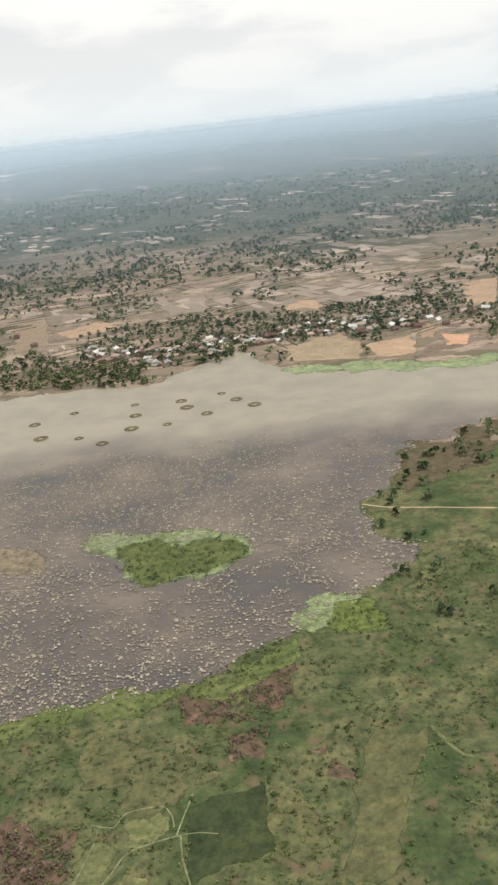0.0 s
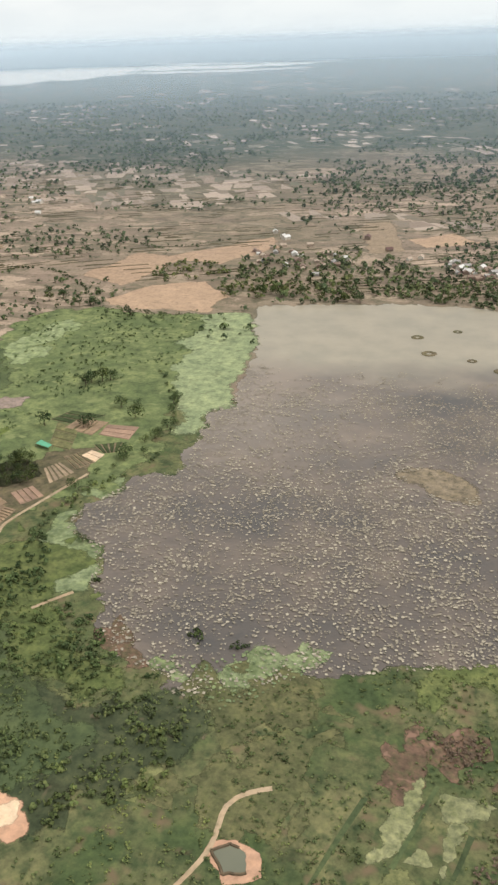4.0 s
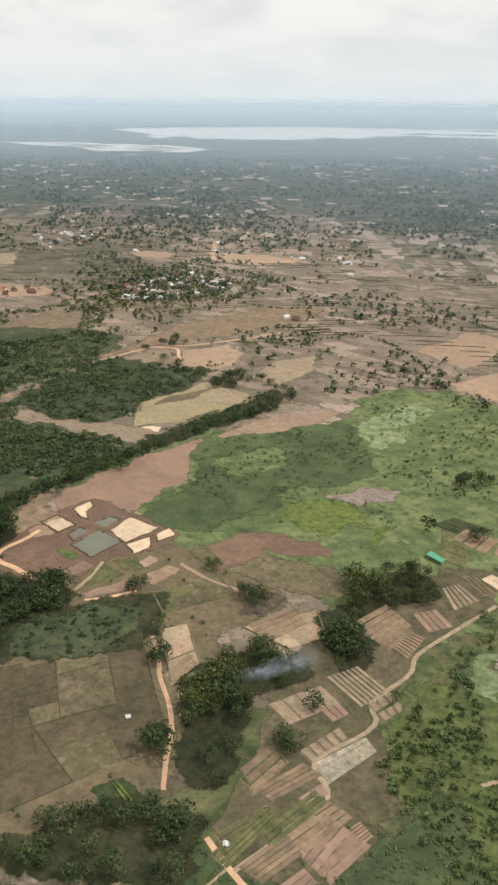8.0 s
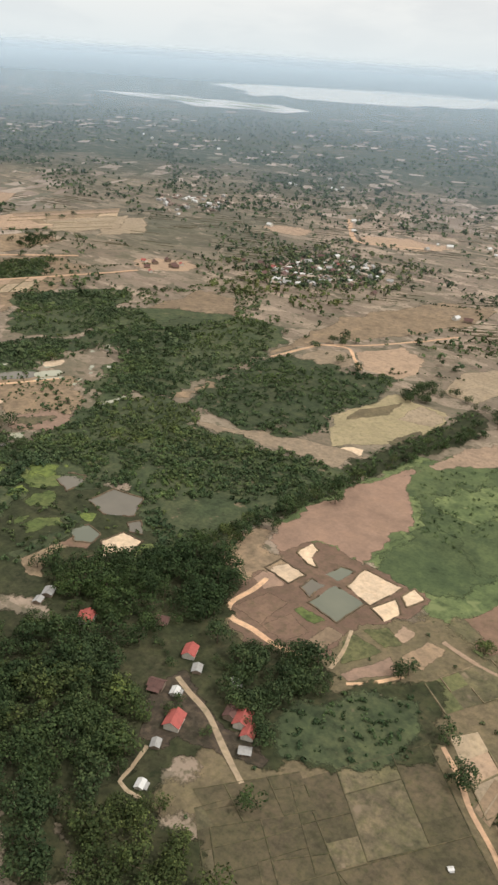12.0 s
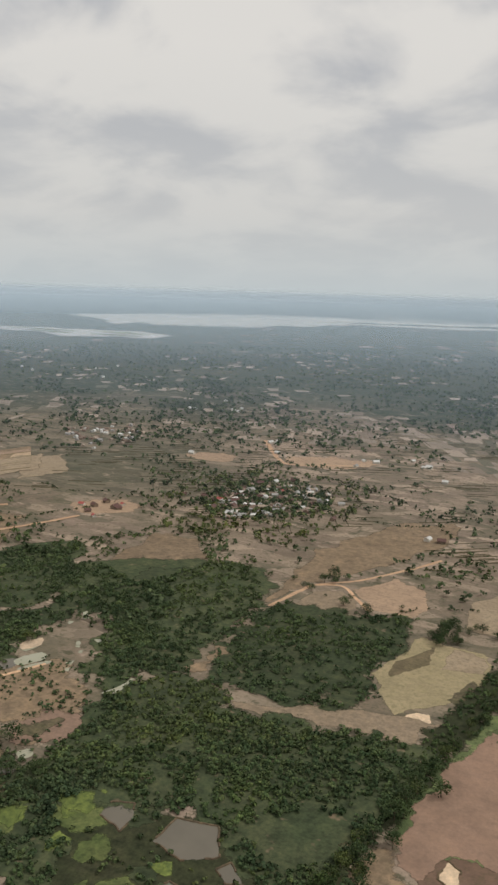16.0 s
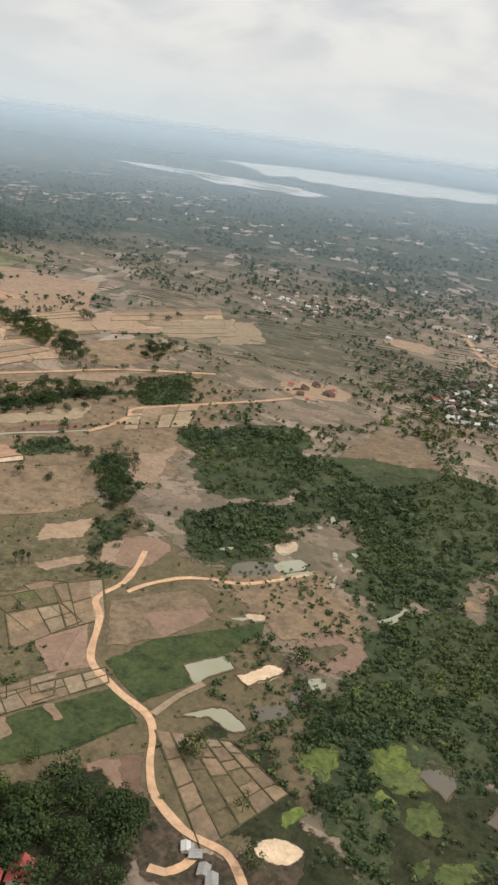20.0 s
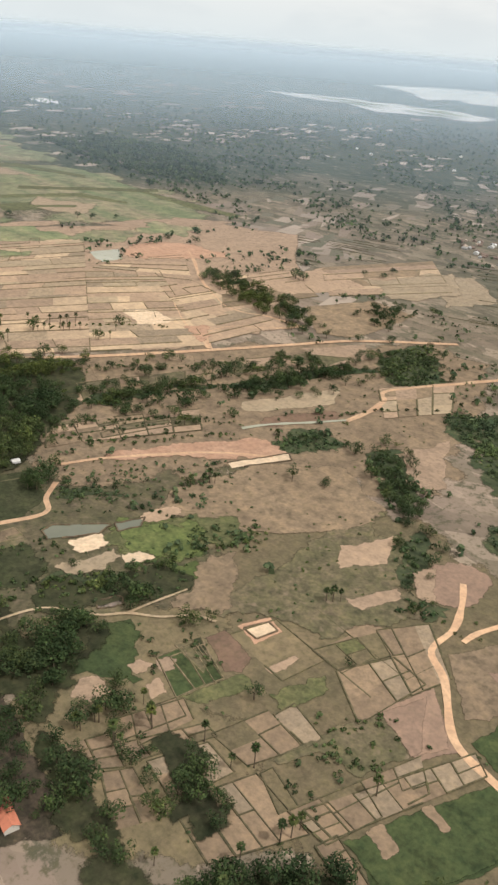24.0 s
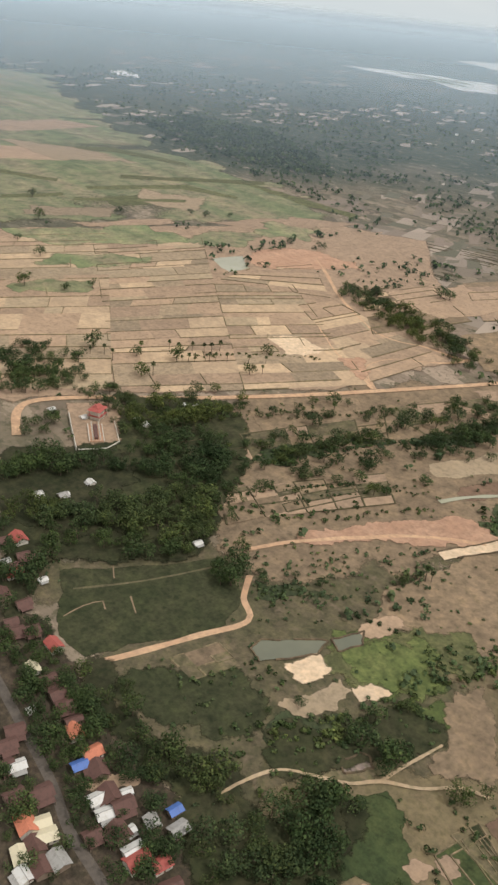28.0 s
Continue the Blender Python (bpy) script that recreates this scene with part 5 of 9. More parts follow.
patch("crop_strip", [(-777, 164), (-774, 171), (-763, 167), (-765, 160)], M_STUBBLE, "bare brown strip in a green crop field", "field", 0.8, smooth=False)
patch("crop_strip", [(-769, 184), (-767, 189), (-757, 186), (-758, 182)], M_STUBBLE, "bare brown strip in a green crop field", "field", 0.8, smooth=False)
patch("pink_plot", [(-803, 208), (-796, 229), (-782, 206), (-783, 200)], M_PINK, "pink ploughed plot by the road", "field", 1.0, smooth=False)
patch("scrub_plot", [(-808, 192), (-802, 208), (-784, 201), (-791, 182), (-803, 177), (-810, 163), (-815, 163), (-808, 180)], M_OLIVE, "weedy fallow plot with bushes", "field", 2.0)
patch("brown_plot", [(-886, 136), (-883, 143), (-873, 142), (-873, 133), (-881, 127)], M_TAN, "pale cleared plot near the village", "field", 1.0)
patch("brown_plot", [(-869, 153), (-869, 160), (-860, 156), (-861, 149)], M_TAN, "small bare plot near the village", "field", 1.0)
patch("crop_field", [(-912, 147), (-901, 173), (-887, 164), (-882, 146), (-893, 136)], M_CROP, "dark green crop field near the village", "field", 1.5)
paddies([(-877, 165), (-874, 183), (-853, 177), (-856, 157)], 2, 1, [M_CROP_MID, M_CROP, M_OLIVE], "half-green plots near the village", 20)
patch("crop_field", [(-856, 157), (-850, 185), (-841, 184), (-846, 161)], M_CROP_MID, "half-green field near rice fields", "field", 1.5)
patch("pink_plot", [(-874, 187), (-872, 197), (-864, 195), (-853, 193), (-850, 185), (-854, 180)], M_MUD_DARK, "dark ploughed plot beside a square pond", "field", 1.0, smooth=False)
patch("pond_bank", [(-871, 202), (-866, 217), (-856, 214), (-858, 199)], M_EARTH, "earth bank round a square pond", "bank", 0.5, smooth=False)
patch("pond", [(-868, 203), (-864, 214), (-858, 213), (-860, 202)], M_SAND, "square dried pond with pale bed", "pond", 0.4, smooth=False)
patch("pale_plot", [(-847, 193), (-844, 208), (-840, 208), (-842, 192)], M_TAN, "bare pale plot", "field", 1.0)
patch("crop_field", [(-837, 184), (-828, 207), (-820, 200), (-827, 180)], M_CROP_MID, "half-green field near rice fields", "field", 2.0)

ribbon("dirt_road", [(-826, 303), (-817, 287), (-811, 271), (-810, 252), (-796, 241), (-777, 218), (-756, 212), (-734, 209), (-717, 191), (-706, 182), (-690, 178), (-674, 181), (-662, 174)], 3.1, M_TRACK, "winding orange dirt road through fields", "road")
ribbon("dirt_road", [(-804, 267), (-803, 278), (-797, 294), (-786, 306), (-772, 316), (-761, 335), (-753, 351)], 2.6, M_TRACK, "orange dirt road through fields", "road")

# ---- open plain and tracks ----
patch("plain", [(-889, 194), (-890, 259), (-892, 270), (-906, 333), (-888, 323), (-881, 299), (-862, 309), (-847, 289), (-824, 266), (-842, 222), (-862, 218), (-881, 199)], M_OLIVE, "fallow brown-green plain with tracks", "field", 5.0)
patch("plain", [(-972, 251), (-965, 311), (-931, 348), (-891, 327), (-887, 307), (-901, 273), (-930, 249), (-962, 231)], M_BROWN, "dry brown pasture", "field", 4.0)
patch("dry_field", [(-884, 281), (-870, 311), (-858, 288), (-870, 266)], M_TAN, "bare pale field", "field", 2.0)
patch("dry_field", [(-853, 251), (-843, 278), (-837, 271), (-843, 249)], M_TAN, "bare pale field", "field", 2.0)
patch("green_meadow", [(-964, 200), (-956, 222), (-950, 246), (-924, 258), (-915, 241), (-927, 211), (-948, 190)], M_CROP_MID, "green meadow by ponds", "meadow", 4.0)
patch("green_meadow", [(-997, 126), (-982, 162), (-956, 169), (-947, 154), (-963, 127)], M_DULL_GREEN, "green meadow near the village", "meadow", 4.0)
patch("crop_field", [(-1063, 143), (-1031, 205), (-1004, 196), (-994, 178), (-1011, 122), (-1028, 120)], M_DULL_GREEN, "dull green sports field with worn paths", "field", 2.0)
patch("green_meadow", [(-955, 201), (-956, 219), (-950, 233), (-935, 245), (-924, 233), (-928, 214), (-942, 203)], M_GRASS, "fresh green meadow by ponds", "meadow", 5.0)
patch("dry_field", [(-916, 216), (-907, 244), (-879, 203), (-889, 191), (-898, 185), (-904, 204)], M_BROWN, "bare brown hill pasture", "field", 5.0)
patch("crop_field", [(-912, 148), (-901, 172), (-888, 165), (-872, 156), (-891, 132)], M_CROP, "dark green crop field by trees", "field", 3.0)
patch("green_meadow", [(-923, 201), (-913, 216), (-906, 210), (-913, 196)], M_GRASS, "green grass by shallow pools", "meadow", 3.0)
paddies([(-993, 149), (-989, 170), (-974, 169), (-979, 149)], 3, 2, [M_OLIVE, M_BROWN, M_OLIVE], "small olive plots beside the dirt road", 51)
paddies([(-878, 175), (-875, 186), (-864, 181), (-859, 173), (-863, 167)][:4], 2, 2, [M_DULL_GREEN, M_OLIVE], "half-green plots between hedges", 52)
patch("mound", [(-881, 154), (-881, 160), (-876, 163), (-873, 159), (-876, 154)], M_TAN, "rounded tan plot between green fields", "field", 1.5)
patch("mound", [(-876, 164), (-877, 170), (-872, 172), (-868, 167), (-870, 162)], M_TAN, "rounded tan plot between green fields", "field", 1.5)
patch("bare_earth", [(-919, 155), (-915, 174), (-915, 181), (-911, 186), (-903, 175), (-910, 163)], M_OLIVE, "rough ground by a muddy pool", "earth", 3.0)
patch("bare_earth", [(-966, 87), (-961, 103), (-955, 119), (-950, 118), (-955, 101), (-959, 87)], M_DUST, "trampled sandy yard by the street", "earth", 2.0)
patch("bare_earth", [(-936, 157), (-932, 167), (-930, 162), (-933, 155)], M_TAN, "pale dried pool", "earth", 1.0)
patch("pond", [(-979, 177), (-980, 184), (-964, 207), (-961, 197), (-971, 176)], M_POND, "long grey-green pond", "pond", 1.0)
patch("pond", [(-963, 209), (-959, 223), (-953, 217), (-957, 206)], M_POND, "grey-green pond", "pond", 1.0)
patch("bare_earth", [(-966, 185), (-961, 197), (-952, 194), (-951, 188), (-958, 183)], M_SAND, "pale sand bank by a pond", "earth", 3.0)
patch("bare_earth", [(-964, 225), (-961, 242), (-953, 243), (-953, 229), (-956, 221)], M_TAN, "pale bare plot by a pond", "earth", 3.0)
patch("dry_field", [(-953, 171), (-944, 193), (-937, 192), (-935, 183), (-943, 167), (-950, 166)], M_STRAW, "straw-coloured raised plot", "field", 3.0)
patch("bare_earth", [(-940, 195), (-938, 207), (-931, 204), (-934, 194)], M_SAND, "pale sand pad", "earth", 3.0)
patch("bare_earth", [(-923, 188), (-922, 196), (-915, 195), (-918, 185)], M_SAND, "pale dried pool", "earth", 1.0)
patch("pond", [(-919, 167), (-915, 177), (-909, 174), (-914, 165)], M_PURPLE, "shallow muddy pool", "pond", 1.5)
ribbon("dirt_track", [(-934, 126), (-933, 136), (-929, 148), (-920, 156), (-911, 163), (-905, 172), (-895, 181), (-887, 192), (-878, 197)], 1.5, M_DUST, "pale curving cart track", "track")
ribbon("dirt_track", [(-905, 172), (-904, 185), (-902, 202)], 1.2, M_DUST, "pale cart track", "track")
for line in ([(-1037, 128), (-1038, 138), (-1036, 146), (-1031, 144)], [(-1032, 157), (-1022, 153)], [(-1046, 158), (-1058, 165)]):
    ribbon("field_path", line, 0.6, M_STUBBLE, "pale worn path across the sports field", "path")
for line in ([(-1067, 145), (-1056, 164), (-1050, 181)], [(-1050, 140), (-1038, 166), (-1028, 199)]):
    ribbon("field_ridge", line, 1.2, M_OLIVE, "dull ridge across the sports field", "ridge")
ribbon("dirt_road", [(-1009, 121), (-1003, 138), (-998, 161), (-992, 188), (-1004, 196), (-1014, 209)], 3.0, M_TRACK, "pale dirt road with a sharp bend", "road")
ribbon("dirt_road", [(-1029, 221), (-1020, 245), (-999, 284), (-985, 304), (-966, 322)], 3.0, M_TRACK, "pale dirt road over bare earth", "road")
patch("bare_earth", [(-1025, 253), (-1009, 292), (-986, 334), (-962, 331), (-971, 308), (-997, 281), (-1016, 249)], M_EARTH, "bare orange excavated earth", "earth", 2.5)
patch("sand_pit", [(-976, 295), (-963, 333), (-956, 328), (-970, 293)], M_SAND, "long pale sand strip", "pit", 1.0)
paddies([(-1077, 242), (-1040, 331), (-1016, 312), (-1050, 233)], 5, 3, [M_BROWN, M_OLIVE, M_TAN], "terraced dry fields between dark banks", 21, bund=0.9, bund_mat=M_BUND_DARK)
paddies([(-1072, 239), (-1054, 309), (-1031, 302), (-1050, 225)], 3, 4, [M_BROWN, M_OLIVE, M_TAN], "terraced dry fields between dark banks", 22, bund=0.9, bund_mat=M_BUND_DARK)
patch("dry_field", [(-1033, 363), (-1011, 436), (-994, 414), (-1019, 354)], M_STRAW, "straw-coloured field by a stream", "field", 2.0)
patch("mud_patch", [(-1008, 358), (-990, 402), (-978, 399), (-993, 352)], M_MUD_DARK, "red mud bed with pale pools", "mud", 2.0)
ribbon("pool", [(-1004, 334), (-996, 355), (-985, 374), (-973, 398)], 3.0, M_POND_MILK, "pale narrow pool along a mud bed", "pool", 0.5)
ribbon("dirt_road", [(-972, 397), (-973, 421), (-978, 444), (-987, 458), (-975, 493), (-948, 557), (-932, 601)], 4.6, M_TRACK, "winding pale dirt road", "road")
for q, m in (
    ([(-1138, 317), (-1116, 391), (-1077, 360), (-1097, 296)], M_BROWN), ([(-1104, 391), (-1073, 461), (-1040, 453), (-1047, 389), (-1066, 360)], M_BROWN),
    ([(-1069, 427), (-1067, 460), (-1043, 431), (-1048, 413)], M_PINK), ([(-1079, 473), (-1058, 531), (-1035, 501), (-1040, 453)], M_TAN),
    ([(-992, 457), (-973, 503), (-940, 472), (-963, 438)], M_TAN), ([(-923, 392), (-914, 428), (-881, 372), (-896, 356)], M_TAN),
    ([(-1152, 559), (-1130, 631), (-1079, 627), (-1073, 530), (-1099, 511)], M_BROWN), ([(-847, 295), (-843, 307), (-824, 276), (-833, 276)], M_TAN),
    ([(-1206, 307), (-1195, 329), (-1170, 314), (-1183, 293)], M_PINK),
):
    patch("dry_field", q, m, "dry brown field between hedges", "field", 2.5, "dry fields")
# great road and the paddy plain beyond it
ribbon("great_road", [(-1182, 182), (-1208, 196), (-1215, 212), (-1201, 245), (-1171, 294), (-1139, 358), (-1115, 413), (-1090, 473), (-1066, 527), (-1014, 594)], 5.0, M_TRACK, "long straight dirt road across the plain", "road", wobble=0.08)
ribbon("dirt_road", [(-1119, 412), (-1150, 425), (-1179, 437), (-1222, 463)], 4.0, M_TRACK, "dirt road across rice fields", "road")
ribbon("dirt_road", [(-1119, 412), (-1145, 433), (-1150, 450), (-1146, 468), (-1122, 496), (-1117, 519)], 4.0, M_TRACK, "curving dirt road across rice fields", "road")
ribbon("dirt_road", [(-1112, 513), (-1146, 509), (-1187, 496), (-1260, 531), (-1325, 576), (-1362, 601)], 4.0, M_TRACK, "dirt road across rice fields", "road")
PLAIN_QUADS = [[(-1200, 259), (-1162, 333), (-1465, 535), (-1488, 420)], [(-1162, 333), (-1125, 415), (-1309, 517), (-1341, 452)], [(-1128, 419), (-1127, 502), (-1261, 521), (-1266, 483)], [(-1347, 457), (-1268, 524), (-1347, 580), (-1362, 512)], [(-1278, 220), (-1262, 274), (-1439, 369), (-1450, 305)], [(-1189, 491), (-1168, 595), (-1249, 638), (-1260, 553)], [(-1163, 605), (-1106, 728), (-1193, 824), (-1239, 680)]]
PLAIN = [M_PALE, M_TAN, M_STUBBLE_PALE, M_TAN, M_STRAW, M_PALE, M_TAN]
patch("plain", [(-1239, 179), (-1187, 290), (-1131, 391), (-1122, 505), (-1353, 774), (-1448, 725), (-1515, 531), (-1582, 334)], M_TAN, "wide plain of pale dry fields", "field", 8.0)
paddies([(-1200, 259), (-1488, 420), (-1465, 535), (-1162, 333)], 22, 3, PLAIN, "wide plain of pale harvested rice fields", 31, bund=0.6, high=0.6, slack=0.42, cross=0.3)
paddies([(-1162, 333), (-1341, 452), (-1309, 517), (-1125, 415)], 15, 3, PLAIN, "wide plain of pale harvested rice fields", 32, bund=0.6, high=0.6, slack=0.42, cross=0.3)
paddies([(-1128, 419), (-1266, 483), (-1261, 521), (-1127, 502)], 10, 2, PLAIN, "pale harvested rice fields beside the road", 33, bund=0.6, high=0.6, slack=0.42, cross=0.3)
paddies([(-1347, 457), (-1362, 512), (-1347, 580), (-1268, 524)], 6, 2, PLAIN, "pale rice fields on the plain", 34, bund=0.6, high=0.6, slack=0.42, cross=0.3)
paddies([(-1250, 184), (-1555, 322), (-1515, 453), (-1206, 260)], 17, 3, PLAIN, "pale rice fields on the plain", 35, bund=0.6, high=0.6, slack=0.42, cross=0.3)
paddies([(-1189, 491), (-1260, 553), (-1249, 638), (-1168, 595)], 6, 2, [M_PALE, M_TAN, M_BROWN], "pale rice fields beyond the hedge", 36, bund=0.6, high=0.6, slack=0.42, cross=0.3)
paddies([(-1163, 605), (-1239, 680), (-1193, 824), (-1106, 728)], 6, 2, [M_BROWN, M_TAN, M_PALE], "pale rice fields beyond the hedge", 37, bund=0.6, high=0.6, slack=0.42, cross=0.3)
paddies([(-1131, 244), (-1088, 387), (-1064, 363), (-1099, 236)], 6, 2, [M_BROWN, M_OLIVE, M_TAN], "dry terraced fields between hedges", 38, bund=0.9, bund_mat=M_BUND_DARK)
paddies([(-992, 457), (-967, 516), (-938, 467), (-960, 421)], 4, 3, [M_TAN, M_STRAW, M_BROWN], "dry terraced fields beside the winding road", 39, bund=0.9, bund_mat=M_BUND_DARK)
paddies([(-1096, 394), (-1071, 464), (-1043, 490), (-1047, 389)], 4, 2, [M_BROWN, M_TAN, M_OLIVE], "dry fields between hedges", 40, bund=0.9, bund_mat=M_BUND_DARK)
patch("pond", [(-1404, 499), (-1398, 534), (-1366, 513), (-1363, 487)], M_POND_MILK, "pale pond on the plain", "pond", 2.0)
patch("bare_earth", [(-1402, 541), (-1398, 608), (-1337, 627), (-1320, 611), (-1356, 534)], M_EARTH, "bare orange earth by a pond", "earth", 4.0)
patch("sand_pit", [(-1227, 409), (-1212, 435), (-1182, 433), (-1191, 400)], M_SAND, "pale sand pits by the road", "pit", 3.0)
patch("bare_earth", [(-1164, 426), (-1159, 446), (-1129, 417), (-1139, 418)], M_EARTH, "bare earth by the road junction", "earth", 2.0)
GREEN_PLAIN = [(-2920, 900), (-2880, 1090), (-2713, 1083), (-2246, 895), (-1932, 819), (-1744, 815), (-1592, 799), (-1475, 754), (-1420, 690), (-1480, 600), (-1529, 541), (-1561, 421), (-1592, 339), (-2100, 500)]
patch("green_plain", GREEN_PLAIN, M_FAR_GREEN, "wide pale green rice plain under haze", "grassland", 22.0)
for q in ([(-1994, 521), (-1945, 629), (-1876, 692), (-1854, 604), (-1901, 479)], [(-2178, 605), (-2181, 772), (-2101, 814), (-2080, 674), (-2103, 571)], [(-1516, 577), (-1498, 700), (-1441, 757), (-1451, 637)], [(-1567, 438), (-1543, 551), (-1516, 554), (-1531, 470)]):
    patch("green_plain", q, M_TAN, "dry strip on the far plain", "field", 6.0)
for q in ([(-1965, 612), (-1927, 725), (-1797, 767), (-1776, 752), (-1895, 704), (-1934, 595)], [(-1710, 545), (-1679, 678), (-1601, 699), (-1591, 689), (-1659, 654), (-1692, 533)], [(-1662, 771), (-1543, 783), (-1467, 786), (-1464, 772), (-1534, 754), (-1648, 759)], [(-1700, 428), (-1687, 500), (-1672, 491), (-1683, 420)], [(-1653, 533), (-1646, 593), (-1599, 592), (-1611, 522)]):
    patch("green_plain", q, M_CROP_MID, "green strip on the far rice plain", "field", 3.0)
patch("green_plain", [(-1566, 362), (-1528, 508), (-1455, 527), (-1500, 378)], M_FAR_GREEN, "pale green field at the edge of the plain", "field", 9.0)
patch("green_plain", [(-1477, 365), (-1429, 459), (-1407, 434), (-1451, 335)], M_FAR_GREEN, "pale green field at the edge of the plain", "field", 9.0)
patch("green_plain", [(-1492, 557), (-1453, 615), (-1415, 548), (-1461, 511)], M_FAR_GREEN, "pale green field at the edge of the plain", "field", 9.0)
patch("green_plain", [(-1427, 307), (-1402, 362), (-1369, 358), (-1399, 286)], M_FAR_GREEN, "pale green field at the edge of the plain", "field", 9.0)
patch("green_plain", [(-1493, 652), (-1441, 692), (-1411, 636), (-1456, 607)], M_FAR_GREEN, "pale green field at the edge of the plain", "field", 9.0)
patch("green_plain", [(-2024, 588), (-1946, 666), (-1818, 696), (-1871, 584)], M_STUBBLE_PALE, "dry strip on the far plain", "field", 8.0)
patch("green_plain", [(-1673, 609), (-1594, 649), (-1561, 599), (-1625, 553)], M_STUBBLE_PALE, "dry strip on the far plain", "field", 8.0)
patch("green_plain", [(-1643, 438), (-1602, 526), (-1571, 486), (-1614, 404)], M_STUBBLE_PALE, "dry strip on the far plain", "field", 8.0)
patch("green_plain", [(-1754, 626), (-1660, 803), (-1644, 788), (-1733, 612)], M_CROP_MID, "green strip on the far rice plain", "field", 3.0)
patch("green_plain", [(-1824, 489), (-1755, 531), (-1739, 522), (-1803, 478)], M_CROP_MID, "green strip on the far rice plain", "field", 3.0)
patch("green_plain", [(-1663, 500), (-1610, 625), (-1597, 614), (-1649, 492)], M_CROP_MID, "green strip on the far rice plain", "field", 3.0)
patch("dry_field", [(-1256, 580), (-1239, 680), (-1170, 666), (-1184, 566)], M_TAN, "dry fields beyond the hedge", "field", 6.0)
patch("dry_field", [(-1182, 683), (-1147, 795), (-1094, 732), (-1119, 651)], M_STRAW, "dry fields beyond the hedge", "field", 6.0)

# green banks of the stream between the dry fields
STREAM = [(-1100, 265), (-1084, 284), (-1084, 305), (-1072, 349), (-1050, 381), (-1043, 421), (-1039, 444), (-1020, 480)]
patch("stream_bank", [(x - 9, y - 8) for x, y in STREAM] + [(x + 10, y + 7) for x, y in STREAM[::-1]], M_SCRUB, "green scrubby banks of a hidden stream", "scrub", 4.0)

# ---- market gardens by the lake ----
patch("garden_soil", [(-330, 164), (-342, 211), (-353, 232), (-348, 300), (-328, 342), (-306, 357), (-296, 325), (-313, 280), (-310, 261), (-313, 237), (-305, 229), (-285, 202), (-290, 168), (-314, 152)], M_OLIVE, "green garden land by the marsh", "field", 4.0)
garden([(-318, 203), (-309, 224), (-303, 220), (-310, 197)], 14, M_NET, M_BUND, "rows of pale netting tunnels on a garden plot", "netting_plot", along=False)
garden([(-270, 149), (-259, 184), (-255, 182), (-266, 146)], 5, M_NET_DIM, M_BUND, "long grey-green netting tunnels", "netting_plot", along=False, high=1.2)
garden([(-336, 244), (-329, 257), (-312, 250), (-317, 236)], 7, M_STUBBLE_PALE, M_CROP_MID, "tan vegetable beds in rows")
garden([(-316, 239), (-312, 250), (-308, 248), (-312, 236)], 3, M_STUBBLE_PALE, M_BUND, "small tan vegetable beds in rows")
garden([(-311, 236), (-307, 247), (-304, 244), (-307, 234)], 3, M_STUBBLE_PALE, M_BUND, "small tan vegetable beds in rows")
garden([(-346, 219), (-335, 239), (-324, 234), (-334, 214)], 4, M_STUBBLE_PALE, M_BROWN, "bare tan garden plot", fill=0.9)
garden([(-330, 227), (-325, 234), (-319, 231), (-322, 224)], 3, M_PINK, M_BROWN, "bare pink garden plot", fill=0.9)
garden([(-325, 205), (-319, 223), (-314, 220), (-319, 203)], 5, M_STUBBLE_PALE, M_BROWN, "tan beds of a garden plot")
garden([(-339, 281), (-335, 291), (-313, 288), (-314, 271)], 8, M_STUBBLE, M_OLIVE, "narrow straw-coloured garden beds")
garden([(-325, 301), (-318, 310), (-307, 302), (-314, 292)], 4, M_PINK, M_OLIVE, "pink earth garden beds", fill=0.9)
garden([(-322, 327), (-317, 335), (-304, 327), (-311, 313)], 5, M_STUBBLE_PALE, M_OLIVE, "tan garden beds in rows")
garden([(-312, 369), (-313, 382), (-294, 383), (-293, 367)], 3, M_PINK, M_BROWN, "pink ploughed plot near the lake", fill=0.95)
garden([(-318, 341), (-312, 347), (-299, 339), (-305, 330)], 4, M_OLIVE, M_BROWN, "brown garden beds in rows")
garden([(-310, 344), (-307, 351), (-298, 348), (-299, 339)], 2, M_SAND, M_STUBBLE_PALE, "pale bare garden plot", fill=0.95)
garden([(-309, 357), (-295, 364), (-293, 352), (-299, 349)], 4, M_CROP, M_BUND, "dark green garden beds in rows")
garden([(-332, 351), (-342, 379), (-326, 374), (-318, 348)], 3, M_CROP_MID, M_OLIVE, "half-green garden plot with beds", fill=0.9)
garden([(-348, 381), (-342, 395), (-319, 393), (-332, 378)], 3, M_CROP, M_OLIVE, "green garden beds in rows", fill=0.8)
garden([(-329, 162), (-322, 180), (-318, 179), (-323, 160)], 4, M_CROP_MID, M_BROWN, "green and brown garden beds", along=False)
garden([(-328, 183), (-321, 202), (-313, 201), (-321, 182)], 4, M_BROWN, M_OLIVE, "brown garden beds in rows", along=False, fill=0.9)
garden([(-334, 184), (-335, 204), (-325, 199), (-328, 183)], 3, M_CROP_MID, M_BROWN, "half-green garden plot with beds", fill=0.9)
garden([(-315, 188), (-312, 197), (-308, 195), (-311, 186)], 2, M_PINK, M_BROWN, "pink earth garden plot", fill=0.95)
garden([(-317, 156), (-308, 186), (-299, 184), (-308, 156)], 5, M_BROWN, M_OLIVE, "brown garden beds beside a path", along=False, fill=0.9)
garden([(-301, 174), (-295, 191), (-289, 188), (-293, 174)], 6, M_PINK, M_CROP_MID, "reddish garden beds in rows", along=False)
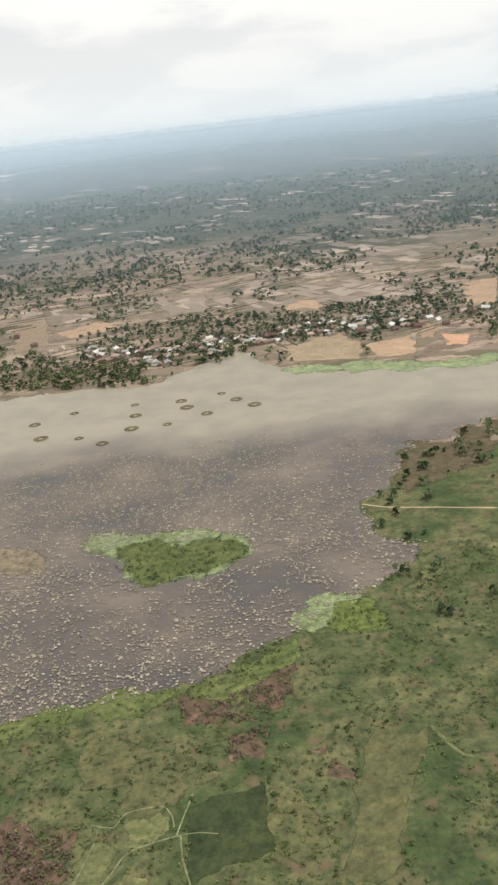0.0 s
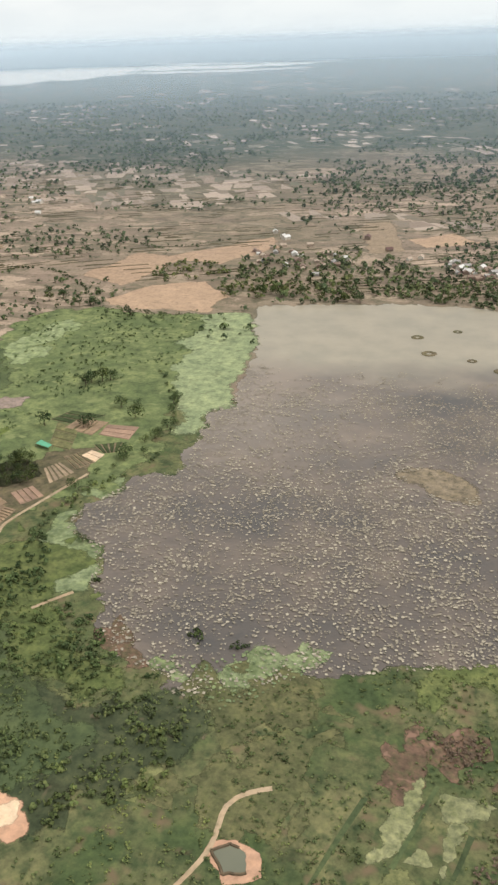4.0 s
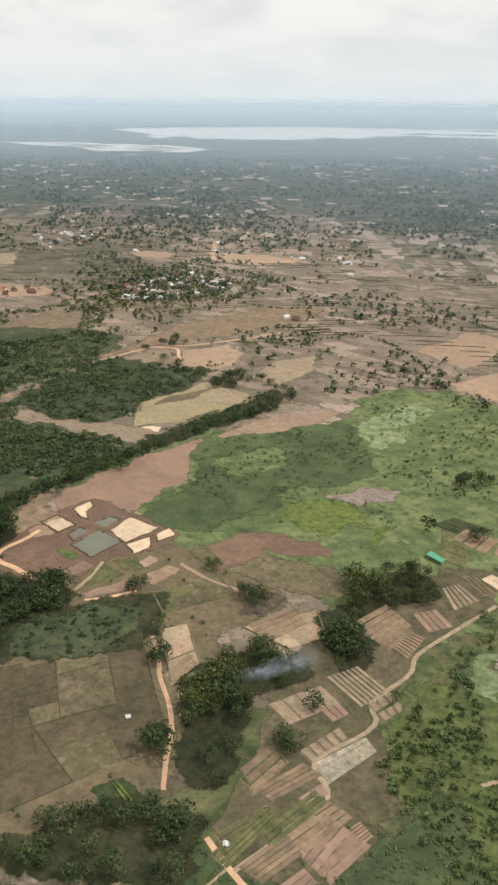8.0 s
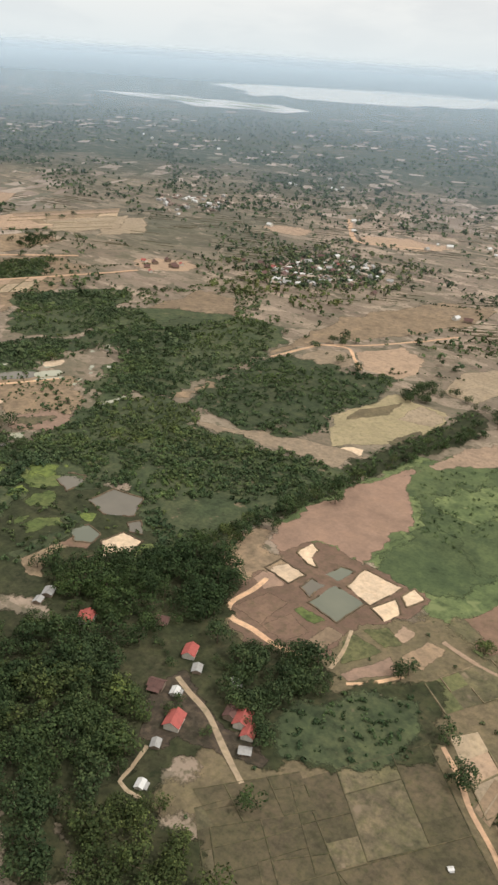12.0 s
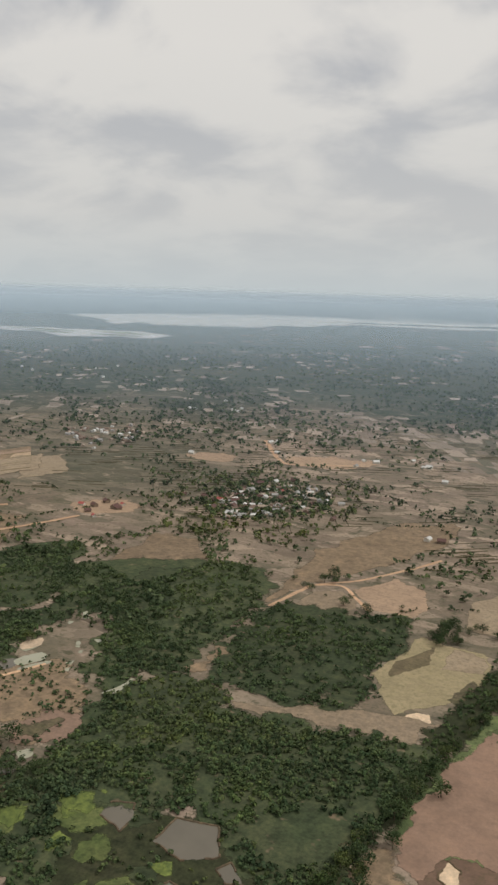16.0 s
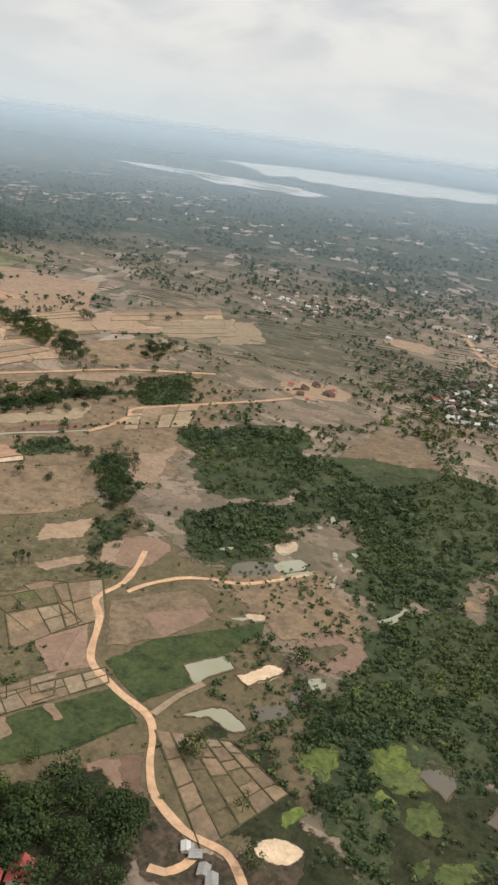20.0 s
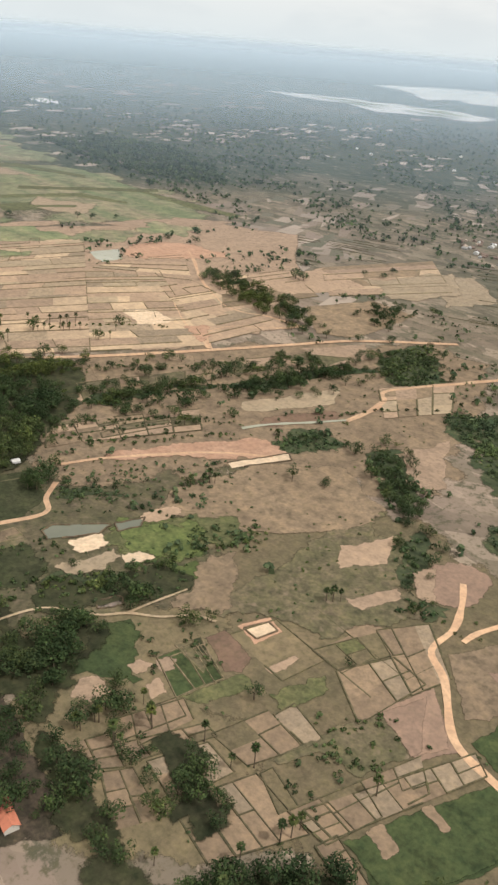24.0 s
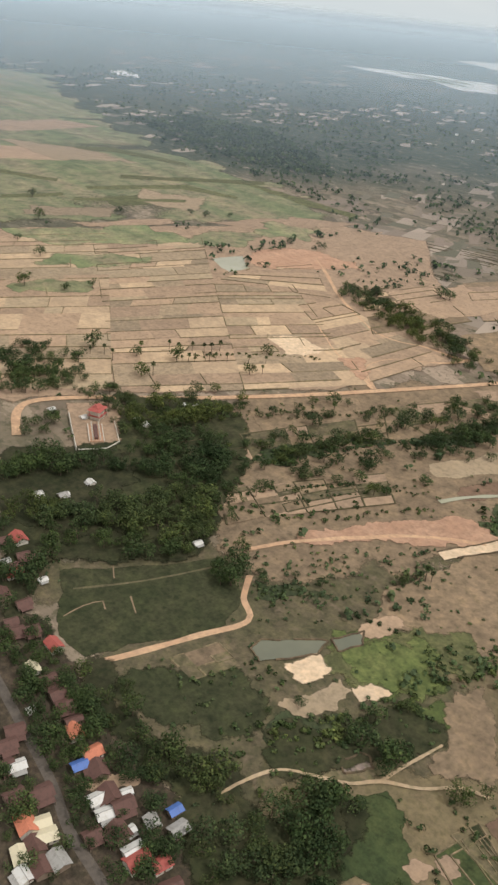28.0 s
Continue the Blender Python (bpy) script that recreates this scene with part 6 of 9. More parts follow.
garden([(-305, 170), (-305, 188), (-289, 185), (-292, 166)], 5, M_PINK, M_OLIVE, "reddish garden beds in rows", along=False, fill=0.9)
garden([(-265, 122), (-260, 136), (-256, 134), (-261, 118)], 3, M_PINK, M_BROWN, "bare red earth garden strip", along=False, fill=0.95)
garden([(-261, 140), (-254, 157), (-250, 156), (-256, 138)], 3, M_PINK, M_BROWN, "bare red earth garden strip", along=False, fill=0.95)
garden([(-274, 133), (-271, 138), (-268, 136), (-271, 129)], 3, M_NET_DIM, M_BUND, "grey-green netting tunnels over beds", "netting_plot", along=False)
patch("earth_heap", [(-245, 125), (-243, 132), (-239, 146), (-231, 148), (-223, 145), (-220, 136)], M_EARTH, "orange excavated earth by the road", "earth", 2.0)
patch("earth_heap", [(-237, 135), (-234, 142), (-227, 147), (-225, 140), (-229, 136)], M_SAND, "pale sand on excavated earth", "earth", 1.5)
ribbon("path", [(-297, 327), (-306, 298), (-312, 276), (-310, 263), (-315, 241), (-310, 234), (-310, 226), (-318, 204), (-309, 196), (-308, 186), (-317, 155)], 1.8, M_DUST, "narrow pale path between gardens", "path", 0.1)
ribbon("dirt_road", [(-263, 137), (-252, 132), (-241, 127), (-237, 126)], 2.2, M_DUST, "pale dirt road between gardens", "road")
ribbon("dirt_road", [(-280, 143), (-275, 141), (-263, 137)], 2.2, M_DUST, "pale dirt road between gardens", "road")
for line in ([(-319, 155), (-321, 146), (-325, 135)], [(-306, 149), (-312, 133), (-317, 118)], [(-329, 123), (-332, 115), (-335, 109)], [(-336, 151), (-339, 141), (-342, 133), (-343, 125), (-349, 121)]):
    ribbon("path", line, 1.0, M_DUST, "narrow pale path between gardens", "path")
ribbon("path", [(-269, 225), (-263, 232), (-258, 238)], 1.6, M_DUST, "pale footpath to the water", "path")
for q, n, bed, base, label in (
    ([(-336, 110), (-326, 130), (-316, 128), (-325, 112)], 4, M_PINK, M_BROWN, "reddish garden beds beside the dirt road"),
    ([(-323, 130), (-317, 150), (-308, 148), (-314, 128)], 6, M_BROWN, M_OLIVE, "brown garden beds beside the dirt road"),
    ([(-305, 155), (-301, 167), (-295, 165), (-298, 153)], 3, M_PINK, M_BROWN, "pink earth garden beds beside the dirt road"),
    ([(-326, 155), (-321, 181), (-316, 178), (-319, 154)], 4, M_CROP_MID, M_OLIVE, "half-green garden beds in rows"),
    ([(-337, 188), (-334, 204), (-325, 198), (-327, 180)], 3, M_BROWN, M_OLIVE, "brown garden plot under trees"),
    ([(-298, 170), (-293, 185), (-288, 185), (-292, 167)], 4, M_PINK, M_OLIVE, "pink earth garden beds by a path"),
    ([(-314, 174), (-307, 193), (-297, 191), (-303, 170)], 4, M_BROWN, M_OLIVE, "brown garden beds by a path"),
    ([(-291, 150), (-289, 156), (-284, 154), (-286, 148)], 3, M_OLIVE, M_CROP_MID, "weedy garden beds beside the dirt road"),
    ([(-387, 210), (-387, 227), (-380, 224), (-380, 207)], 2, M_STUBBLE, M_OLIVE, "pale garden plot beside a track"),
    ([(-379, 255), (-370, 277), (-358, 271), (-365, 249)], 4, M_STUBBLE, M_OLIVE, "pale garden beds below the ponds"),
    ([(-335, 372), (-332, 387), (-313, 385), (-315, 367)], 3, M_STUBBLE, M_OLIVE, "pale garden beds by the swamp"),
    ([(-343, 281), (-337, 302), (-321, 293), (-326, 275)], 5, M_STUBBLE, M_OLIVE, "straw-coloured garden beds by woods"),
    ([(-336, 276), (-332, 295), (-319, 289), (-322, 272)], 5, M_STUBBLE, M_OLIVE, "straw-coloured garden beds by a path"),
    ([(-274, 145), (-272, 152), (-266, 151), (-268, 143)], 3, M_BROWN, M_OLIVE, "brown garden beds beside the dirt road"),
):
    garden(q, n, bed, base, label, along=False, fill=0.85)
for q, n, bed, base, label in (
    ([(-293, 126), (-289, 141), (-284, 139), (-287, 123)], 3, M_PINK, M_BROWN, "pink earth garden strip beside the dirt road"),
    ([(-318, 170), (-312, 195), (-306, 192), (-312, 167)], 3, M_CROP_MID, M_OLIVE, "half-green garden strip by a path"),
    ([(-279, 124), (-273, 138), (-269, 136), (-275, 123)], 4, M_NET_DIM, M_BUND, "grey-green netting rows over beds"),
    ([(-302, 120), (-299, 130), (-294, 128), (-298, 119)], 3, M_BROWN, M_OLIVE, "brown garden strip beside the dirt road"),
):
    garden(q, n, bed, base, label, along=False, fill=0.88)
ribbon("dirt_road", [(-330, 160), (-319, 155), (-309, 152), (-296, 149), (-288, 145), (-280, 143)], 2.2, M_TRACK, "pale dirt road between gardens", "road")
# broad dry field and its neighbours
paddies([(-452, 153), (-410, 225), (-383, 201), (-429, 133)], 5, 4, [M_WEEDY, M_WEEDY, M_OLIVE, M_WEEDY], "broad fallow brown-green field with low banks", 41, bund=0.4, bund_mat=M_BUND_DARK, high=0.25, slack=0.16)
paddies([(-428, 132), (-383, 201), (-364, 186), (-390, 126)], 4, 3, [M_WEEDY, M_WEEDY, M_OLIVE, M_WEEDY], "broad fallow brown-green field with low banks", 42, bund=0.4, bund_mat=M_BUND_DARK, high=0.25, slack=0.16)
paddies([(-457, 158), (-436, 186), (-424, 177), (-443, 152)], 3, 2, [M_WEEDY, M_WEEDY, M_OLIVE, M_WEEDY], "fallow green-brown field by the hamlet", 43, bund=0.4, bund_mat=M_BUND_DARK, high=0.25, slack=0.16)
paddies([(-444, 151), (-424, 176), (-397, 156), (-424, 133)], 2, 2, [M_WEEDY, M_WEEDY, M_OLIVE, M_WEEDY], "fallow brown field by the hamlet", 44, bund=0.4, bund_mat=M_BUND_DARK, high=0.25, slack=0.16)
paddies([(-406, 233), (-400, 242), (-377, 222), (-382, 209)], 1, 3, [M_TAN, M_STRAW], "pale plots beside a dirt track", 45)
paddies([(-380, 210), (-376, 223), (-366, 210), (-368, 196)], 1, 2, [M_TAN, M_OLIVE], "pale plots beside a dirt track", 46)
paddies([(-425, 251), (-412, 281), (-396, 272), (-412, 242)], 4, 1, [M_CROP_MID, M_OLIVE], "half-green plots by the ponds", 47)
paddies([(-379, 253), (-360, 281), (-347, 266), (-356, 251)], 3, 1, [M_STRAW, M_TAN, M_OLIVE], "pale plots between woods", 48)
patch("crop_field", [(-371, 154), (-366, 163), (-353, 161), (-353, 153), (-362, 150)], M_CROP, "dark green crop plot under trees", "field", 1.0)
garden([(-368, 160), (-367, 162), (-357, 159), (-357, 156)], 2, M_YELLOW, M_CROP, "bright green garden rows")
ribbon("dirt_track", [(-406, 227), (-395, 218), (-387, 209), (-375, 199), (-365, 188), (-360, 179), (-352, 167)], 1.7, M_TRACK, "pale dirt track beside fields", "track")

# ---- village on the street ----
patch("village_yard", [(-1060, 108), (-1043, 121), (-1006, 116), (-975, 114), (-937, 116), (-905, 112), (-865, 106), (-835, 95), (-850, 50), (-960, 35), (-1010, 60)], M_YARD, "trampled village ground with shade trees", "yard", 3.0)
ribbon("street", [(-1042, 94), (-1017, 91), (-992, 88), (-969, 85), (-952, 81), (-935, 80)] + [(-920, 79), (-903, 77), (-887, 75), (-876, 74)], 3.4, M_ASPHALT, "worn asphalt village street", "street", wobble=0.06)
patch("bare_earth", [(-967, 87), (-961, 103), (-954, 113), (-951, 107), (-960, 92)], M_TAN, "bare sandy yard", "yard", 1.5)
patch("compound_yard", [(-1203, 225), (-1193, 248), (-1166, 251), (-1137, 234), (-1141, 215), (-1149, 199)], M_TAN, "swept pale temple yard", "yard", 1.5)
ribbon("dirt_road", [(-1192, 150), (-1164, 163), (-1159, 180)], 2.6, M_DUST, "pale lane beside the temple woods", "road")
# Dark floor patches: the woods' shade is painted into the ground colour.
patch("woods_floor", [(-1171, 167), (-1153, 208), (-1145, 260), (-1124, 294), (-1079, 248), (-1043, 211), (-1040, 192), (-1068, 143), (-1082, 123)], M_LITTER_SHADE, "woodland floor coloured dark to stand for tree shade", "woods", 3.0)
patch("woods_floor", [(-1189, 253), (-1186, 277), (-1152, 313), (-1103, 287), (-1057, 223), (-1063, 183)], M_LITTER_SHADE, "woodland floor coloured dark to stand for tree shade", "woods", 3.0)
patch("woods_floor", [(-777, 133), (-771, 142), (-749, 137), (-735, 172), (-707, 182), (-703, 166), (-688, 149), (-734, 103)], M_LITTER_SHADE, "woodland floor coloured dark to stand for tree shade", "woods", 3.0)
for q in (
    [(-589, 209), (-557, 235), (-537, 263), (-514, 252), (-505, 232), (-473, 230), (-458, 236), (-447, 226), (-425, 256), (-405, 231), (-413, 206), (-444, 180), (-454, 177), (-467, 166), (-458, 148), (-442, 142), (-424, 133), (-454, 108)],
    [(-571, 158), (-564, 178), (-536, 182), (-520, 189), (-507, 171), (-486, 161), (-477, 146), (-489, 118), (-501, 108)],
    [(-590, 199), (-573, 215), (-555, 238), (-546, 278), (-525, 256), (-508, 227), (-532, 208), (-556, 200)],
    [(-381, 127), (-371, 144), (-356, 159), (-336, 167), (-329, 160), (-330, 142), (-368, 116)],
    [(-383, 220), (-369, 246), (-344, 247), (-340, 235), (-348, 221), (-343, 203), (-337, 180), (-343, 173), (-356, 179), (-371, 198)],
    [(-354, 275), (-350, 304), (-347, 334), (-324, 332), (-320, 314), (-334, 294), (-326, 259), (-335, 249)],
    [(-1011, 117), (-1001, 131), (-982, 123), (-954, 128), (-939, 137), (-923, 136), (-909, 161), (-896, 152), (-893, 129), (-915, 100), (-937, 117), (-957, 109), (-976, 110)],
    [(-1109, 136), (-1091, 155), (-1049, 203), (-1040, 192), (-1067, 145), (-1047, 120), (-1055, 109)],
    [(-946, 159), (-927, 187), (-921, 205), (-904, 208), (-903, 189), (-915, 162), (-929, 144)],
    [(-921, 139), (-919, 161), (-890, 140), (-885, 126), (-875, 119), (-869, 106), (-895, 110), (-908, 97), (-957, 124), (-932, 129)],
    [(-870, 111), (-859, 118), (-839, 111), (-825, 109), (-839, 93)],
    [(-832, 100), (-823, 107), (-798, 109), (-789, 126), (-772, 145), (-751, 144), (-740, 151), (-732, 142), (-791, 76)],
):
    patch("woods_floor", q, M_LITTER_SHADE, "woodland floor coloured dark to stand for tree shade", "woods", 3.0)
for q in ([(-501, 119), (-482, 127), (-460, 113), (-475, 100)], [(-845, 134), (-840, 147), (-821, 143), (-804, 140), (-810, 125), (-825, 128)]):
    patch("woods_floor", q, M_LITTER_SHADE, "woodland floor coloured dark to stand for tree shade", "woods", 3.0)
patch("scrub_floor", [(-457, 203), (-446, 225), (-424, 244), (-413, 234), (-412, 207), (-442, 186)], M_SCRUB, "rough scrubby ground by the hamlet", "scrub", 3.0)
patch("hamlet_yard", [(-498, 184), (-494, 197), (-478, 190), (-465, 186), (-454, 192), (-445, 181), (-460, 172), (-476, 172), (-476, 158), (-485, 161)], M_YARD, "trampled earth yard of a hamlet", "yard", 3.0)
ribbon("path", [(-495, 192), (-486, 189), (-476, 186), (-464, 179), (-447, 170)], 2.2, M_DUST, "pale footpath through a hamlet", "path")
ribbon("path", [(-480, 161), (-477, 151), (-476, 145), (-472, 144), (-466, 145)], 1.6, M_DUST, "pale footpath by a hamlet", "path")


# ---- houses ----
def slab(bm, pts, thick):
    """A flat piece through four corners, with thickness."""
    a, b, c, d = (Vector(p) for p in pts)
    n = (b - a).cross(d - a).normalized() * thick
    lo, hi = [bm.verts.new(p) for p in (a, b, c, d)], [bm.verts.new(p + n) for p in (a, b, c, d)]
    bm.faces.new(hi)
    bm.faces.new(lo[::-1])
    for i in range(4):
        bm.faces.new((lo[i], lo[(i + 1) % 4], hi[(i + 1) % 4], hi[i]))


def block(bm, x0, x1, y0, y1, z0, z1):
    q = [bm.verts.new((x, y, z)) for z in (z0, z1) for x, y in ((x0, y0), (x1, y0), (x1, y1), (x0, y1))]
    bm.faces.new(q[3::-1])
    bm.faces.new(q[4:])
    for i in range(4):
        bm.faces.new((q[i], q[(i + 1) % 4], q[4 + (i + 1) % 4], q[4 + i]))


def house(tone, length, width, eave, rise, wall_mat, label, lean_to=None, plain=False):
    """A gabled house: walls, two roof slopes, ridge, door, windows, and at times a lean-to."""
    root = tagged(new("house", None), label, "house", "village houses")
    hl, hw = length / 2, width / 2
    bm = bmesh.new()
    q = [bm.verts.new(p) for p in ((-hl, -hw, -0.1), (hl, -hw, -0.1), (hl, hw, -0.1), (-hl, hw, -0.1), (-hl, -hw, eave), (hl, -hw, eave), (hl, hw, eave), (-hl, hw, eave), (-hl, 0, eave + rise), (hl, 0, eave + rise))]
    for f in ((0, 1, 5, 4), (2, 3, 7, 6), (1, 2, 6, 9, 5), (3, 0, 4, 8, 7)):
        bm.faces.new([q[i] for i in f])
    part("wall", bm, wall_mat, root)
    o, drop = 0.6, 0.6 * rise / hw
    for s in (-1, 1):
        bm = bmesh.new()
        pts = [(-hl - o, s * (hw + o), eave - drop), (hl + o, s * (hw + o), eave - drop), (hl + o, 0, eave + rise), (-hl - o, 0, eave + rise)]
        slab(bm, pts if s < 0 else pts[::-1], 0.12)
        part("roof_slope", bm, ROOFS[tone], root)
    bm = bmesh.new()
    block(bm, -hl - o, hl + o, -0.16, 0.16, eave + rise + 0.04, eave + rise + 0.2)
    part("ridge", bm, ROOFS["grey" if tone in ("white", "grey") else tone], root)
    if lean_to:
        bm = bmesh.new()
        slab(bm, [(-hl * 0.9, -hw - 3.0, eave * 0.62), (hl * 0.9, -hw - 3.0, eave * 0.62), (hl * 0.9, -hw - 0.2, eave * 0.9), (-hl * 0.9, -hw - 0.2, eave * 0.9)], 0.1)
        part("lean_to", bm, ROOFS[lean_to], root, "sheet-metal lean-to roof")
        for x in (-hl * 0.85, hl * 0.85):
            bm = bmesh.new()
            block(bm, x - 0.08, x + 0.08, -hw - 2.9, -hw - 2.74, -0.1, eave * 0.63)
            part("post", bm, M_BOARD, root)
    if not plain:
        bm = bmesh.new()
        block(bm, -0.5, 0.5, -hw - 0.04, -hw + 0.02, 0, 2.0)
        part("door", bm, M_DOOR, root, "dark wooden door")
        for x in (-hl * 0.6, hl * 0.6):
            for y in (-hw, hw):
                bm = bmesh.new()
                block(bm, x - 0.45, x + 0.45, y - 0.05, y + 0.05, 1.0, 2.0)
                part("window", bm, M_GLASS, root, "dark window opening")
    return root


KINDS = {
    "white": house("white", 7.5, 5.6, 2.7, 1.3, M_PLASTER, "house with a white sheet-metal roof", "grey"),
    "cream": house("cream", 8.5, 6.0, 2.8, 1.3, M_PLASTER, "house with a cream sheet-metal roof"),
    "rust": house("rust", 8.0, 6.2, 3.0, 1.8, M_BOARD, "wooden house with a rusted brown roof", "rust"),
    "red": house("red", 8.5, 6.4, 3.0, 2.0, M_PLASTER, "house with a red tiled roof"),
    "orange": house("orange", 8.5, 6.2, 3.0, 1.9, M_PLASTER, "house with an orange tiled roof"),
    "grey": house("grey", 7.5, 6.0, 2.6, 1.4, M_BOARD, "wooden house with a grey sheet roof"),
    "blue": house("blue", 5.5, 4.0, 2.5, 1.0, M_BOARD, "small shed with a blue sheet roof"),
}
FAR_KINDS = {c: house(c, 8.5, 6.5, 3.0, 2.0, M_PLASTER if c != "rust" else M_BOARD, f"far village house with a {c} roof", plain=True) for c in ("white", "rust", "red", "grey", "tan")}
PLACED = set()


def set_house(kinds, tone, x, y, turn, size=1.0):
    ob = kinds[tone]
    m = pose(x, y, 0.15, 0, 0, turn)
    if ob.name in PLACED:
        ob = copy_thing(ob, m)
    else:
        PLACED.add(ob.name)
        ob.matrix_basis = m
    ob.scale = (size, size, size)
    HOUSES.append((x, y))
    return ob


HR = random.Random(12)


def village(tone, places, turn, size=1.0, loose=8):
    for x, y in places:
        set_house(KINDS, tone, x, y, turn + HR.choice((0, 90, 90)) + HR.uniform(-loose, loose), size * 0.74 * HR.uniform(0.85, 1.12))


ST = -8
village("rust", [(-1035, 113), (-1044, 109), (-1008, 105), (-1000, 105), (-994, 104), (-986, 103), (-964, 99), (-954, 97), (-948, 98), (-941, 92), (-945, 85), (-983, 76), (-971, 73), (-967, 80), (-952, 70), (-945, 68), (-990, 80), (-994, 85)], ST)
village("red", [(-1023, 116), (-930, 91), (-925, 96)], ST)
village("orange", [(-982, 101), (-971, 101), (-960, 71)], ST)
village("cream", [(-1017, 104), (-958, 75), (-953, 74), (-952, 65)], ST)
village("white", [(-981, 79), (-955, 93), (-949, 92), (-933, 92), (-946, 63)], ST)
village("white", [(-1000, 94), (-952, 102), (-940, 95), (-970, 95)], ST, 0.6)
village("grey", [(-938, 102), (-931, 107), (-944, 73)], ST)
village("blue", [(-937, 110)], ST)
village("red", [(-1092, 137), (-1071, 124)], ST, 1.2)
village("grey", [(-1081, 125), (-1122, 163), (-1114, 172)], ST, 0.8)
village("blue", [(-969, 95)], ST, 1.1)
village("rust", [(-1080, 133), (-1095, 132), (-1075, 125), (-1074, 135), (-1061, 114), (-1051, 118), (-1038, 108)], ST)
village("white", [(-1095, 135), (-1061, 132), (-1120, 163), (-1117, 190), (-1114, 173), (-1045, 203), (-1154, 250), (-1163, 250)], ST, 0.7)
village("rust", [(-917, 94), (-912, 93), (-906, 92), (-899, 90), (-895, 89), (-883, 82)], ST)
village("red", [(-903, 95), (-889, 87), (-906, 63)], ST)
village("white", [(-882, 89), (-927, 72), (-917, 69)], ST, 0.85)
village("white", [(-906, 79), (-912, 96), (-888, 92), (-887, 102)], ST, 0.45)
village("cream", [(-897, 63)], ST)
village("grey", [(-875, 90), (-897, 96)], ST, 0.6)
village("red", [(-854, 85)], ST)
village("orange", [(-848, 85)], ST)
village("rust", [(-871, 87), (-863, 82)], ST)
# hamlet by the dug ponds
village("red", [(-500, 204), (-480, 174), (-463, 190), (-458, 187), (-544, 191)], 25)
village("white", [(-490, 185), (-477, 203), (-470, 148)], 25, 0.65)
village("rust", [(-497, 183), (-468, 190)], 25)
village("grey", [(-454, 180), (-478, 163), (-492, 199)], 25, 0.7)
village("red", [(-591, 174), (-577, 169), (-544, 192)], 25)
village("grey", [(-568, 192), (-567, 186)], 25, 0.8)
village("rust", [(-622, 165), (-521, 211)], 25, 0.8)
# by the dirt road
village("red", [(-714, 131), (-718, 122)], 35, 1.35, 2)
village("white", [(-685, 173)], 35, 0.6)
village("grey", [(-675, 170), (-681, 173), (-671, 169)], 35, 0.7)
village("red", [(-801, 92), (-790, 81)], 35, 0.9)
village("white", [(-787, 86)], 35, 0.7)
village("white", [(-324, 161), (-383, 186)], 40, 0.35)
# temple compound in the woods
village("white", [(-1181, 224), (-1199, 213)], 10, 0.7, 2)
village("white", [(-1163, 286), (-1159, 290)], 10, 0.6, 2)


def compound_wall(pts, label, high=1.6):
    ob = tagged(new("compound_wall", None), label, "wall")
    for a, b in zip(pts, pts[1:]):
        bm = bmesh.new()
        box_strip(bm, Vector(a), Vector(b), 0.35, 0.0, high)
        part("wall_run", bm, M_PLASTER, ob)
    return ob


def hip_roof(bm, x, y, z, rise, top):
    """Four slopes from an oblong eave to a short ridge."""
    e = [bm.verts.new(p) for p in ((-x, -y, z), (x, -y, z), (x, y, z), (-x, y, z))]
    r = [bm.verts.new(p) for p in ((-top, 0, z + rise), (top, 0, z + rise))]
    for f in ((e[0], e[1], r[1], r[0]), (e[1], e[2], r[1]), (e[2], e[3], r[0], r[1]), (e[3], e[0], r[0]), (e[3], e[2], e[1], e[0])):
        bm.faces.new(f)


def monks_house(x, y, turn):
    """Two storeys with a veranda of white posts on each, under a stepped red roof."""
    root = tagged(new("temple_house", None), "two-storey white temple house under stepped red roofs", "house", "village houses")
    root.matrix_basis = pose(x, y, 0.1, 0, 0, turn)
    for k, (z, hx, hy) in enumerate(((0.0, 3.6, 2.9), (3.3, 3.4, 2.7))):
        bm = bmesh.new()
        block(bm, -hx, hx, -hy, hy, z - 0.05, z + 3.2)
        part("storey", bm, M_PLASTER, root)
        bm = bmesh.new()
        block(bm, -hx - 1.2, hx + 1.2, -hy - 1.2, hy + 1.2, z + 3.0, z + 3.3)
        part("floor_slab", bm, ROOFS["red"], root, "red-edged floor slab")
        for px in (-hx - 1.0, 0.0, hx + 1.0):
            for py in (-hy - 1.0, hy + 1.0):
                bm = bmesh.new()
                block(bm, px - 0.16, px + 0.16, py - 0.16, py + 0.16, z, z + 3.0)
                part("post", bm, M_PLASTER, root)
        for px in (-1.8, 1.8):
            bm = bmesh.new()
            block(bm, px - 0.5, px + 0.5, -hy - 0.05, -hy + 0.05, z + 0.9, z + 2.2)
            part("window", bm, M_GLASS, root, "dark window opening")
    for x0, y0, z, rise, top in ((5.0, 4.3, 6.5, 1.7, 2.4), (3.0, 2.4, 7.6, 1.9, 1.6)):
        bm = bmesh.new()
        hip_roof(bm, x0, y0, z, rise, top)
        part("roof", bm, ROOFS["red"], root, "red tiled roof tier")
    return root


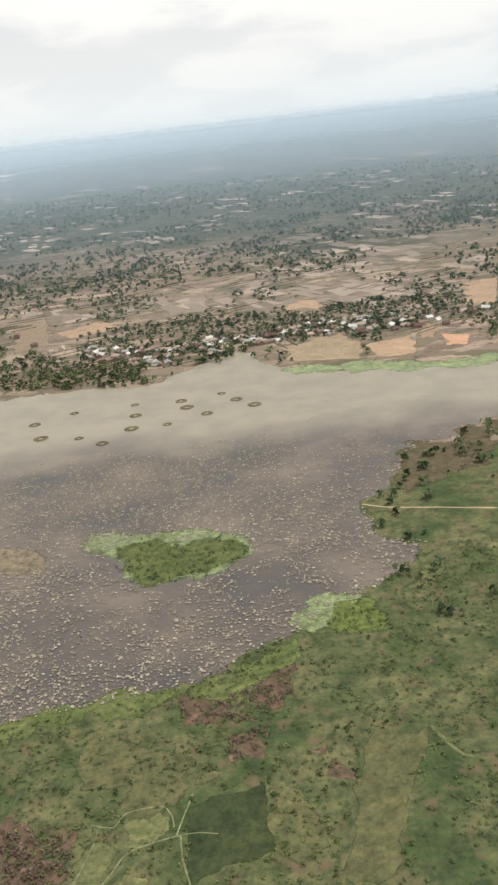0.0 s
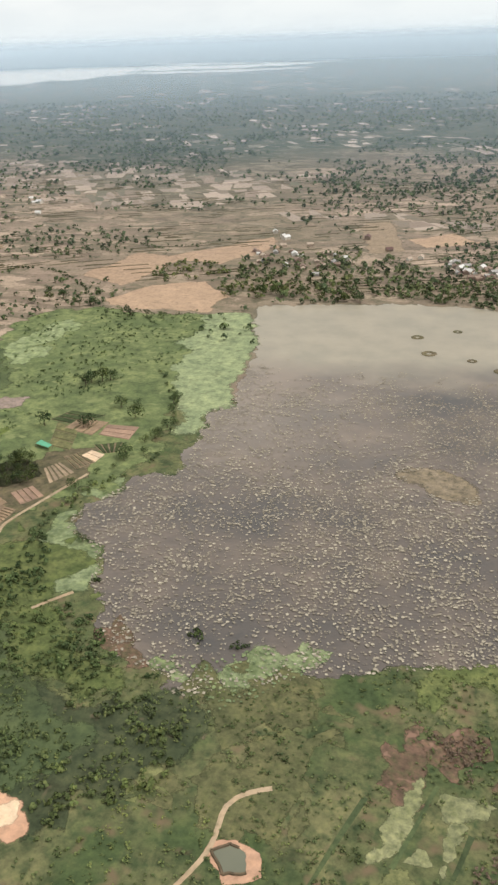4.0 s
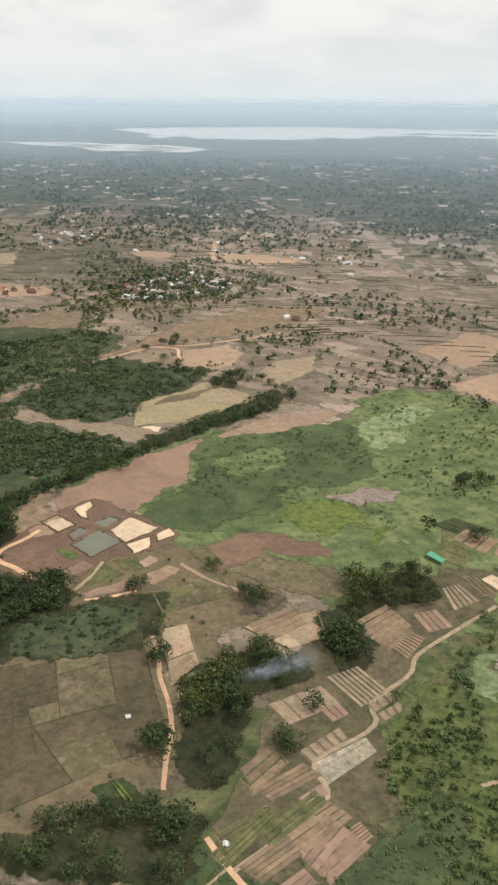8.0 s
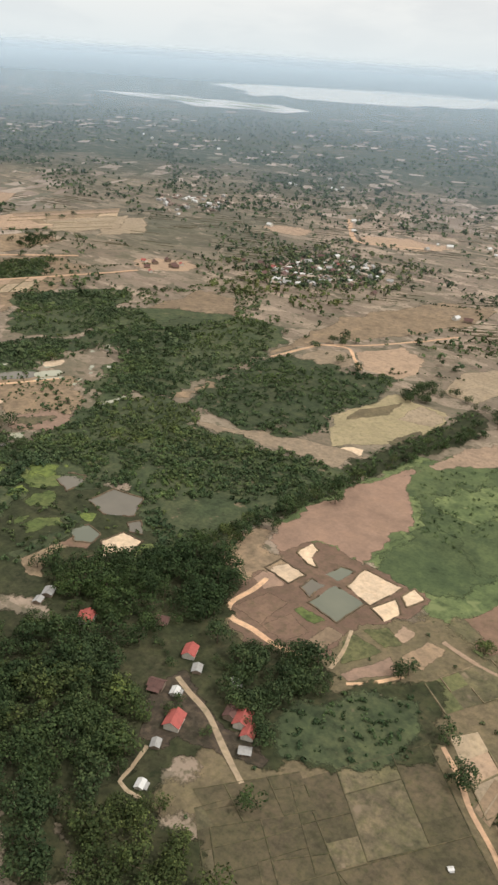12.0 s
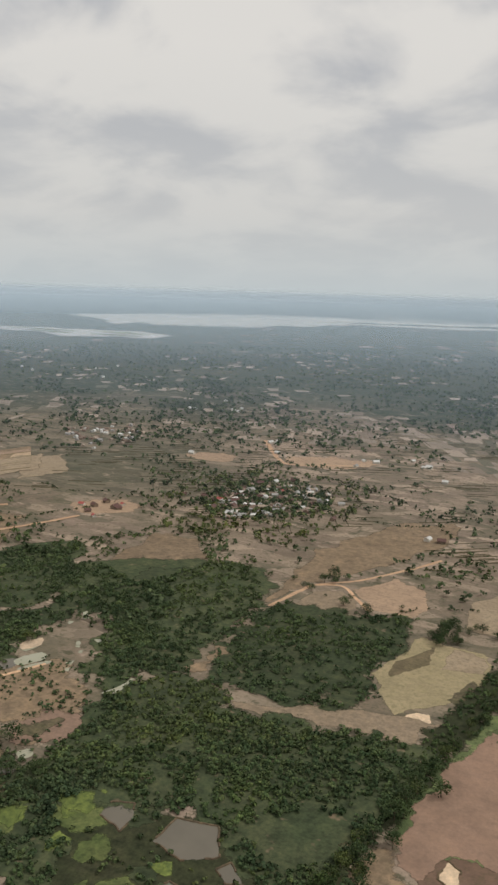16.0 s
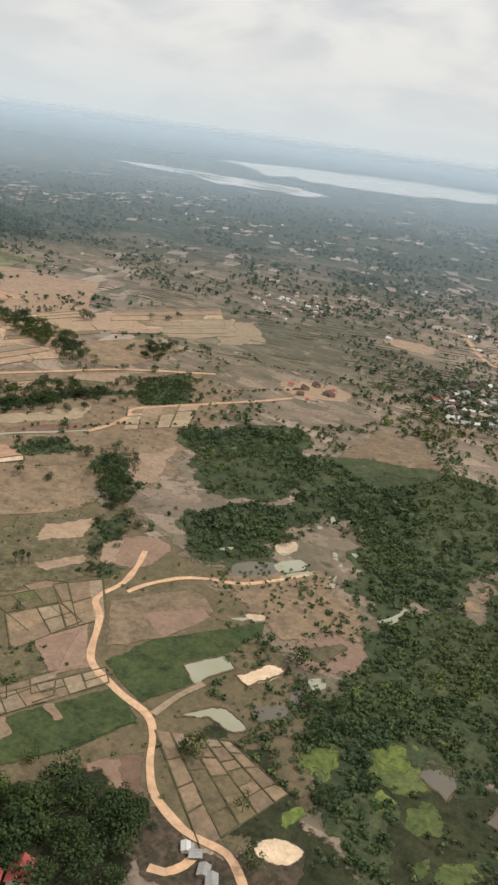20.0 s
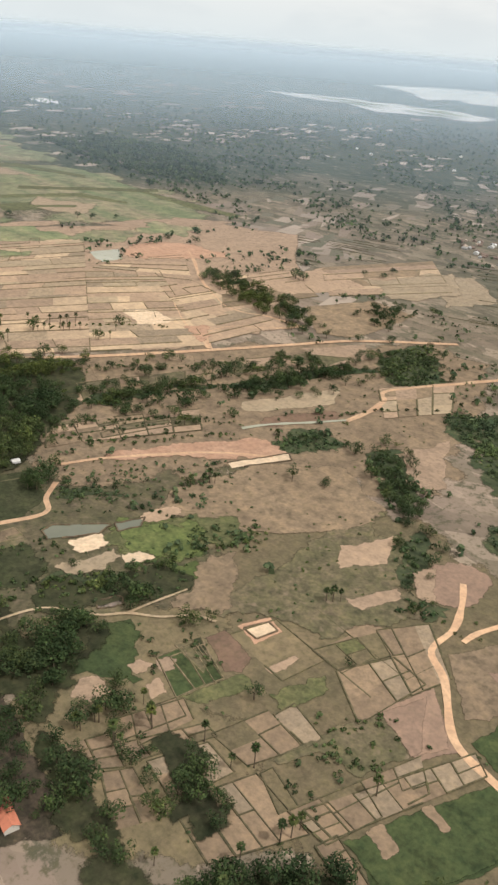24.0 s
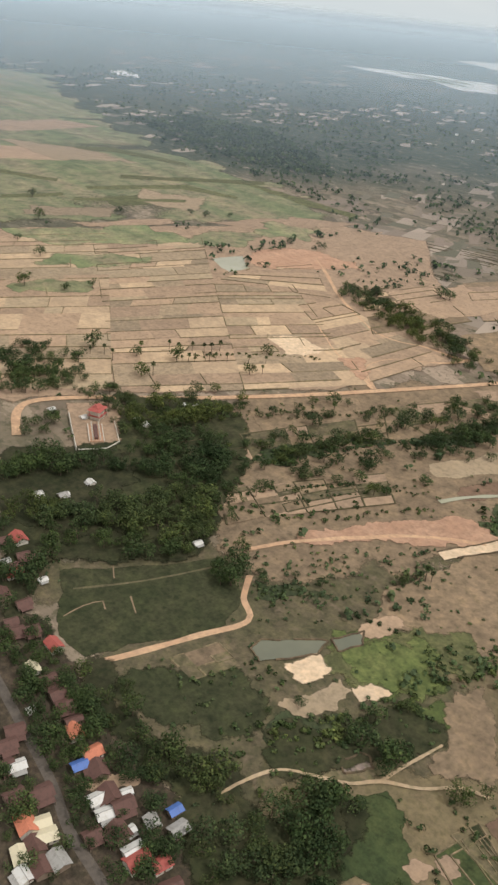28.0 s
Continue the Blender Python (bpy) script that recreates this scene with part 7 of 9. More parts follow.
def pillared_court(x, y, turn, long, wide):
    """A terrace with a low wall and a row of short pillars on each side."""
    root = tagged(new("pillared_court", None), "walled brown terrace with rows of pale pillars", "terrace")
    root.matrix_basis = pose(x, y, 0.1, 0, 0, turn)
    bm = bmesh.new()
    block(bm, -long / 2, long / 2, -wide / 2, wide / 2, -0.05, 0.9)
    part("terrace_base", bm, M_EARTH, root)
    for s in (-1, 1):
        bm = bmesh.new()
        block(bm, -long / 2, long / 2, s * wide / 2 - 0.2, s * wide / 2 + 0.2, 0.9, 1.6)
        part("parapet", bm, M_PLASTER, root)
        for i in range(6):
            px = -long / 2 + (i + 0.5) * long / 6
            bm = bmesh.new()
            block(bm, px - 0.35, px + 0.35, s * wide / 4 - 0.35, s * wide / 4 + 0.35, 0.9, 3.4)
            part("pillar", bm, M_PLASTER, root)
    bm = bmesh.new()
    block(bm, -long / 2 + 2.0, long / 2 - 2.0, -wide / 8, wide / 8, 0.9, 2.4)
    part("plinth", bm, ROOFS["rust"], root, "red-brown brick plinth")
    return root


compound_wall([(-1189, 219), (-1170, 210), (-1150, 201)], "long white wall beside the temple yard", 2.6)
compound_wall([(-1168, 237), (-1146, 226), (-1143, 216), (-1150, 202)], "low pale wall round the temple yard", 1.0)
monks_house(-1177, 231, -62)
HOUSES.append((-1177, 231))
pillared_court(-1161, 220, -28, 20, 8)
HOUSES.append((-1161, 220))

# far villages
for tone, places in (
    ("white", [(-147, 750), (-139, 738), (-129, 754), (-115, 733), (-93, 705), (-76, 726), (-40, 757), (-30, 736), (-14, 743), (55, 769), (76, 764), (88, 751), (94, 739), (126, 728), (141, 739), (165, 743), (169, 729), (221, 755)]),
    ("rust", [(-120, 725), (-102, 727), (-88, 717), (-56, 743), (-49, 728), (-27, 751), (13, 738), (20, 738), (29, 752), (62, 759), (99, 719), (114, 738), (128, 716), (149, 717), (174, 716), (205, 746), (-247, 856), (-218, 808)]),
    ("tan", [(-37, 748), (-7, 734), (102, 744), (106, 727), (138, 727), (198, 750), (-195, 776), (-185, 783)]),
    ("tan", [(27, 764), (-45, 743), (139, 681), (-114, 748)]),
    ("white", [(-817, 680), (-838, 732), (-813, 723), (-785, 700), (-825, 782), (-836, 823), (-811, 808), (-783, 800), (-763, 803), (-755, 773), (-795, 689), (-938, 1045), (-1208, 1244), (-1194, 1241), (-1136, 1273), (-1131, 1293), (-996, 907), (-792, 993), (-776, 992), (-716, 998), (-673, 933), (-630, 705)]),
    ("rust", [(-840, 690), (-826, 706), (-842, 748), (-820, 754), (-793, 727), (-800, 758), (-784, 757), (-821, 842), (-765, 761), (-853, 735), (-853, 778), (-847, 809), (-934, 616), (-915, 639), (-725, 719), (-618, 705)]),
    ("red", [(-954, 632), (-848, 720), (-809, 788), (-920, 653), (-919, 606)]),
    ("grey", [(-802, 680), (-780, 724), (-793, 787), (-841, 772), (-786, 817), (-738, 774), (-790, 957)]),
    ("white", [(-1129, 1293), (-906, 974), (-935, 1032), (-710, 1001), (-739, 1028), (-349, 871), (-336, 854), (-330, 843)]),
    ("white", [(-1198, 969), (-1169, 954), (-1144, 974), (-1749, 1670), (-1615, 1528), (-1745, 1760), (-1493, 1479), (-1540, 1597), (-1830, 1532), (-1908, 1582), (-1134, 1274), (-1118, 1260), (-945, 1034), (-1274, 1441), (-1198, 1358)]),
    ("rust", [(-941, 635), (-940, 653), (-920, 640), (-892, 721), (-870, 726), (-855, 719), (-833, 724), (-816, 709)]),
):
    for x, y in places:
        if math.hypot(x - HUB[0], y) < 2950:
            set_house(FAR_KINDS, tone, x, y, HR.uniform(0, 180), HR.uniform(0.55, 0.95))
# close rows of far roofs in the lakeside and inland villages, past counting
def roof_rows(area, per, tone, seed):
    rng = np.random.default_rng(seed)
    verts, faces = [], []
    for x, y in spread(area, per * 0.6, rng, 0.1, 22):
        s, a = rng.uniform(0.5, 0.85), radians(rng.choice((20, 110)) + rng.uniform(-12, 12))
        c, d, base = math.cos(a) * s, math.sin(a) * s, len(verts)
        for u, v, z in ((-4.4, -3.4, 0), (4.4, -3.4, 0), (4.4, 3.4, 0), (-4.4, 3.4, 0), (-4.4, -3.4, 2.8), (4.4, -3.4, 2.8), (4.4, 3.4, 2.8), (-4.4, 3.4, 2.8), (-4.4, 0, 4.6), (4.4, 0, 4.6)):
            verts.append((x + u * c - v * d, y + u * d + v * c, z * s))
        faces += [[base + k for k in f] for f in ((0, 1, 5, 4), (1, 2, 6, 5), (2, 3, 7, 6), (3, 0, 4, 7), (4, 5, 9, 8), (6, 7, 8, 9), (5, 6, 9), (7, 4, 8))]
    tagged(new("village_roofs", mesh_from("village_roofs", verts, faces, ROOFS[tone])), f"crowded far village houses with {tone} roofs", "houses", "", "stuff")


for area, per in (([(-165, 778), (-75, 736), (-44, 752), (19, 761), (26, 723), (-44, 693), (-92, 680), (-153, 733)], 75), ([(9, 775), (64, 793), (157, 774), (145, 723), (85, 720), (26, 727)], 90), ([(-860, 705), (-862, 790), (-828, 833), (-770, 815), (-747, 744), (-784, 684), (-817, 662)], 110), ([(-367, 841), (-301, 822), (-196, 710), (-241, 686), (-333, 745)], 260), ([(-1241, 947), (-1202, 1066), (-1100, 961), (-1121, 834)], 260)):
    for k, tone in enumerate(("brown", "grey", "white", "tan")):
        roof_rows(area, per * (3, 5, 9, 3)[k], tone, 30 + k)
# green tarpaulin shelter by the gardens
tarp = tagged(new("tarp_shelter", None), "long shelter of bright green tarpaulin", "shelter")
ta, tb, tc, td = [(-338, 348), (-337, 352), (-328, 348), (-329, 345)]
bm = bmesh.new()
slab(bm, [(*ta, 2.0), (*td, 2.0), (*tc, 2.3), (*tb, 2.3)], 0.08)
part("sheet", bm, M_TARP, tarp)
for x, y in (ta, tb, tc, td):
    bm = bmesh.new()
    block(bm, x - 0.1, x + 0.1, y - 0.1, y + 0.1, 0, 2.1)
    part("post", bm, M_BOARD, tarp)


# ---- haze: painted on wide tinted see-through shells, denser towards the horizon ----
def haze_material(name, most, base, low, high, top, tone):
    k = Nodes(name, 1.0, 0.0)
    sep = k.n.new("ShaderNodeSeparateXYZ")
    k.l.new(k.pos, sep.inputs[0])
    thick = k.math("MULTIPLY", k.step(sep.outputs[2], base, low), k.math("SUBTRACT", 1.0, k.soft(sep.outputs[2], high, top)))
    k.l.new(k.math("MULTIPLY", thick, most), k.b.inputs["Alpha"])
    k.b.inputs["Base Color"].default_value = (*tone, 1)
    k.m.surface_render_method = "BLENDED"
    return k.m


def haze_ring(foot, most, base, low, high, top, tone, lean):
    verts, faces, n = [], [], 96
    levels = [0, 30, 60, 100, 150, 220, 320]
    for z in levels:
        # The added shell leans outward, so that the sky lights its haze tint more.
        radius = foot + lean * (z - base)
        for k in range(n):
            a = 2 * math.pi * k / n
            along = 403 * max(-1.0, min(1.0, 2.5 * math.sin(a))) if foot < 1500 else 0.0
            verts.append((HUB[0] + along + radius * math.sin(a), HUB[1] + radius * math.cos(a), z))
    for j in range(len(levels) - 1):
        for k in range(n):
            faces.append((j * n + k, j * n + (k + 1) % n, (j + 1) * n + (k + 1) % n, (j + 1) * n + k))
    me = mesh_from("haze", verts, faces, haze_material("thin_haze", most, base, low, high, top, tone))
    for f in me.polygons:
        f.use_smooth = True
    ob = tagged(new("haze", me), "see-through pale blue shell that paints haze over the plain", "haze", "", "structure")
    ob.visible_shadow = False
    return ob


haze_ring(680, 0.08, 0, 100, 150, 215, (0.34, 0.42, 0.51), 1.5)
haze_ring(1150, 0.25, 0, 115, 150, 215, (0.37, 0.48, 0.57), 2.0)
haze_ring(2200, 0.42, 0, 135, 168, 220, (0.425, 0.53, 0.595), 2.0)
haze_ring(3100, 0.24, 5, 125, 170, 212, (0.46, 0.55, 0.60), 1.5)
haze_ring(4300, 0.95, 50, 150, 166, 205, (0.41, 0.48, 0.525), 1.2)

# smoke of a small field fire drifting over the trees
def smoke_plume(line):
    k = Nodes("thin_smoke", 1.0, 0.0)
    at = k.n.new("ShaderNodeAttribute")
    at.attribute_name = "rim"
    wisp = k.math("MULTIPLY", k.step(k.noise(5.0, 5, 0.65, 0.6), 0.38, 0.72), k.math("SUBTRACT", 1.0, at.outputs["Fac"]))
    k.l.new(k.math("MULTIPLY", wisp, 0.34), k.b.inputs["Alpha"])
    k.b.inputs["Base Color"].default_value = (0.56, 0.64, 0.74, 1)
    verts, faces, rim = [], [], []
    path, rows = spline(line, False, 2.5), 6
    for sheet in range(5):
        base = len(verts)
        for i, q in enumerate(path):
            u = i / (len(path) - 1)
            off = (sheet - 2) * (0.5 + 1.6 * u) + noise.noise(Vector((u * 5, sheet, 2.2)))
            for j in range(rows + 1):
                v = j / rows
                verts.append((q.x - off * 0.7 + noise.noise(Vector((u * 4, v * 2, sheet))), q.y + off * 0.7, 1.5 + 4.0 * u + v * (2.5 + 4.5 * u)))
                rim.append(1.0 - min(1.0, 3.2 * min(v, 1 - v)) * min(1.0, 5 * min(u + 0.03, 1 - u)))
        for i in range(len(path) - 1):
            for j in range(rows):
                a = base + i * (rows + 1) + j
                faces.append((a, a + 1, a + rows + 2, a + rows + 1))
    me = mesh_from("smoke", verts, faces, k.m)
    me.attributes.new("rim", "FLOAT", "POINT").data.foreach_set("value", rim)
    ob = tagged(new("smoke", me), "thin bluish smoke drifting low over trees", "smoke", "", "stuff")
    ob.visible_shadow = False


smoke_plume([(-371, 219), (-357, 224), (-348, 234), (-338, 244)])

# ---- plants ----
RNG = np.random.default_rng(7)


def leaf_cards(rng, lumps, n, size, up=0.35):
    """Small four-cornered leaf clusters over a set of lumps (x, y, z, radius)."""
    lumps = np.array(lumps, float)
    w = lumps[:, 3] ** 2
    pick = rng.choice(len(lumps), n, p=w / w.sum())
    d = rng.normal(size=(n, 3))
    d[:, 2] = d[:, 2] + up
    d /= np.linalg.norm(d, axis=1)[:, None]
    c = lumps[pick, :3] + d * (lumps[pick, 3] * rng.uniform(0.72, 1.08, n))[:, None]
    nrm = d + rng.normal(size=(n, 3)) * 0.28
    nrm /= np.linalg.norm(nrm, axis=1)[:, None]
    a = np.cross(nrm, rng.normal(size=(n, 3)))
    a /= np.linalg.norm(a, axis=1)[:, None]
    b = np.cross(nrm, a)
    s = (size * rng.uniform(0.6, 1.35, n))[:, None]
    k = rng.uniform(0.55, 1.0, n)[:, None]
    bend = nrm * s * 0.3
    return np.stack([c - a * s - bend, c - b * s * k, c + a * s - bend * 0.6, c + b * s * k], 1).reshape(-1, 3)


def crown_lumps(rng, wide, tall, base, n):
    out = []
    for _ in range(n):
        a, r = rng.uniform(0, 6.28), wide * 0.55 * math.sqrt(rng.random())
        z = base + tall * rng.uniform(0.2, 0.85)
        out.append((r * math.cos(a), r * math.sin(a), z, wide * rng.uniform(0.24, 0.42)))
    return out


def quads(n):
    return np.arange(4 * n).reshape(n, 4)


def fast_mesh(name, verts, faces, mat):
    me = bpy.data.meshes.new(name)
    nv, nf = len(verts), len(faces)
    me.vertices.add(nv)
    me.vertices.foreach_set("co", np.asarray(verts, np.float32).ravel())
    k = faces.shape[1]
    me.loops.add(nf * k)
    me.loops.foreach_set("vertex_index", faces.astype(np.int32).ravel())
    me.polygons.add(nf)
    me.polygons.foreach_set("loop_start", np.arange(0, nf * k, k, dtype=np.int32))
    me.materials.append(mat)
    me.update(calc_edges=True)
    return me


def tapered(bm, a, b, r0, r1, n=5):
    a, b = Vector(a), Vector(b)
    way = (b - a).normalized()
    s = way.orthogonal().normalized()
    t = way.cross(s)
    rings = [[bm.verts.new(p + (s * math.cos(6.283 * i / n) + t * math.sin(6.283 * i / n)) * r) for i in range(n)] for p, r in ((a, r0), (b, r1))]
    for i in range(n):
        bm.faces.new((rings[0][i], rings[0][(i + 1) % n], rings[1][(i + 1) % n], rings[1][i]))


def broad_tree(seed, height, wide, mat, label, cards=120):
    rng = np.random.default_rng(seed)
    bm = bmesh.new()
    lumps = crown_lumps(rng, wide, height * 0.72, height * 0.26, 9)
    fork = (rng.uniform(-0.3, 0.3), rng.uniform(-0.3, 0.3), height * 0.38)
    tapered(bm, (0, 0, -0.3), fork, height * 0.034, height * 0.024)
    for x, y, z, r in lumps[:5]:
        tapered(bm, fork, (x, y, z), height * 0.016, height * 0.006, 4)
    root = tagged(new("tree", None), label, "tree", "trees of the plain")
    part("trunk", bm, M_BARK, root, "forked brown trunk")
    me = fast_mesh("crown", leaf_cards(rng, lumps, cards, wide * 0.064), quads(cards), mat)
    crown = new("crown", me)
    crown.parent = root
    tagged(crown, "uneven green crown")
    return root


def fan_palm(seed, height, label):
    rng = np.random.default_rng(seed)
    root = tagged(new("palm_tree", None), label, "palm", "sugar palms")
    bm = bmesh.new()
    top = (rng.uniform(-0.4, 0.4), rng.uniform(-0.4, 0.4), height)
    tapered(bm, (0, 0, -0.3), (top[0] * 0.4, top[1] * 0.4, height * 0.5), 0.34, 0.26, 6)
    tapered(bm, (top[0] * 0.4, top[1] * 0.4, height * 0.5), top, 0.26, 0.2, 6)
    part("trunk", bm, M_BARK, root, "slender grey-brown trunk")
    verts = []
    for i in range(34):
        a, e = rng.uniform(0, 6.28), rng.uniform(-0.7, 1.4)
        out = np.array([math.cos(a) * math.cos(e), math.sin(a) * math.cos(e), math.sin(e)])
        mid = np.array(top) + out * 1.1
        tip = np.array(top) + out * 2.5 - np.array([0, 0, 0.3])
        side = np.cross(out, [0, 0, 1.0]) + rng.normal(size=3) * 0.25
        side /= np.linalg.norm(side)
        verts += [np.array(top) + out * 0.5, mid + side * 0.85, tip, mid - side * 0.85]
    crown = new("crown", fast_mesh("crown", np.array(verts), quads(34), M_PALM))
    crown.parent = root
    tagged(crown, "round head of fan leaves")
    return root


TREES = [broad_tree(i + 1, h, w, M_LEAF, "leafy green tree standing on the plain", n) for i, (h, w, n) in enumerate(((8.0, 7.0, 350), (6.5, 6.0, 300), (9.5, 7.4, 370), (5.5, 5.4, 250), (8.5, 5.4, 300), (4.6, 4.2, 200)))]
PALMS = [fan_palm(50 + i, h, "tall sugar palm with a round head of fan leaves") for i, h in enumerate((10.5, 9.0, 12.0))]
USED = set()


def set_tree(kinds, x, y, size=1.0, spin=None):
    i = int(RNG.integers(len(kinds)))
    ob = kinds[i]
    m = Matrix.Translation((x, y, 0)) @ Matrix.Rotation(RNG.uniform(0, 6.28) if spin is None else spin, 4, "Z")
    if ob.name in USED:
        ob = copy_thing(ob, m)
    else:
        USED.add(ob.name)
        ob.matrix_basis = m
    s = size * float(RNG.uniform(0.8, 1.2))
    ob.scale = (s, s, s * float(RNG.uniform(0.85, 1.1)))
    return ob


def tree_row(pts, gap, off=2.0, size=1.0, kinds=None):
    for q in spline(pts, False, gap):
        set_tree(kinds or TREES, q.x + RNG.normal() * off, q.y + RNG.normal() * off, size)


def mesh_arrays(ob):
    me = ob.data
    v = np.empty(len(me.vertices) * 3, np.float32)
    me.vertices.foreach_get("co", v)
    f = np.empty(len(me.loops), np.int32)
    me.loops.foreach_get("vertex_index", f)
    return v.reshape(-1, 3), f.reshape(-1, 4)


TREE_PARTS = [[mesh_arrays(c) for word in ("trunk", "crown") for c in t.children if c.name.startswith(word)] for t in TREES]


def wood(pts, per, size=1.0, clump=0.0):
    """Closed woodland: whole trees, too many and too close to be told apart, as one object with its trunks."""
    out = [([], []), ([], [])]
    base = [0, 0]
    for x, y in cleared(spread(pts, per, RNG, clump), CLEAR_HARD, 3.0):
        kind = TREE_PARTS[int(RNG.integers(len(TREE_PARTS)))]
        s, a = size * RNG.uniform(0.7, 1.2), RNG.uniform(0, 6.28)
        c, d = math.cos(a) * s, math.sin(a) * s
        for i, (v, f) in enumerate(kind):
            out[i][0].append(np.stack([v[:, 0] * c - v[:, 1] * d + x, v[:, 0] * d + v[:, 1] * c + y, v[:, 2] * s], 1))
            out[i][1].append(f + base[i])
            base[i] += len(v)
    if not out[1][0]:
        return
    top = tagged(new("woodland", fast_mesh("woodland", np.concatenate(out[1][0]), np.concatenate(out[1][1]), M_LEAF)), "close dark green woodland of mixed trees", "woods", "", "stuff")
    trunks = new("trunks", fast_mesh("trunks", np.concatenate(out[0][0]), np.concatenate(out[0][1]), M_BARK))
    trunks.parent = top
    tagged(trunks, "brown trunks under the leaves", "", "", "stuff")


def bush_proto(seed, cards, wide, tall, size, up=0.9):
    rng = np.random.default_rng(seed)
    lumps = [(rng.uniform(-0.5, 0.5) * wide * 0.6, rng.uniform(-0.5, 0.5) * wide * 0.6, tall * rng.uniform(0.3, 0.6), wide * rng.uniform(0.22, 0.36)) for _ in range(4)]
    v = leaf_cards(rng, lumps, cards, size, up)
    v[:, 2] = np.maximum(v[:, 2], -0.1)
    return v


BUSHES = [bush_proto(70 + i, 18, 3.2, 2.3, 0.6) for i in range(5)]
TUFTS = [bush_proto(90 + i, 9, 2.2, 0.4, 0.36, 2.0) for i in range(5)]
FAR_SMALL = [bush_proto(130 + i, 8, 6.4, 5.0, 1.75) for i in range(6)]
FAR_TREES = [bush_proto(110 + i, 15, 6.6, 5.2, 1.35) for i in range(5)]


def scatter(name, xy, protos, sizes, mat, label, category, flat=1.0, clear=True):
    """Many plants that nobody could count, as one mesh."""
    if clear:
        xy = cleared(np.asarray(xy), CLEAR)
    if not len(xy):
        return None
    bits = []
    for x, y in xy:
        v = protos[int(RNG.integers(len(protos)))]
        s, a = RNG.uniform(*sizes), RNG.uniform(0, 6.28)
        c, d = math.cos(a) * s, math.sin(a) * s
        bits.append(np.stack([v[:, 0] * c - v[:, 1] * d + x, v[:, 0] * d + v[:, 1] * c + y, v[:, 2] * s * flat], 1))
    verts = np.concatenate(bits)
    return tagged(new(name, fast_mesh(name, verts, quads(len(verts) // 4), mat)), label, category, "", "stuff")


def pads(xy, sizes, mat, label):
    bits = []
    n = 6
    for x, y in xy:
        s = RNG.uniform(*sizes)
        r = s * RNG.uniform(0.55, 1.25, n)
        a = RNG.uniform(0, 6.28) + np.arange(n) * 6.2832 / n
        bits.append(np.stack([x + np.cos(a) * r, y + np.sin(a) * r, np.full(n, 0.34) + RNG.uniform(0, 0.06)], 1))
    verts = np.concatenate(bits)
    return tagged(new("lily_pads", fast_mesh("lily_pads", verts, np.arange(len(verts)).reshape(-1, n), mat)), label, "water plants", "", "stuff")


# lotus leaves: clumps and single leaves in drifts, none on the silty water to the north
def lotus(per, sizes, shift, label):
    cand = cleared(spread(LAKE, per, RNG), [(-1e9, 1e9, -1e9, 1e9, q) for q in ISLETS])
    keep = []
    for x, y in cand:
        dens = 0.58 + 0.55 * noise.noise(Vector((x / 70, y / 70, 0.4 + shift))) + 0.7 * noise.noise(Vector((x / 10, y / 10, 5.4)))
        dens -= max(0.0, (y + 30 * noise.noise(Vector((x / 60, y / 60, 3.3))) - 455) / 60)
        keep.append(RNG.random() < dens)
    pads(cand[np.array(keep)], sizes, M_PAD, label)


lotus(2.5, (0.3, 0.78), 0.0, "drifts of pale lotus clumps on brown water")
lotus(1.9, (0.14, 0.36), 0.3, "small pale lotus leaves on brown water")
near_shore = spread([(-212, 215), (-199, 213), (-182, 223), (-158, 230), (-152, 226), (-164, 213), (-175, 200), (-184, 191), (-189, 191), (-191, 202), (-204, 204)], 5, RNG)
pads(near_shore, (0.2, 0.75), M_PAD_LIME, "pale lime water plants near the shore")

# floating weed rings
RINGS = [(-16, 570), (-27, 588), (-57, 580), (-52, 564), (-92, 583), (-89, 558), (-89, 531), (-64, 532), (-37, 546), (-3, 554), (-137, 579), (-163, 562), (-152, 531), (-124, 523), (-106, 508)]


def weed_ring():
    bm = bmesh.new()
    rng = random.Random(3)
    n = 22
    loops = []
    for r, z in ((1.4, 0.6), (2.4, 0.85), (3.8, 0.85), (4.5, 0.6)):
        loops.append([bm.verts.new((r * math.cos(6.2832 * i / n) * rng.uniform(0.93, 1.07), r * math.sin(6.2832 * i / n) * rng.uniform(0.93, 1.07), z - 0.45)) for i in range(n)])
    for p, q in zip(loops, loops[1:]):
        for i in range(n):
            bm.faces.new((p[i], p[(i + 1) % n], q[(i + 1) % n], q[i]))
    bmesh.ops.recalc_face_normals(bm, faces=bm.faces[:])
    me = bpy.data.meshes.new("weed_ring")
    bm.to_mesh(me)
    bm.free()
    me.materials.append(M_OLIVE)
    return tagged(new("weed_ring", me), "dark ring of floating weed on turbid water", "weed ring", "rings of floating weed")


ring = weed_ring()
ring.location = (*RINGS[0], 0)
for i, (x, y) in enumerate(RINGS[1:]):
    copy_thing(ring, pose(x, y, 0, 0, 0, 40 * i)).scale = [(0.75, 1.0, 1.15)[i % 3]] * 3

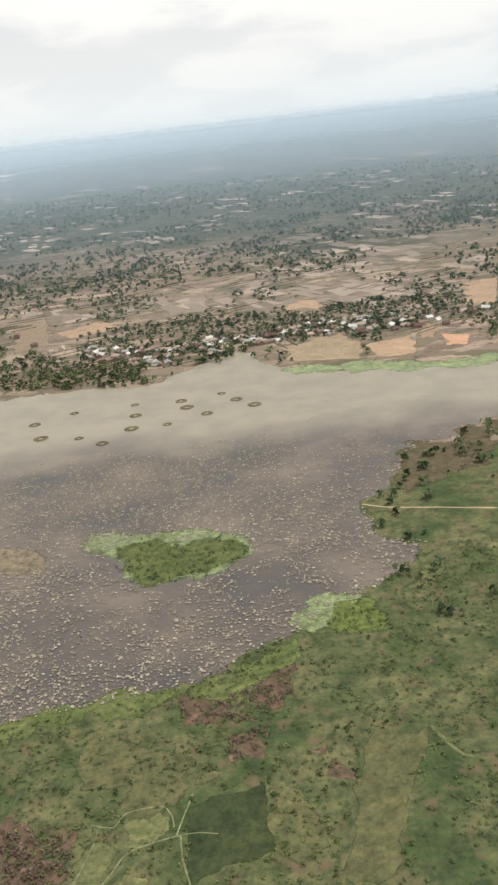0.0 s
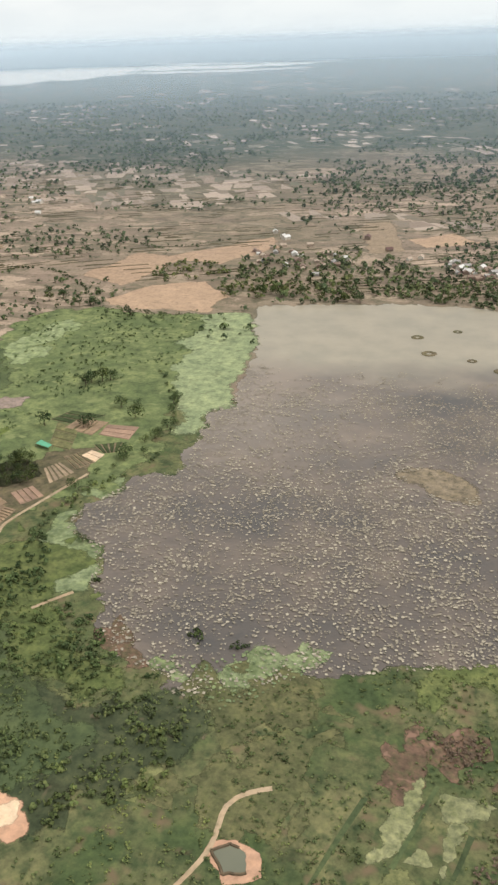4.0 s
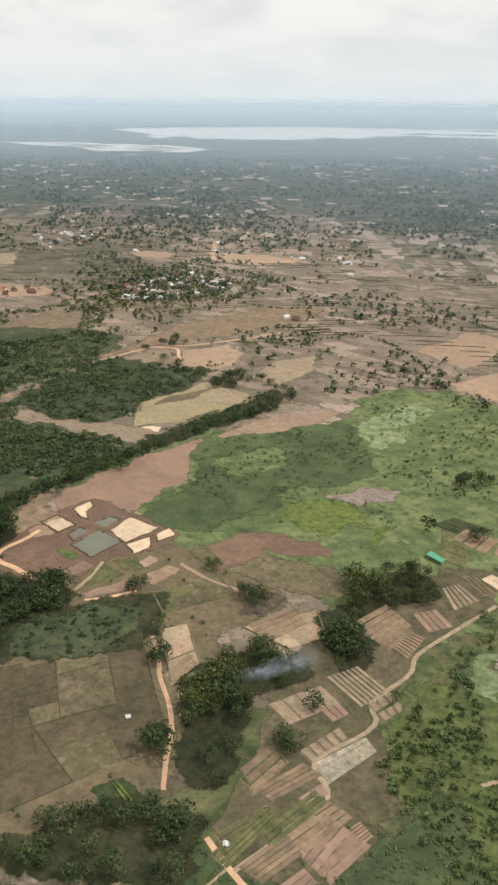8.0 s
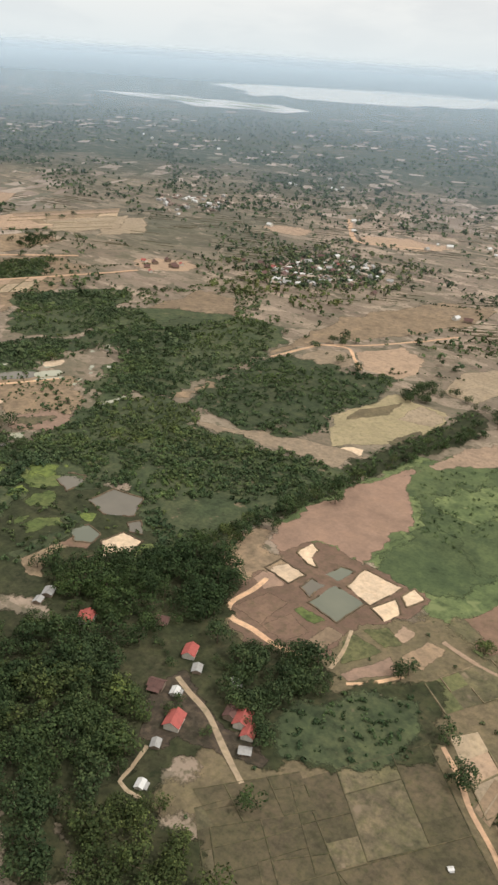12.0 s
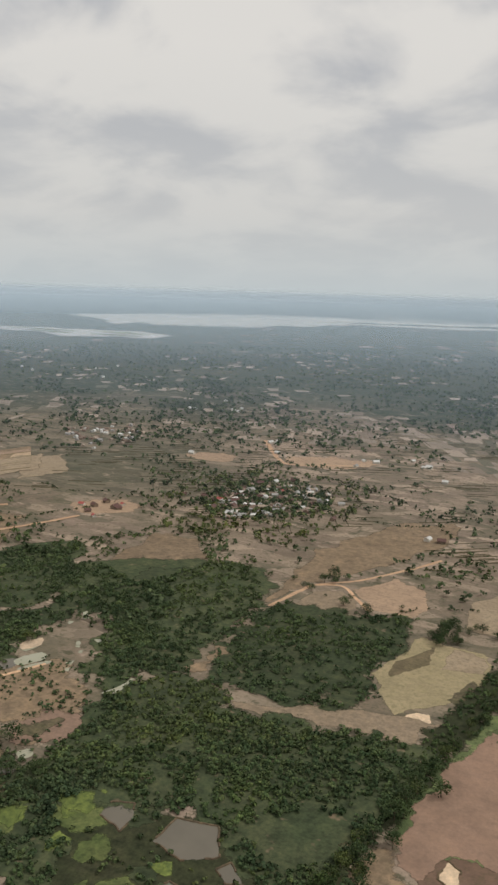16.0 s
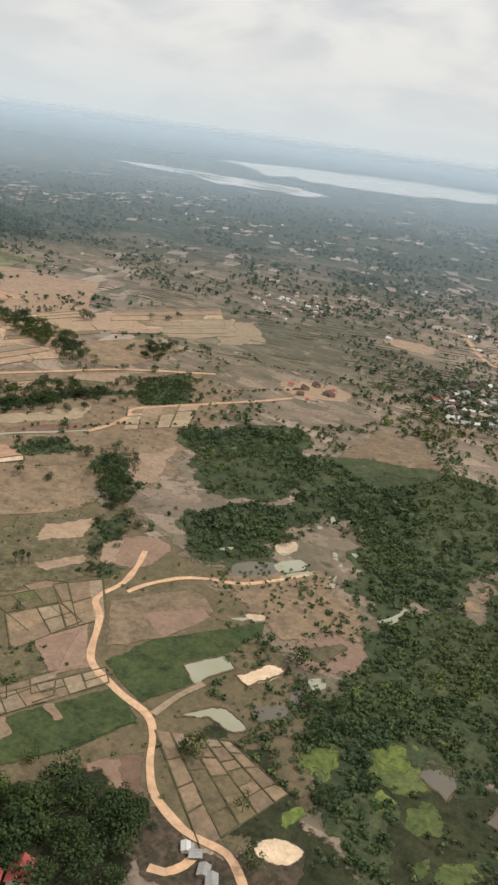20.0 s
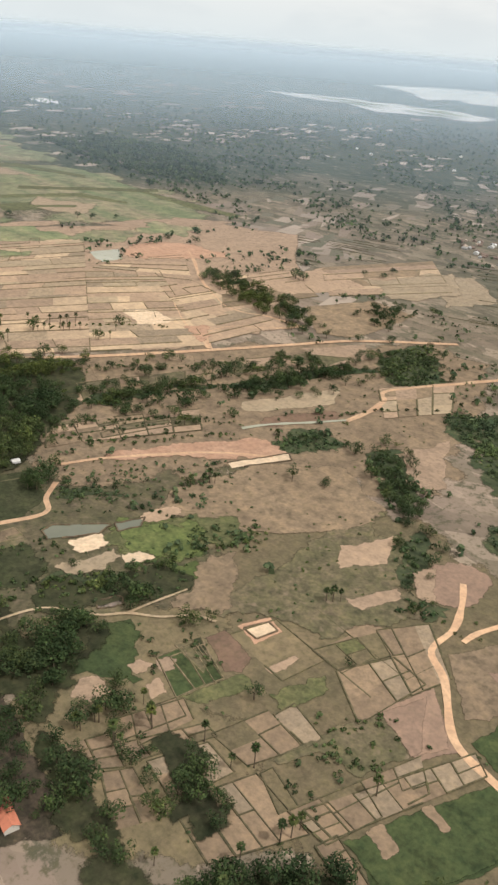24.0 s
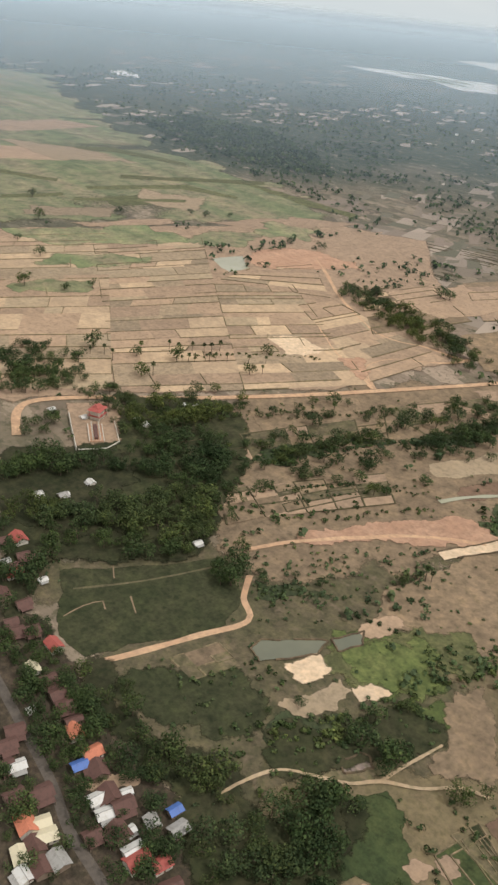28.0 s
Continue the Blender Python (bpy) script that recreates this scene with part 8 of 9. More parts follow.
# marsh plants along the south shore
shore = [(-330, 112), (170, 112), (170, 330)] + [(71, 332), (33, 291), (13, 275), (-10, 264), (-37, 246)] + [(-129, 226), (-164, 212), (-183, 203), (-199, 194)] + [(-204, 203), (-225, 208), (-240, 223), (-264, 234), (-276, 248), (-289, 247), (-277, 214), (-263, 174), (-251, 134)]
scatter("marsh_plants", spread(shore, 6.0, RNG, 0.05, 26), TUFTS, (0.3, 1.0), M_LEAF_MARSH, "low green marsh plants along the lake", "marsh plants")
scatter("marsh_bushes", spread(shore, 26.0, RNG, 0.12, 22), BUSHES, (0.2, 0.62), M_LEAF_MARSH, "low green bushes in the marsh", "bushes", 0.7)
scatter("marsh_bushes", spread(shore, 60.0, RNG, 0.3, 30), BUSHES, (0.3, 0.75), M_LEAF_DULL, "dark green bushes in the marsh", "bushes", 0.8)
for q in ([(-97, 170), (-92, 184), (-75, 186), (-67, 175), (-74, 162), (-75, 156), (-94, 157)], [(-121, 201), (-105, 202), (-104, 185), (-114, 189)], [(-38, 233), (-19, 239), (-2, 246), (1, 235), (-14, 224), (-31, 222)], [(-117, 199), (-101, 203), (-101, 190), (-111, 191)], [(-97, 185), (-77, 188), (-66, 177), (-67, 159), (-83, 146), (-106, 144), (-105, 156), (-94, 167)], [(-25, 219), (-5, 221), (-14, 208), (-23, 206)]):
    scatter("dead_reed_tufts", spread(q, 5.0, RNG), TUFTS, (0.5, 1.3), M_LEAF_DEAD, "dead red-brown reed tufts in the marsh", "reeds")
scatter("islet_plants", spread([(-81, 355), (-65, 365), (-43, 354), (-26, 360), (-12, 347), (-14, 337), (-33, 321), (-55, 318), (-72, 330)], 14.0, RNG), TUFTS, (0.6, 1.3), M_LEAF_MARSH, "green reeds on the islet", "reeds")
scatter("shore_bushes", spread([(-288, 320), (-273, 335), (-272, 368), (-286, 424), (-304, 454), (-318, 468), (-276, 396), (-270, 349), (-292, 287), (-291, 242), (-285, 200), (-289, 230), (-299, 284), (-291, 315)], 12.0, RNG), BUSHES, (0.5, 1.2), M_LEAF_MARSH, "dense bushes along the lake shore", "bushes")
scatter("shore_bushes", spread([(-301, 214), (-301, 259), (-288, 274), (-273, 241), (-239, 220), (-222, 203), (-231, 191), (-258, 187), (-281, 195)], 9.0, RNG, -0.1, 18), BUSHES, (0.4, 1.2), M_LEAF_MARSH, "dense bushes along the lake shore", "bushes")
scatter("shore_bushes", spread([(-258, 152), (-254, 181), (-228, 193), (-193, 193), (-189, 162), (-217, 138), (-245, 147)], 11.0, RNG, -0.05, 18), BUSHES, (0.4, 1.2), M_LEAF_DULL, "dark bushes by the gardens", "bushes")
for q in ([(-206, 224), (-204, 229), (-199, 227), (-198, 222), (-202, 219)], [(-189, 222), (-187, 227), (-183, 225), (-182, 221), (-186, 219)], [(-213, 201), (-211, 205), (-207, 203), (-207, 199), (-211, 198)], [(-255, 247), (-253, 251), (-250, 249), (-251, 246)], [(-247, 223), (-246, 227), (-242, 224), (-244, 221)]):
    scatter("shore_bushes", spread(q, 5.0, RNG), BUSHES, (0.4, 0.9), M_LEAF, "round dark bush clump in shallow water", "bushes", clear=False)
scatter("garden_weeds", spread([(-341, 155), (-306, 170), (-284, 212), (-255, 198), (-224, 153), (-296, 110)], 6.0, RNG, 0.0, 14), TUFTS, (0.4, 1.1), M_LEAF_MARSH, "rank green weeds between garden plots", "weeds")
# swamp plants
swamp_area = [(-480, 347), (-511, 406), (-481, 438), (-454, 481), (-464, 536), (-441, 576), (-401, 588), (-376, 576)] + [(-345, 584), (-324, 577), (-304, 474), (-328, 475), (-332, 423), (-364, 409), (-361, 359), (-367, 334)]
scatter("swamp_plants", spread(swamp_area, 22.0, RNG, 0.2, 35), TUFTS, (0.6, 1.6), M_LEAF_MARSH, "tufts of bright swamp grass", "swamp plants")
scatter("swamp_bushes", spread([(-436, 612), (-383, 584), (-361, 577), (-360, 521), (-344, 457), (-342, 419), (-382, 421), (-401, 479), (-390, 536)], 70.0, RNG, 0.0, 20), BUSHES, (0.35, 0.95), M_LEAF_MARSH, "green bushes in the swamp", "bushes")

# scrub woods
for q in SCRUB:
    scatter("scrub", spread(q, 7.5, RNG, 0.08, 13), BUSHES, (0.3, 1.35), M_LEAF_DULL, "dense dark green scrub", "scrub")
for q in ([(-889, 529), (-847, 626), (-776, 627), (-726, 572), (-756, 539), (-784, 533), (-799, 467)], [(-769, 343), (-739, 374), (-684, 370), (-697, 315), (-719, 306)], [(-787, 283), (-740, 294), (-679, 265), (-642, 233), (-654, 212), (-690, 210)], [(-691, 279), (-675, 312), (-652, 261), (-656, 231), (-650, 204), (-628, 207), (-651, 185), (-665, 215), (-686, 239)]):
    scatter("thin_scrub", spread(q, 26.0, RNG, 0.05, 22), BUSHES, (0.6, 1.4), M_LEAF_DULL, "open dark scrub on sandy ground", "scrub")
scatter("thin_scrub", spread([(-791, 309), (-776, 348), (-756, 362), (-735, 361), (-712, 341), (-693, 304), (-703, 282), (-728, 290)], 16.0, RNG, 0.22, 12), BUSHES, (0.25, 0.9), M_LEAF_DULL, "low bushes on the sandy waste", "scrub", clear=False)
scatter("thin_scrub", spread([(-722, 254), (-704, 293), (-676, 267), (-685, 240), (-708, 236)], 10.0, RNG, 0.15, 12), BUSHES, (0.25, 0.9), M_LEAF_DULL, "dark bushes among shallow ponds", "scrub", clear=False)
for q in MORE_SCRUB:
    scatter("scrub", spread(q, 13.0, RNG, 0.0, 20), BUSHES, (0.5, 1.4), M_LEAF_DULL, "dense dark green scrub and bushes", "scrub")
for q in LOW_SCRUB:
    scatter("thin_scrub", spread(q, 30.0, RNG, 0.1, 16), BUSHES, (0.4, 1.1), M_LEAF_DULL, "low bushes on rough green ground", "scrub")

# single trees, rows and woods
tree_row([(-560, 227), (-545, 256), (-539, 305), (-534, 344), (-526, 400), (-515, 451), (-504, 475)], 6.0, 2.5, 0.85)
tree_row([(-555, 226), (-540, 254), (-535, 302), (-529, 337)], 8.0, 3.0, 0.7)
tree_row([(-569, 500), (-558, 528), (-535, 520), (-507, 505), (-506, 479)], 7.0, 4.0, 0.9)
tree_row([(-734, 551), (-684, 547), (-619, 517), (-600, 536)], 9.0, 5.0, 0.7)
for q, per in (
    ([(-375, 210), (-368, 224), (-356, 226), (-348, 210), (-360, 195), (-371, 198)], 34),
    ([(-374, 179), (-368, 187), (-358, 177), (-364, 170)], 30),
    ([(-352, 185), (-352, 197), (-341, 192), (-337, 180), (-342, 174)], 40),
    ([(-371, 245), (-360, 248), (-344, 247), (-344, 234), (-362, 227)], 34),
    ([(-353, 276), (-343, 283), (-332, 267), (-342, 256)], 26),
    ([(-356, 305), (-347, 334), (-324, 332), (-320, 314), (-334, 294), (-346, 291)], 38),
    ([(-400, 270), (-382, 279), (-372, 273), (-387, 260)], 50),
    ([(-381, 127), (-371, 144), (-356, 159), (-336, 167), (-329, 160), (-330, 142), (-368, 116)], 46),
    ([(-338, 209), (-328, 210), (-325, 201), (-331, 201)], 36),
    ([(-341, 261), (-332, 267), (-325, 259), (-333, 250)], 30),
):
    wood(q, per, 0.95)
for x, y in [(-330, 226), (-416, 283), (-330, 205), (-334, 251), (-331, 264), (-395, 218), (-432, 251), (-434, 247), (-344, 440), (-350, 437), (-351, 431), (-282, 217), (-308, 246)]:
    set_tree(TREES, x, y, 0.9)
for x, y in [(-340, 443), (-352, 435), (-315, 405), (-307, 411), (-301, 393), (-347, 373), (-331, 226), (-271, 271), (-324, 375), (-323, 379)]:
    set_tree(TREES, x, y, 0.9)
tree_row([(-288, 424), (-280, 394), (-280, 358), (-286, 336), (-295, 311)], 7.0, 3.0, 0.75)
tree_row([(-400, 569), (-437, 594), (-467, 600), (-493, 617)], 10.0, 5.0, 0.8)
tree_row([(-322, 625), (-293, 654), (-252, 638), (-218, 637)], 9.0, 7.0, 1.0)
tree_row([(-389, 565), (-358, 571)], 9.0, 5.0, 0.8)
# hamlet woods
wood([(-485, 209), (-484, 223), (-459, 233), (-448, 225), (-456, 201), (-450, 185), (-472, 194)], 26, 0.85)
scatter("field_bushes", spread([(-457, 203), (-446, 225), (-424, 244), (-413, 234), (-412, 207), (-442, 186)], 9.0, RNG, 0.1, 14), BUSHES, (0.25, 0.95), M_LEAF_DULL, "low scrub on rough ground by the hamlet", "bushes", clear=False)
for q, per in (
    ([(-589, 209), (-557, 235), (-537, 263), (-514, 252), (-505, 232), (-515, 212), (-517, 195), (-532, 182), (-547, 178)], 30),
    ([(-484, 220), (-473, 230), (-458, 236), (-448, 224), (-447, 205), (-461, 197), (-479, 201), (-504, 217)], 30),
    ([(-544, 176), (-524, 184), (-505, 179), (-485, 172), (-480, 155), (-476, 145), (-476, 133), (-477, 126)], 28),
    ([(-477, 126), (-470, 141), (-457, 149), (-442, 142), (-424, 133), (-454, 108)], 30),
    ([(-367, 201), (-363, 217), (-355, 221), (-346, 199), (-361, 186)], 44),
):
    wood(q, per, 0.95)
for q, per in (([(-571, 158), (-564, 178), (-536, 182), (-520, 189), (-507, 171), (-486, 161), (-477, 146), (-489, 118), (-501, 108)], 34), ([(-590, 199), (-573, 215), (-555, 238), (-546, 278), (-525, 256), (-508, 227), (-532, 208), (-556, 200)], 60)):
    wood(q, per, 0.95)
for x, y in [(-415, 282), (-405, 230), (-393, 216), (-440, 165), (-433, 247)]:
    set_tree(TREES, x, y, 1.0)
wood([(-777, 133), (-771, 142), (-749, 137), (-735, 151), (-734, 171), (-721, 169), (-707, 182), (-703, 166), (-688, 149), (-734, 103)], 36, 1.05)
wood([(-711, 258), (-691, 279), (-673, 256), (-686, 243)], 110, 0.7)
for x, y in [(-710, 206), (-712, 205), (-714, 281), (-782, 369), (-782, 315), (-731, 281), (-749, 163), (-663, 220), (-681, 198), (-665, 181)]:
    set_tree(TREES, x, y, 0.95)
wood([(-864, 301), (-873, 333), (-872, 346), (-908, 381), (-933, 379), (-926, 357), (-887, 328)], 60, 0.7)
tree_row([(-1022, 382), (-1012, 417), (-1009, 444), (-1007, 495)], 8.0, 3.0, 0.8)
for q in ([(-797, 106), (-794, 128), (-770, 146), (-753, 142), (-745, 127), (-753, 112), (-770, 108), (-779, 102)], [(-736, 152), (-727, 158), (-711, 178), (-701, 182), (-697, 173), (-695, 156), (-716, 134), (-729, 120), (-739, 127)]):
    wood(q, 32, 0.9, 0.0)
# village and temple woods
for q, per in (
    ([(-1158, 172), (-1146, 199), (-1138, 216), (-1117, 214), (-1124, 196), (-1132, 176), (-1142, 160)], 30),
    ([(-1137, 222), (-1134, 246), (-1142, 262), (-1122, 284), (-1092, 256), (-1076, 242), (-1096, 222), (-1114, 216)], 30),
    ([(-1094, 206), (-1078, 240), (-1046, 214), (-1040, 192), (-1080, 179)], 28),
    ([(-1112, 158), (-1100, 149), (-1080, 160), (-1078, 180), (-1096, 178)], 44),
    ([(-1126, 141), (-1120, 156), (-1104, 170), (-1100, 158), (-1110, 138)], 34),
    ([(-1104, 180), (-1092, 198), (-1072, 186), (-1086, 170)], 30),
    ([(-1155, 159), (-1146, 190), (-1140, 176), (-1142, 152)], 26),
    ([(-1160, 248), (-1150, 262), (-1136, 258), (-1136, 240), (-1148, 240)], 40),
    ([(-1196, 190), (-1188, 212), (-1176, 206), (-1166, 190), (-1176, 182)], 46),
    ([(-1295, 228), (-1294, 253), (-1250, 271), (-1214, 245), (-1233, 197)], 44),
    ([(-1199, 256), (-1188, 291), (-1158, 328), (-1133, 307), (-1139, 268), (-1156, 240)], 50),
    ([(-1109, 136), (-1091, 155), (-1049, 203), (-1040, 192), (-1067, 145), (-1047, 120), (-1055, 109)], 60),
    ([(-1024, 193), (-1019, 209), (-1003, 198), (-1002, 185)], 40),
    ([(-1011, 117), (-1001, 131), (-982, 123), (-954, 128), (-939, 137), (-923, 119), (-937, 117), (-957, 109), (-976, 110)], 70),
    ([(-922, 137), (-909, 161), (-896, 152), (-893, 129), (-902, 117)], 44),
    ([(-933, 164), (-920, 178), (-909, 185), (-904, 176), (-916, 163)], 70),
    ([(-935, 113), (-921, 132), (-903, 116), (-915, 100)], 60),
    ([(-921, 139), (-919, 161), (-890, 140), (-885, 126), (-899, 124)], 40),
    ([(-957, 124), (-932, 129), (-898, 126), (-875, 119), (-869, 106), (-895, 110), (-908, 97)], 60),
    ([(-870, 111), (-859, 118), (-839, 111), (-825, 109), (-839, 93)], 46),
    ([(-892, 185), (-883, 201), (-875, 190), (-882, 182)], 36),
    ([(-798, 109), (-789, 126), (-772, 145), (-751, 144), (-740, 151), (-732, 142), (-775, 94)], 44),
    ([(-832, 100), (-823, 107), (-802, 98), (-811, 88)], 50),
):
    wood(q, per, 0.95)
tree_row([(-855, 126), (-842, 125), (-833, 124), (-820, 121)], 5.0, 2.0, 0.8)
tree_row([(-1100, 282), (-1098, 316), (-1073, 338), (-1070, 377), (-1061, 422), (-1049, 457)], 6.0, 4.0, 0.9)
tree_row([(-1105, 286), (-1097, 325), (-1075, 361), (-1066, 405), (-1054, 464)], 8.0, 6.0, 0.9)
tree_row([(-1260, 531), (-1241, 549), (-1194, 547), (-1149, 533), (-1099, 511)], 8.0, 9.0, 1.1)
tree_row([(-1272, 549), (-1229, 553), (-1178, 544), (-1122, 524)], 9.0, 9.0, 1.0)
tree_row([(-1106, 580), (-1109, 619), (-1081, 595), (-1063, 546), (-1058, 531)], 12.0, 8.0, 1.0)
tree_row([(-935, 364), (-937, 395), (-919, 386), (-896, 346), (-871, 328), (-856, 318)], 7.0, 5.0, 0.8)
tree_row([(-866, 305), (-845, 291), (-824, 271)], 7.0, 6.0, 0.7)
tree_row([(-1036, 423), (-1040, 493), (-1017, 490)], 9.0, 8.0, 0.8)
tree_row([(-1123, 360), (-1097, 373), (-1078, 394)], 10.0, 5.0, 0.8)
tree_row([(-979, 336), (-968, 364), (-955, 369)], 7.0, 5.0, 0.7)
tree_row([(-1059, 258), (-1052, 289), (-1043, 315), (-1021, 318), (-1016, 336)], 11.0, 9.0, 0.75)
tree_row([(-1010, 207), (-1003, 225), (-991, 228)], 8.0, 3.0, 0.5)
tree_row([(-944, 158), (-935, 171), (-925, 184), (-920, 204)], 8.0, 4.0, 0.6)
for x, y in [(-942, 313), (-924, 319), (-926, 322), (-971, 262), (-837, 178), (-826, 219), (-1052, 230), (-1085, 509), (-1073, 441), (-1040, 493), (-1071, 642), (-1180, 729), (-1176, 708), (-1213, 623), (-1195, 700), (-1223, 323), (-1242, 303), (-1117, 370), (-1179, 352)]:
    set_tree(TREES, x, y, 0.95)
scatter("field_bushes", spread([(-808, 192), (-801, 207), (-784, 201), (-791, 182), (-803, 177), (-810, 163), (-808, 180)], 45, RNG, 0.0, 15), BUSHES, (0.5, 1.1), M_LEAF, "bushes on a weedy fallow plot", "bushes")
scatter("field_bushes", spread([(-1010, 201), (-982, 248), (-972, 236), (-988, 188)], 40, RNG, 0.0, 15), BUSHES, (0.4, 0.9), M_LEAF_DULL, "bushes on rough ground", "bushes")
scatter("field_bushes", spread([(-946, 159), (-926, 205), (-910, 218), (-900, 192), (-923, 170), (-930, 145)], 40, RNG, 0.05, 15), BUSHES, (0.4, 1.0), M_LEAF_DULL, "bushes by shallow pools", "bushes")
scatter("field_bushes", spread([(-717, 251), (-695, 286), (-672, 257), (-692, 228), (-718, 236)], 40, RNG, 0.05, 15), BUSHES, (0.4, 1.0), M_LEAF_DULL, "bushes by the fields", "bushes")
scatter("field_bushes", spread([(-379, 138), (-359, 162), (-338, 161), (-348, 139), (-370, 130)], 45, RNG, 0.05, 15), BUSHES, (0.4, 1.0), M_LEAF_DULL, "bushes by the gardens", "bushes")
# shade trees between the village houses
wood([(-1052, 108), (-1043, 121), (-1006, 114), (-975, 112), (-945, 114), (-915, 100), (-932, 78), (-984, 87), (-1014, 89)], 20, 0.7)
wood([(-1004, 84), (-977, 81), (-951, 78), (-936, 73), (-949, 57)], 22, 0.7)
wood([(-906, 96), (-896, 109), (-865, 104), (-839, 93), (-859, 69)], 21, 0.7)
wood([(-516, 192), (-504, 217), (-482, 207), (-451, 191), (-448, 179), (-467, 163), (-485, 161)], 130, 0.7)
# belts of trees between the fields
wood([(x - 5, y - 4) for x, y in STREAM] + [(x + 6, y + 4) for x, y in STREAM[::-1]], 24, 0.75)
scatter("stream_bushes", spread([(x - 9, y - 8) for x, y in STREAM] + [(x + 10, y + 7) for x, y in STREAM[::-1]], 8.0, RNG, 0.0, 12), BUSHES, (0.4, 1.2), M_LEAF_DULL, "dense bushes along the stream", "bushes", clear=False)
for q, per, size in (
    ([(-1076, 290), (-1060, 340), (-1043, 396), (-1031, 465), (-1017, 449), (-1029, 381), (-1046, 326), (-1061, 281)], 42, 0.7),
    ([(-1292, 560), (-1274, 574), (-1175, 555), (-1112, 527), (-1102, 501), (-1151, 507), (-1239, 526)], 40, 0.85),
    ([(-1083, 226), (-1091, 254), (-1076, 284), (-1061, 265), (-1058, 221)], 45, 0.7),
    ([(-1169, 258), (-1146, 314), (-1100, 377), (-1068, 461), (-1059, 451), (-1090, 367), (-1132, 304), (-1156, 250)], 60, 0.6),
    ([(-845, 134), (-840, 147), (-821, 143), (-804, 140), (-810, 125), (-825, 128)], 40, 0.8),
    ([(-878, 130), (-870, 144), (-860, 138), (-859, 121), (-865, 116)], 40, 0.85),
    ([(-501, 119), (-482, 127), (-460, 113), (-475, 100)], 36, 1.0),
    ([(-547, 152), (-542, 169), (-520, 177), (-495, 176), (-494, 159), (-515, 143), (-520, 133)], 42, 1.0),
    ([(-881, 139), (-879, 148), (-855, 138), (-847, 124), (-855, 124)], 50, 0.7),
    ([(-1122, 603), (-1117, 649), (-1068, 588), (-1082, 565)], 60, 0.8),
    ([(-1048, 504), (-1021, 575), (-964, 514), (-986, 460)], 90, 0.6),
    ([(-1213, 232), (-1206, 260), (-1175, 265), (-1173, 317), (-1133, 307), (-1139, 268), (-1152, 234)], 60, 0.8),
):
    wood(q, per, size)
wood([(-661, 184), (-641, 186), (-623, 177), (-600, 154), (-607, 141)], 60, 0.8)
wood([(-613, 174), (-598, 178), (-578, 169), (-590, 152)], 70, 0.8)
scatter("dyke_bushes", spread(DYKE_SCRUB, 9.0, RNG, 0.05, 12), BUSHES, (0.45, 1.15), M_LEAF_DULL, "dense bushes along the dyke", "bushes", clear=False)
for q, per in (([(-570, 492), (-556, 496), (-549, 520), (-566, 524)], 26), ([(-676, 556), (-660, 556), (-652, 572), (-672, 578)], 34)):
    wood(q, per, 0.75)
for q, per in (([(-383, 220), (-369, 246), (-344, 247), (-340, 235), (-348, 221), (-371, 198)], 70), ([(-354, 275), (-350, 304), (-347, 334), (-324, 332), (-320, 314), (-334, 294), (-335, 255)], 90)):
    wood(q, per, 0.6)
# palms
for x, y in [(-853, 143), (-834, 151), (-820, 150), (-815, 156), (-790, 142), (-789, 146), (-789, 150), (-781, 178), (-858, 243), (-856, 245), (-854, 248), (-968, 261), (-966, 269), (-965, 272), (-963, 274), (-939, 309), (-809, 109), (-789, 117), (-793, 128)]:
    set_tree(PALMS, x, y, 0.72)
for x, y in [(-1220, 321), (-1218, 324), (-1216, 328), (-1214, 332), (-1209, 341), (-1207, 345), (-1203, 352), (-1194, 364), (-1188, 375), (-1260, 277), (-1243, 284), (-1114, 339), (-1111, 344), (-1104, 356)]:
    set_tree(PALMS, x, y, 0.66)
for x, y in [(-867, 121), (-865, 122), (-865, 128), (-864, 129), (-853, 127), (-849, 127), (-861, 146), (-850, 141)]:
    set_tree(PALMS, x, y, 0.72)

for x, y in [(-1255, 285), (-1243, 307), (-1237, 327), (-1235, 334), (-1230, 342), (-1224, 348), (-1219, 351), (-1221, 360), (-1175, 360), (-1210, 294)]:
    set_tree(PALMS, x, y, 0.72)
for x, y in [(-1677, 456), (-1589, 416), (-1572, 505), (-1545, 581), (-1533, 594), (-1523, 622), (-1530, 362), (-1473, 355), (-1411, 612), (-1382, 628), (-1221, 620), (-1383, 328), (-1377, 351), (-1406, 304), (-1268, 284), (-1200, 387), (-1212, 286)]:
    set_tree(TREES, x, y, 1.25)
for x, y in [(-1029, 212), (-1017, 207), (-1025, 201), (-1014, 197), (-1031, 219)]:
    set_tree(TREES, x, y, 0.95)
# thin cover of trees over the middle and far distance
NEAR_AREAS = [LAKE, swamp_area, GREEN_PLAIN] + PLAIN_QUADS


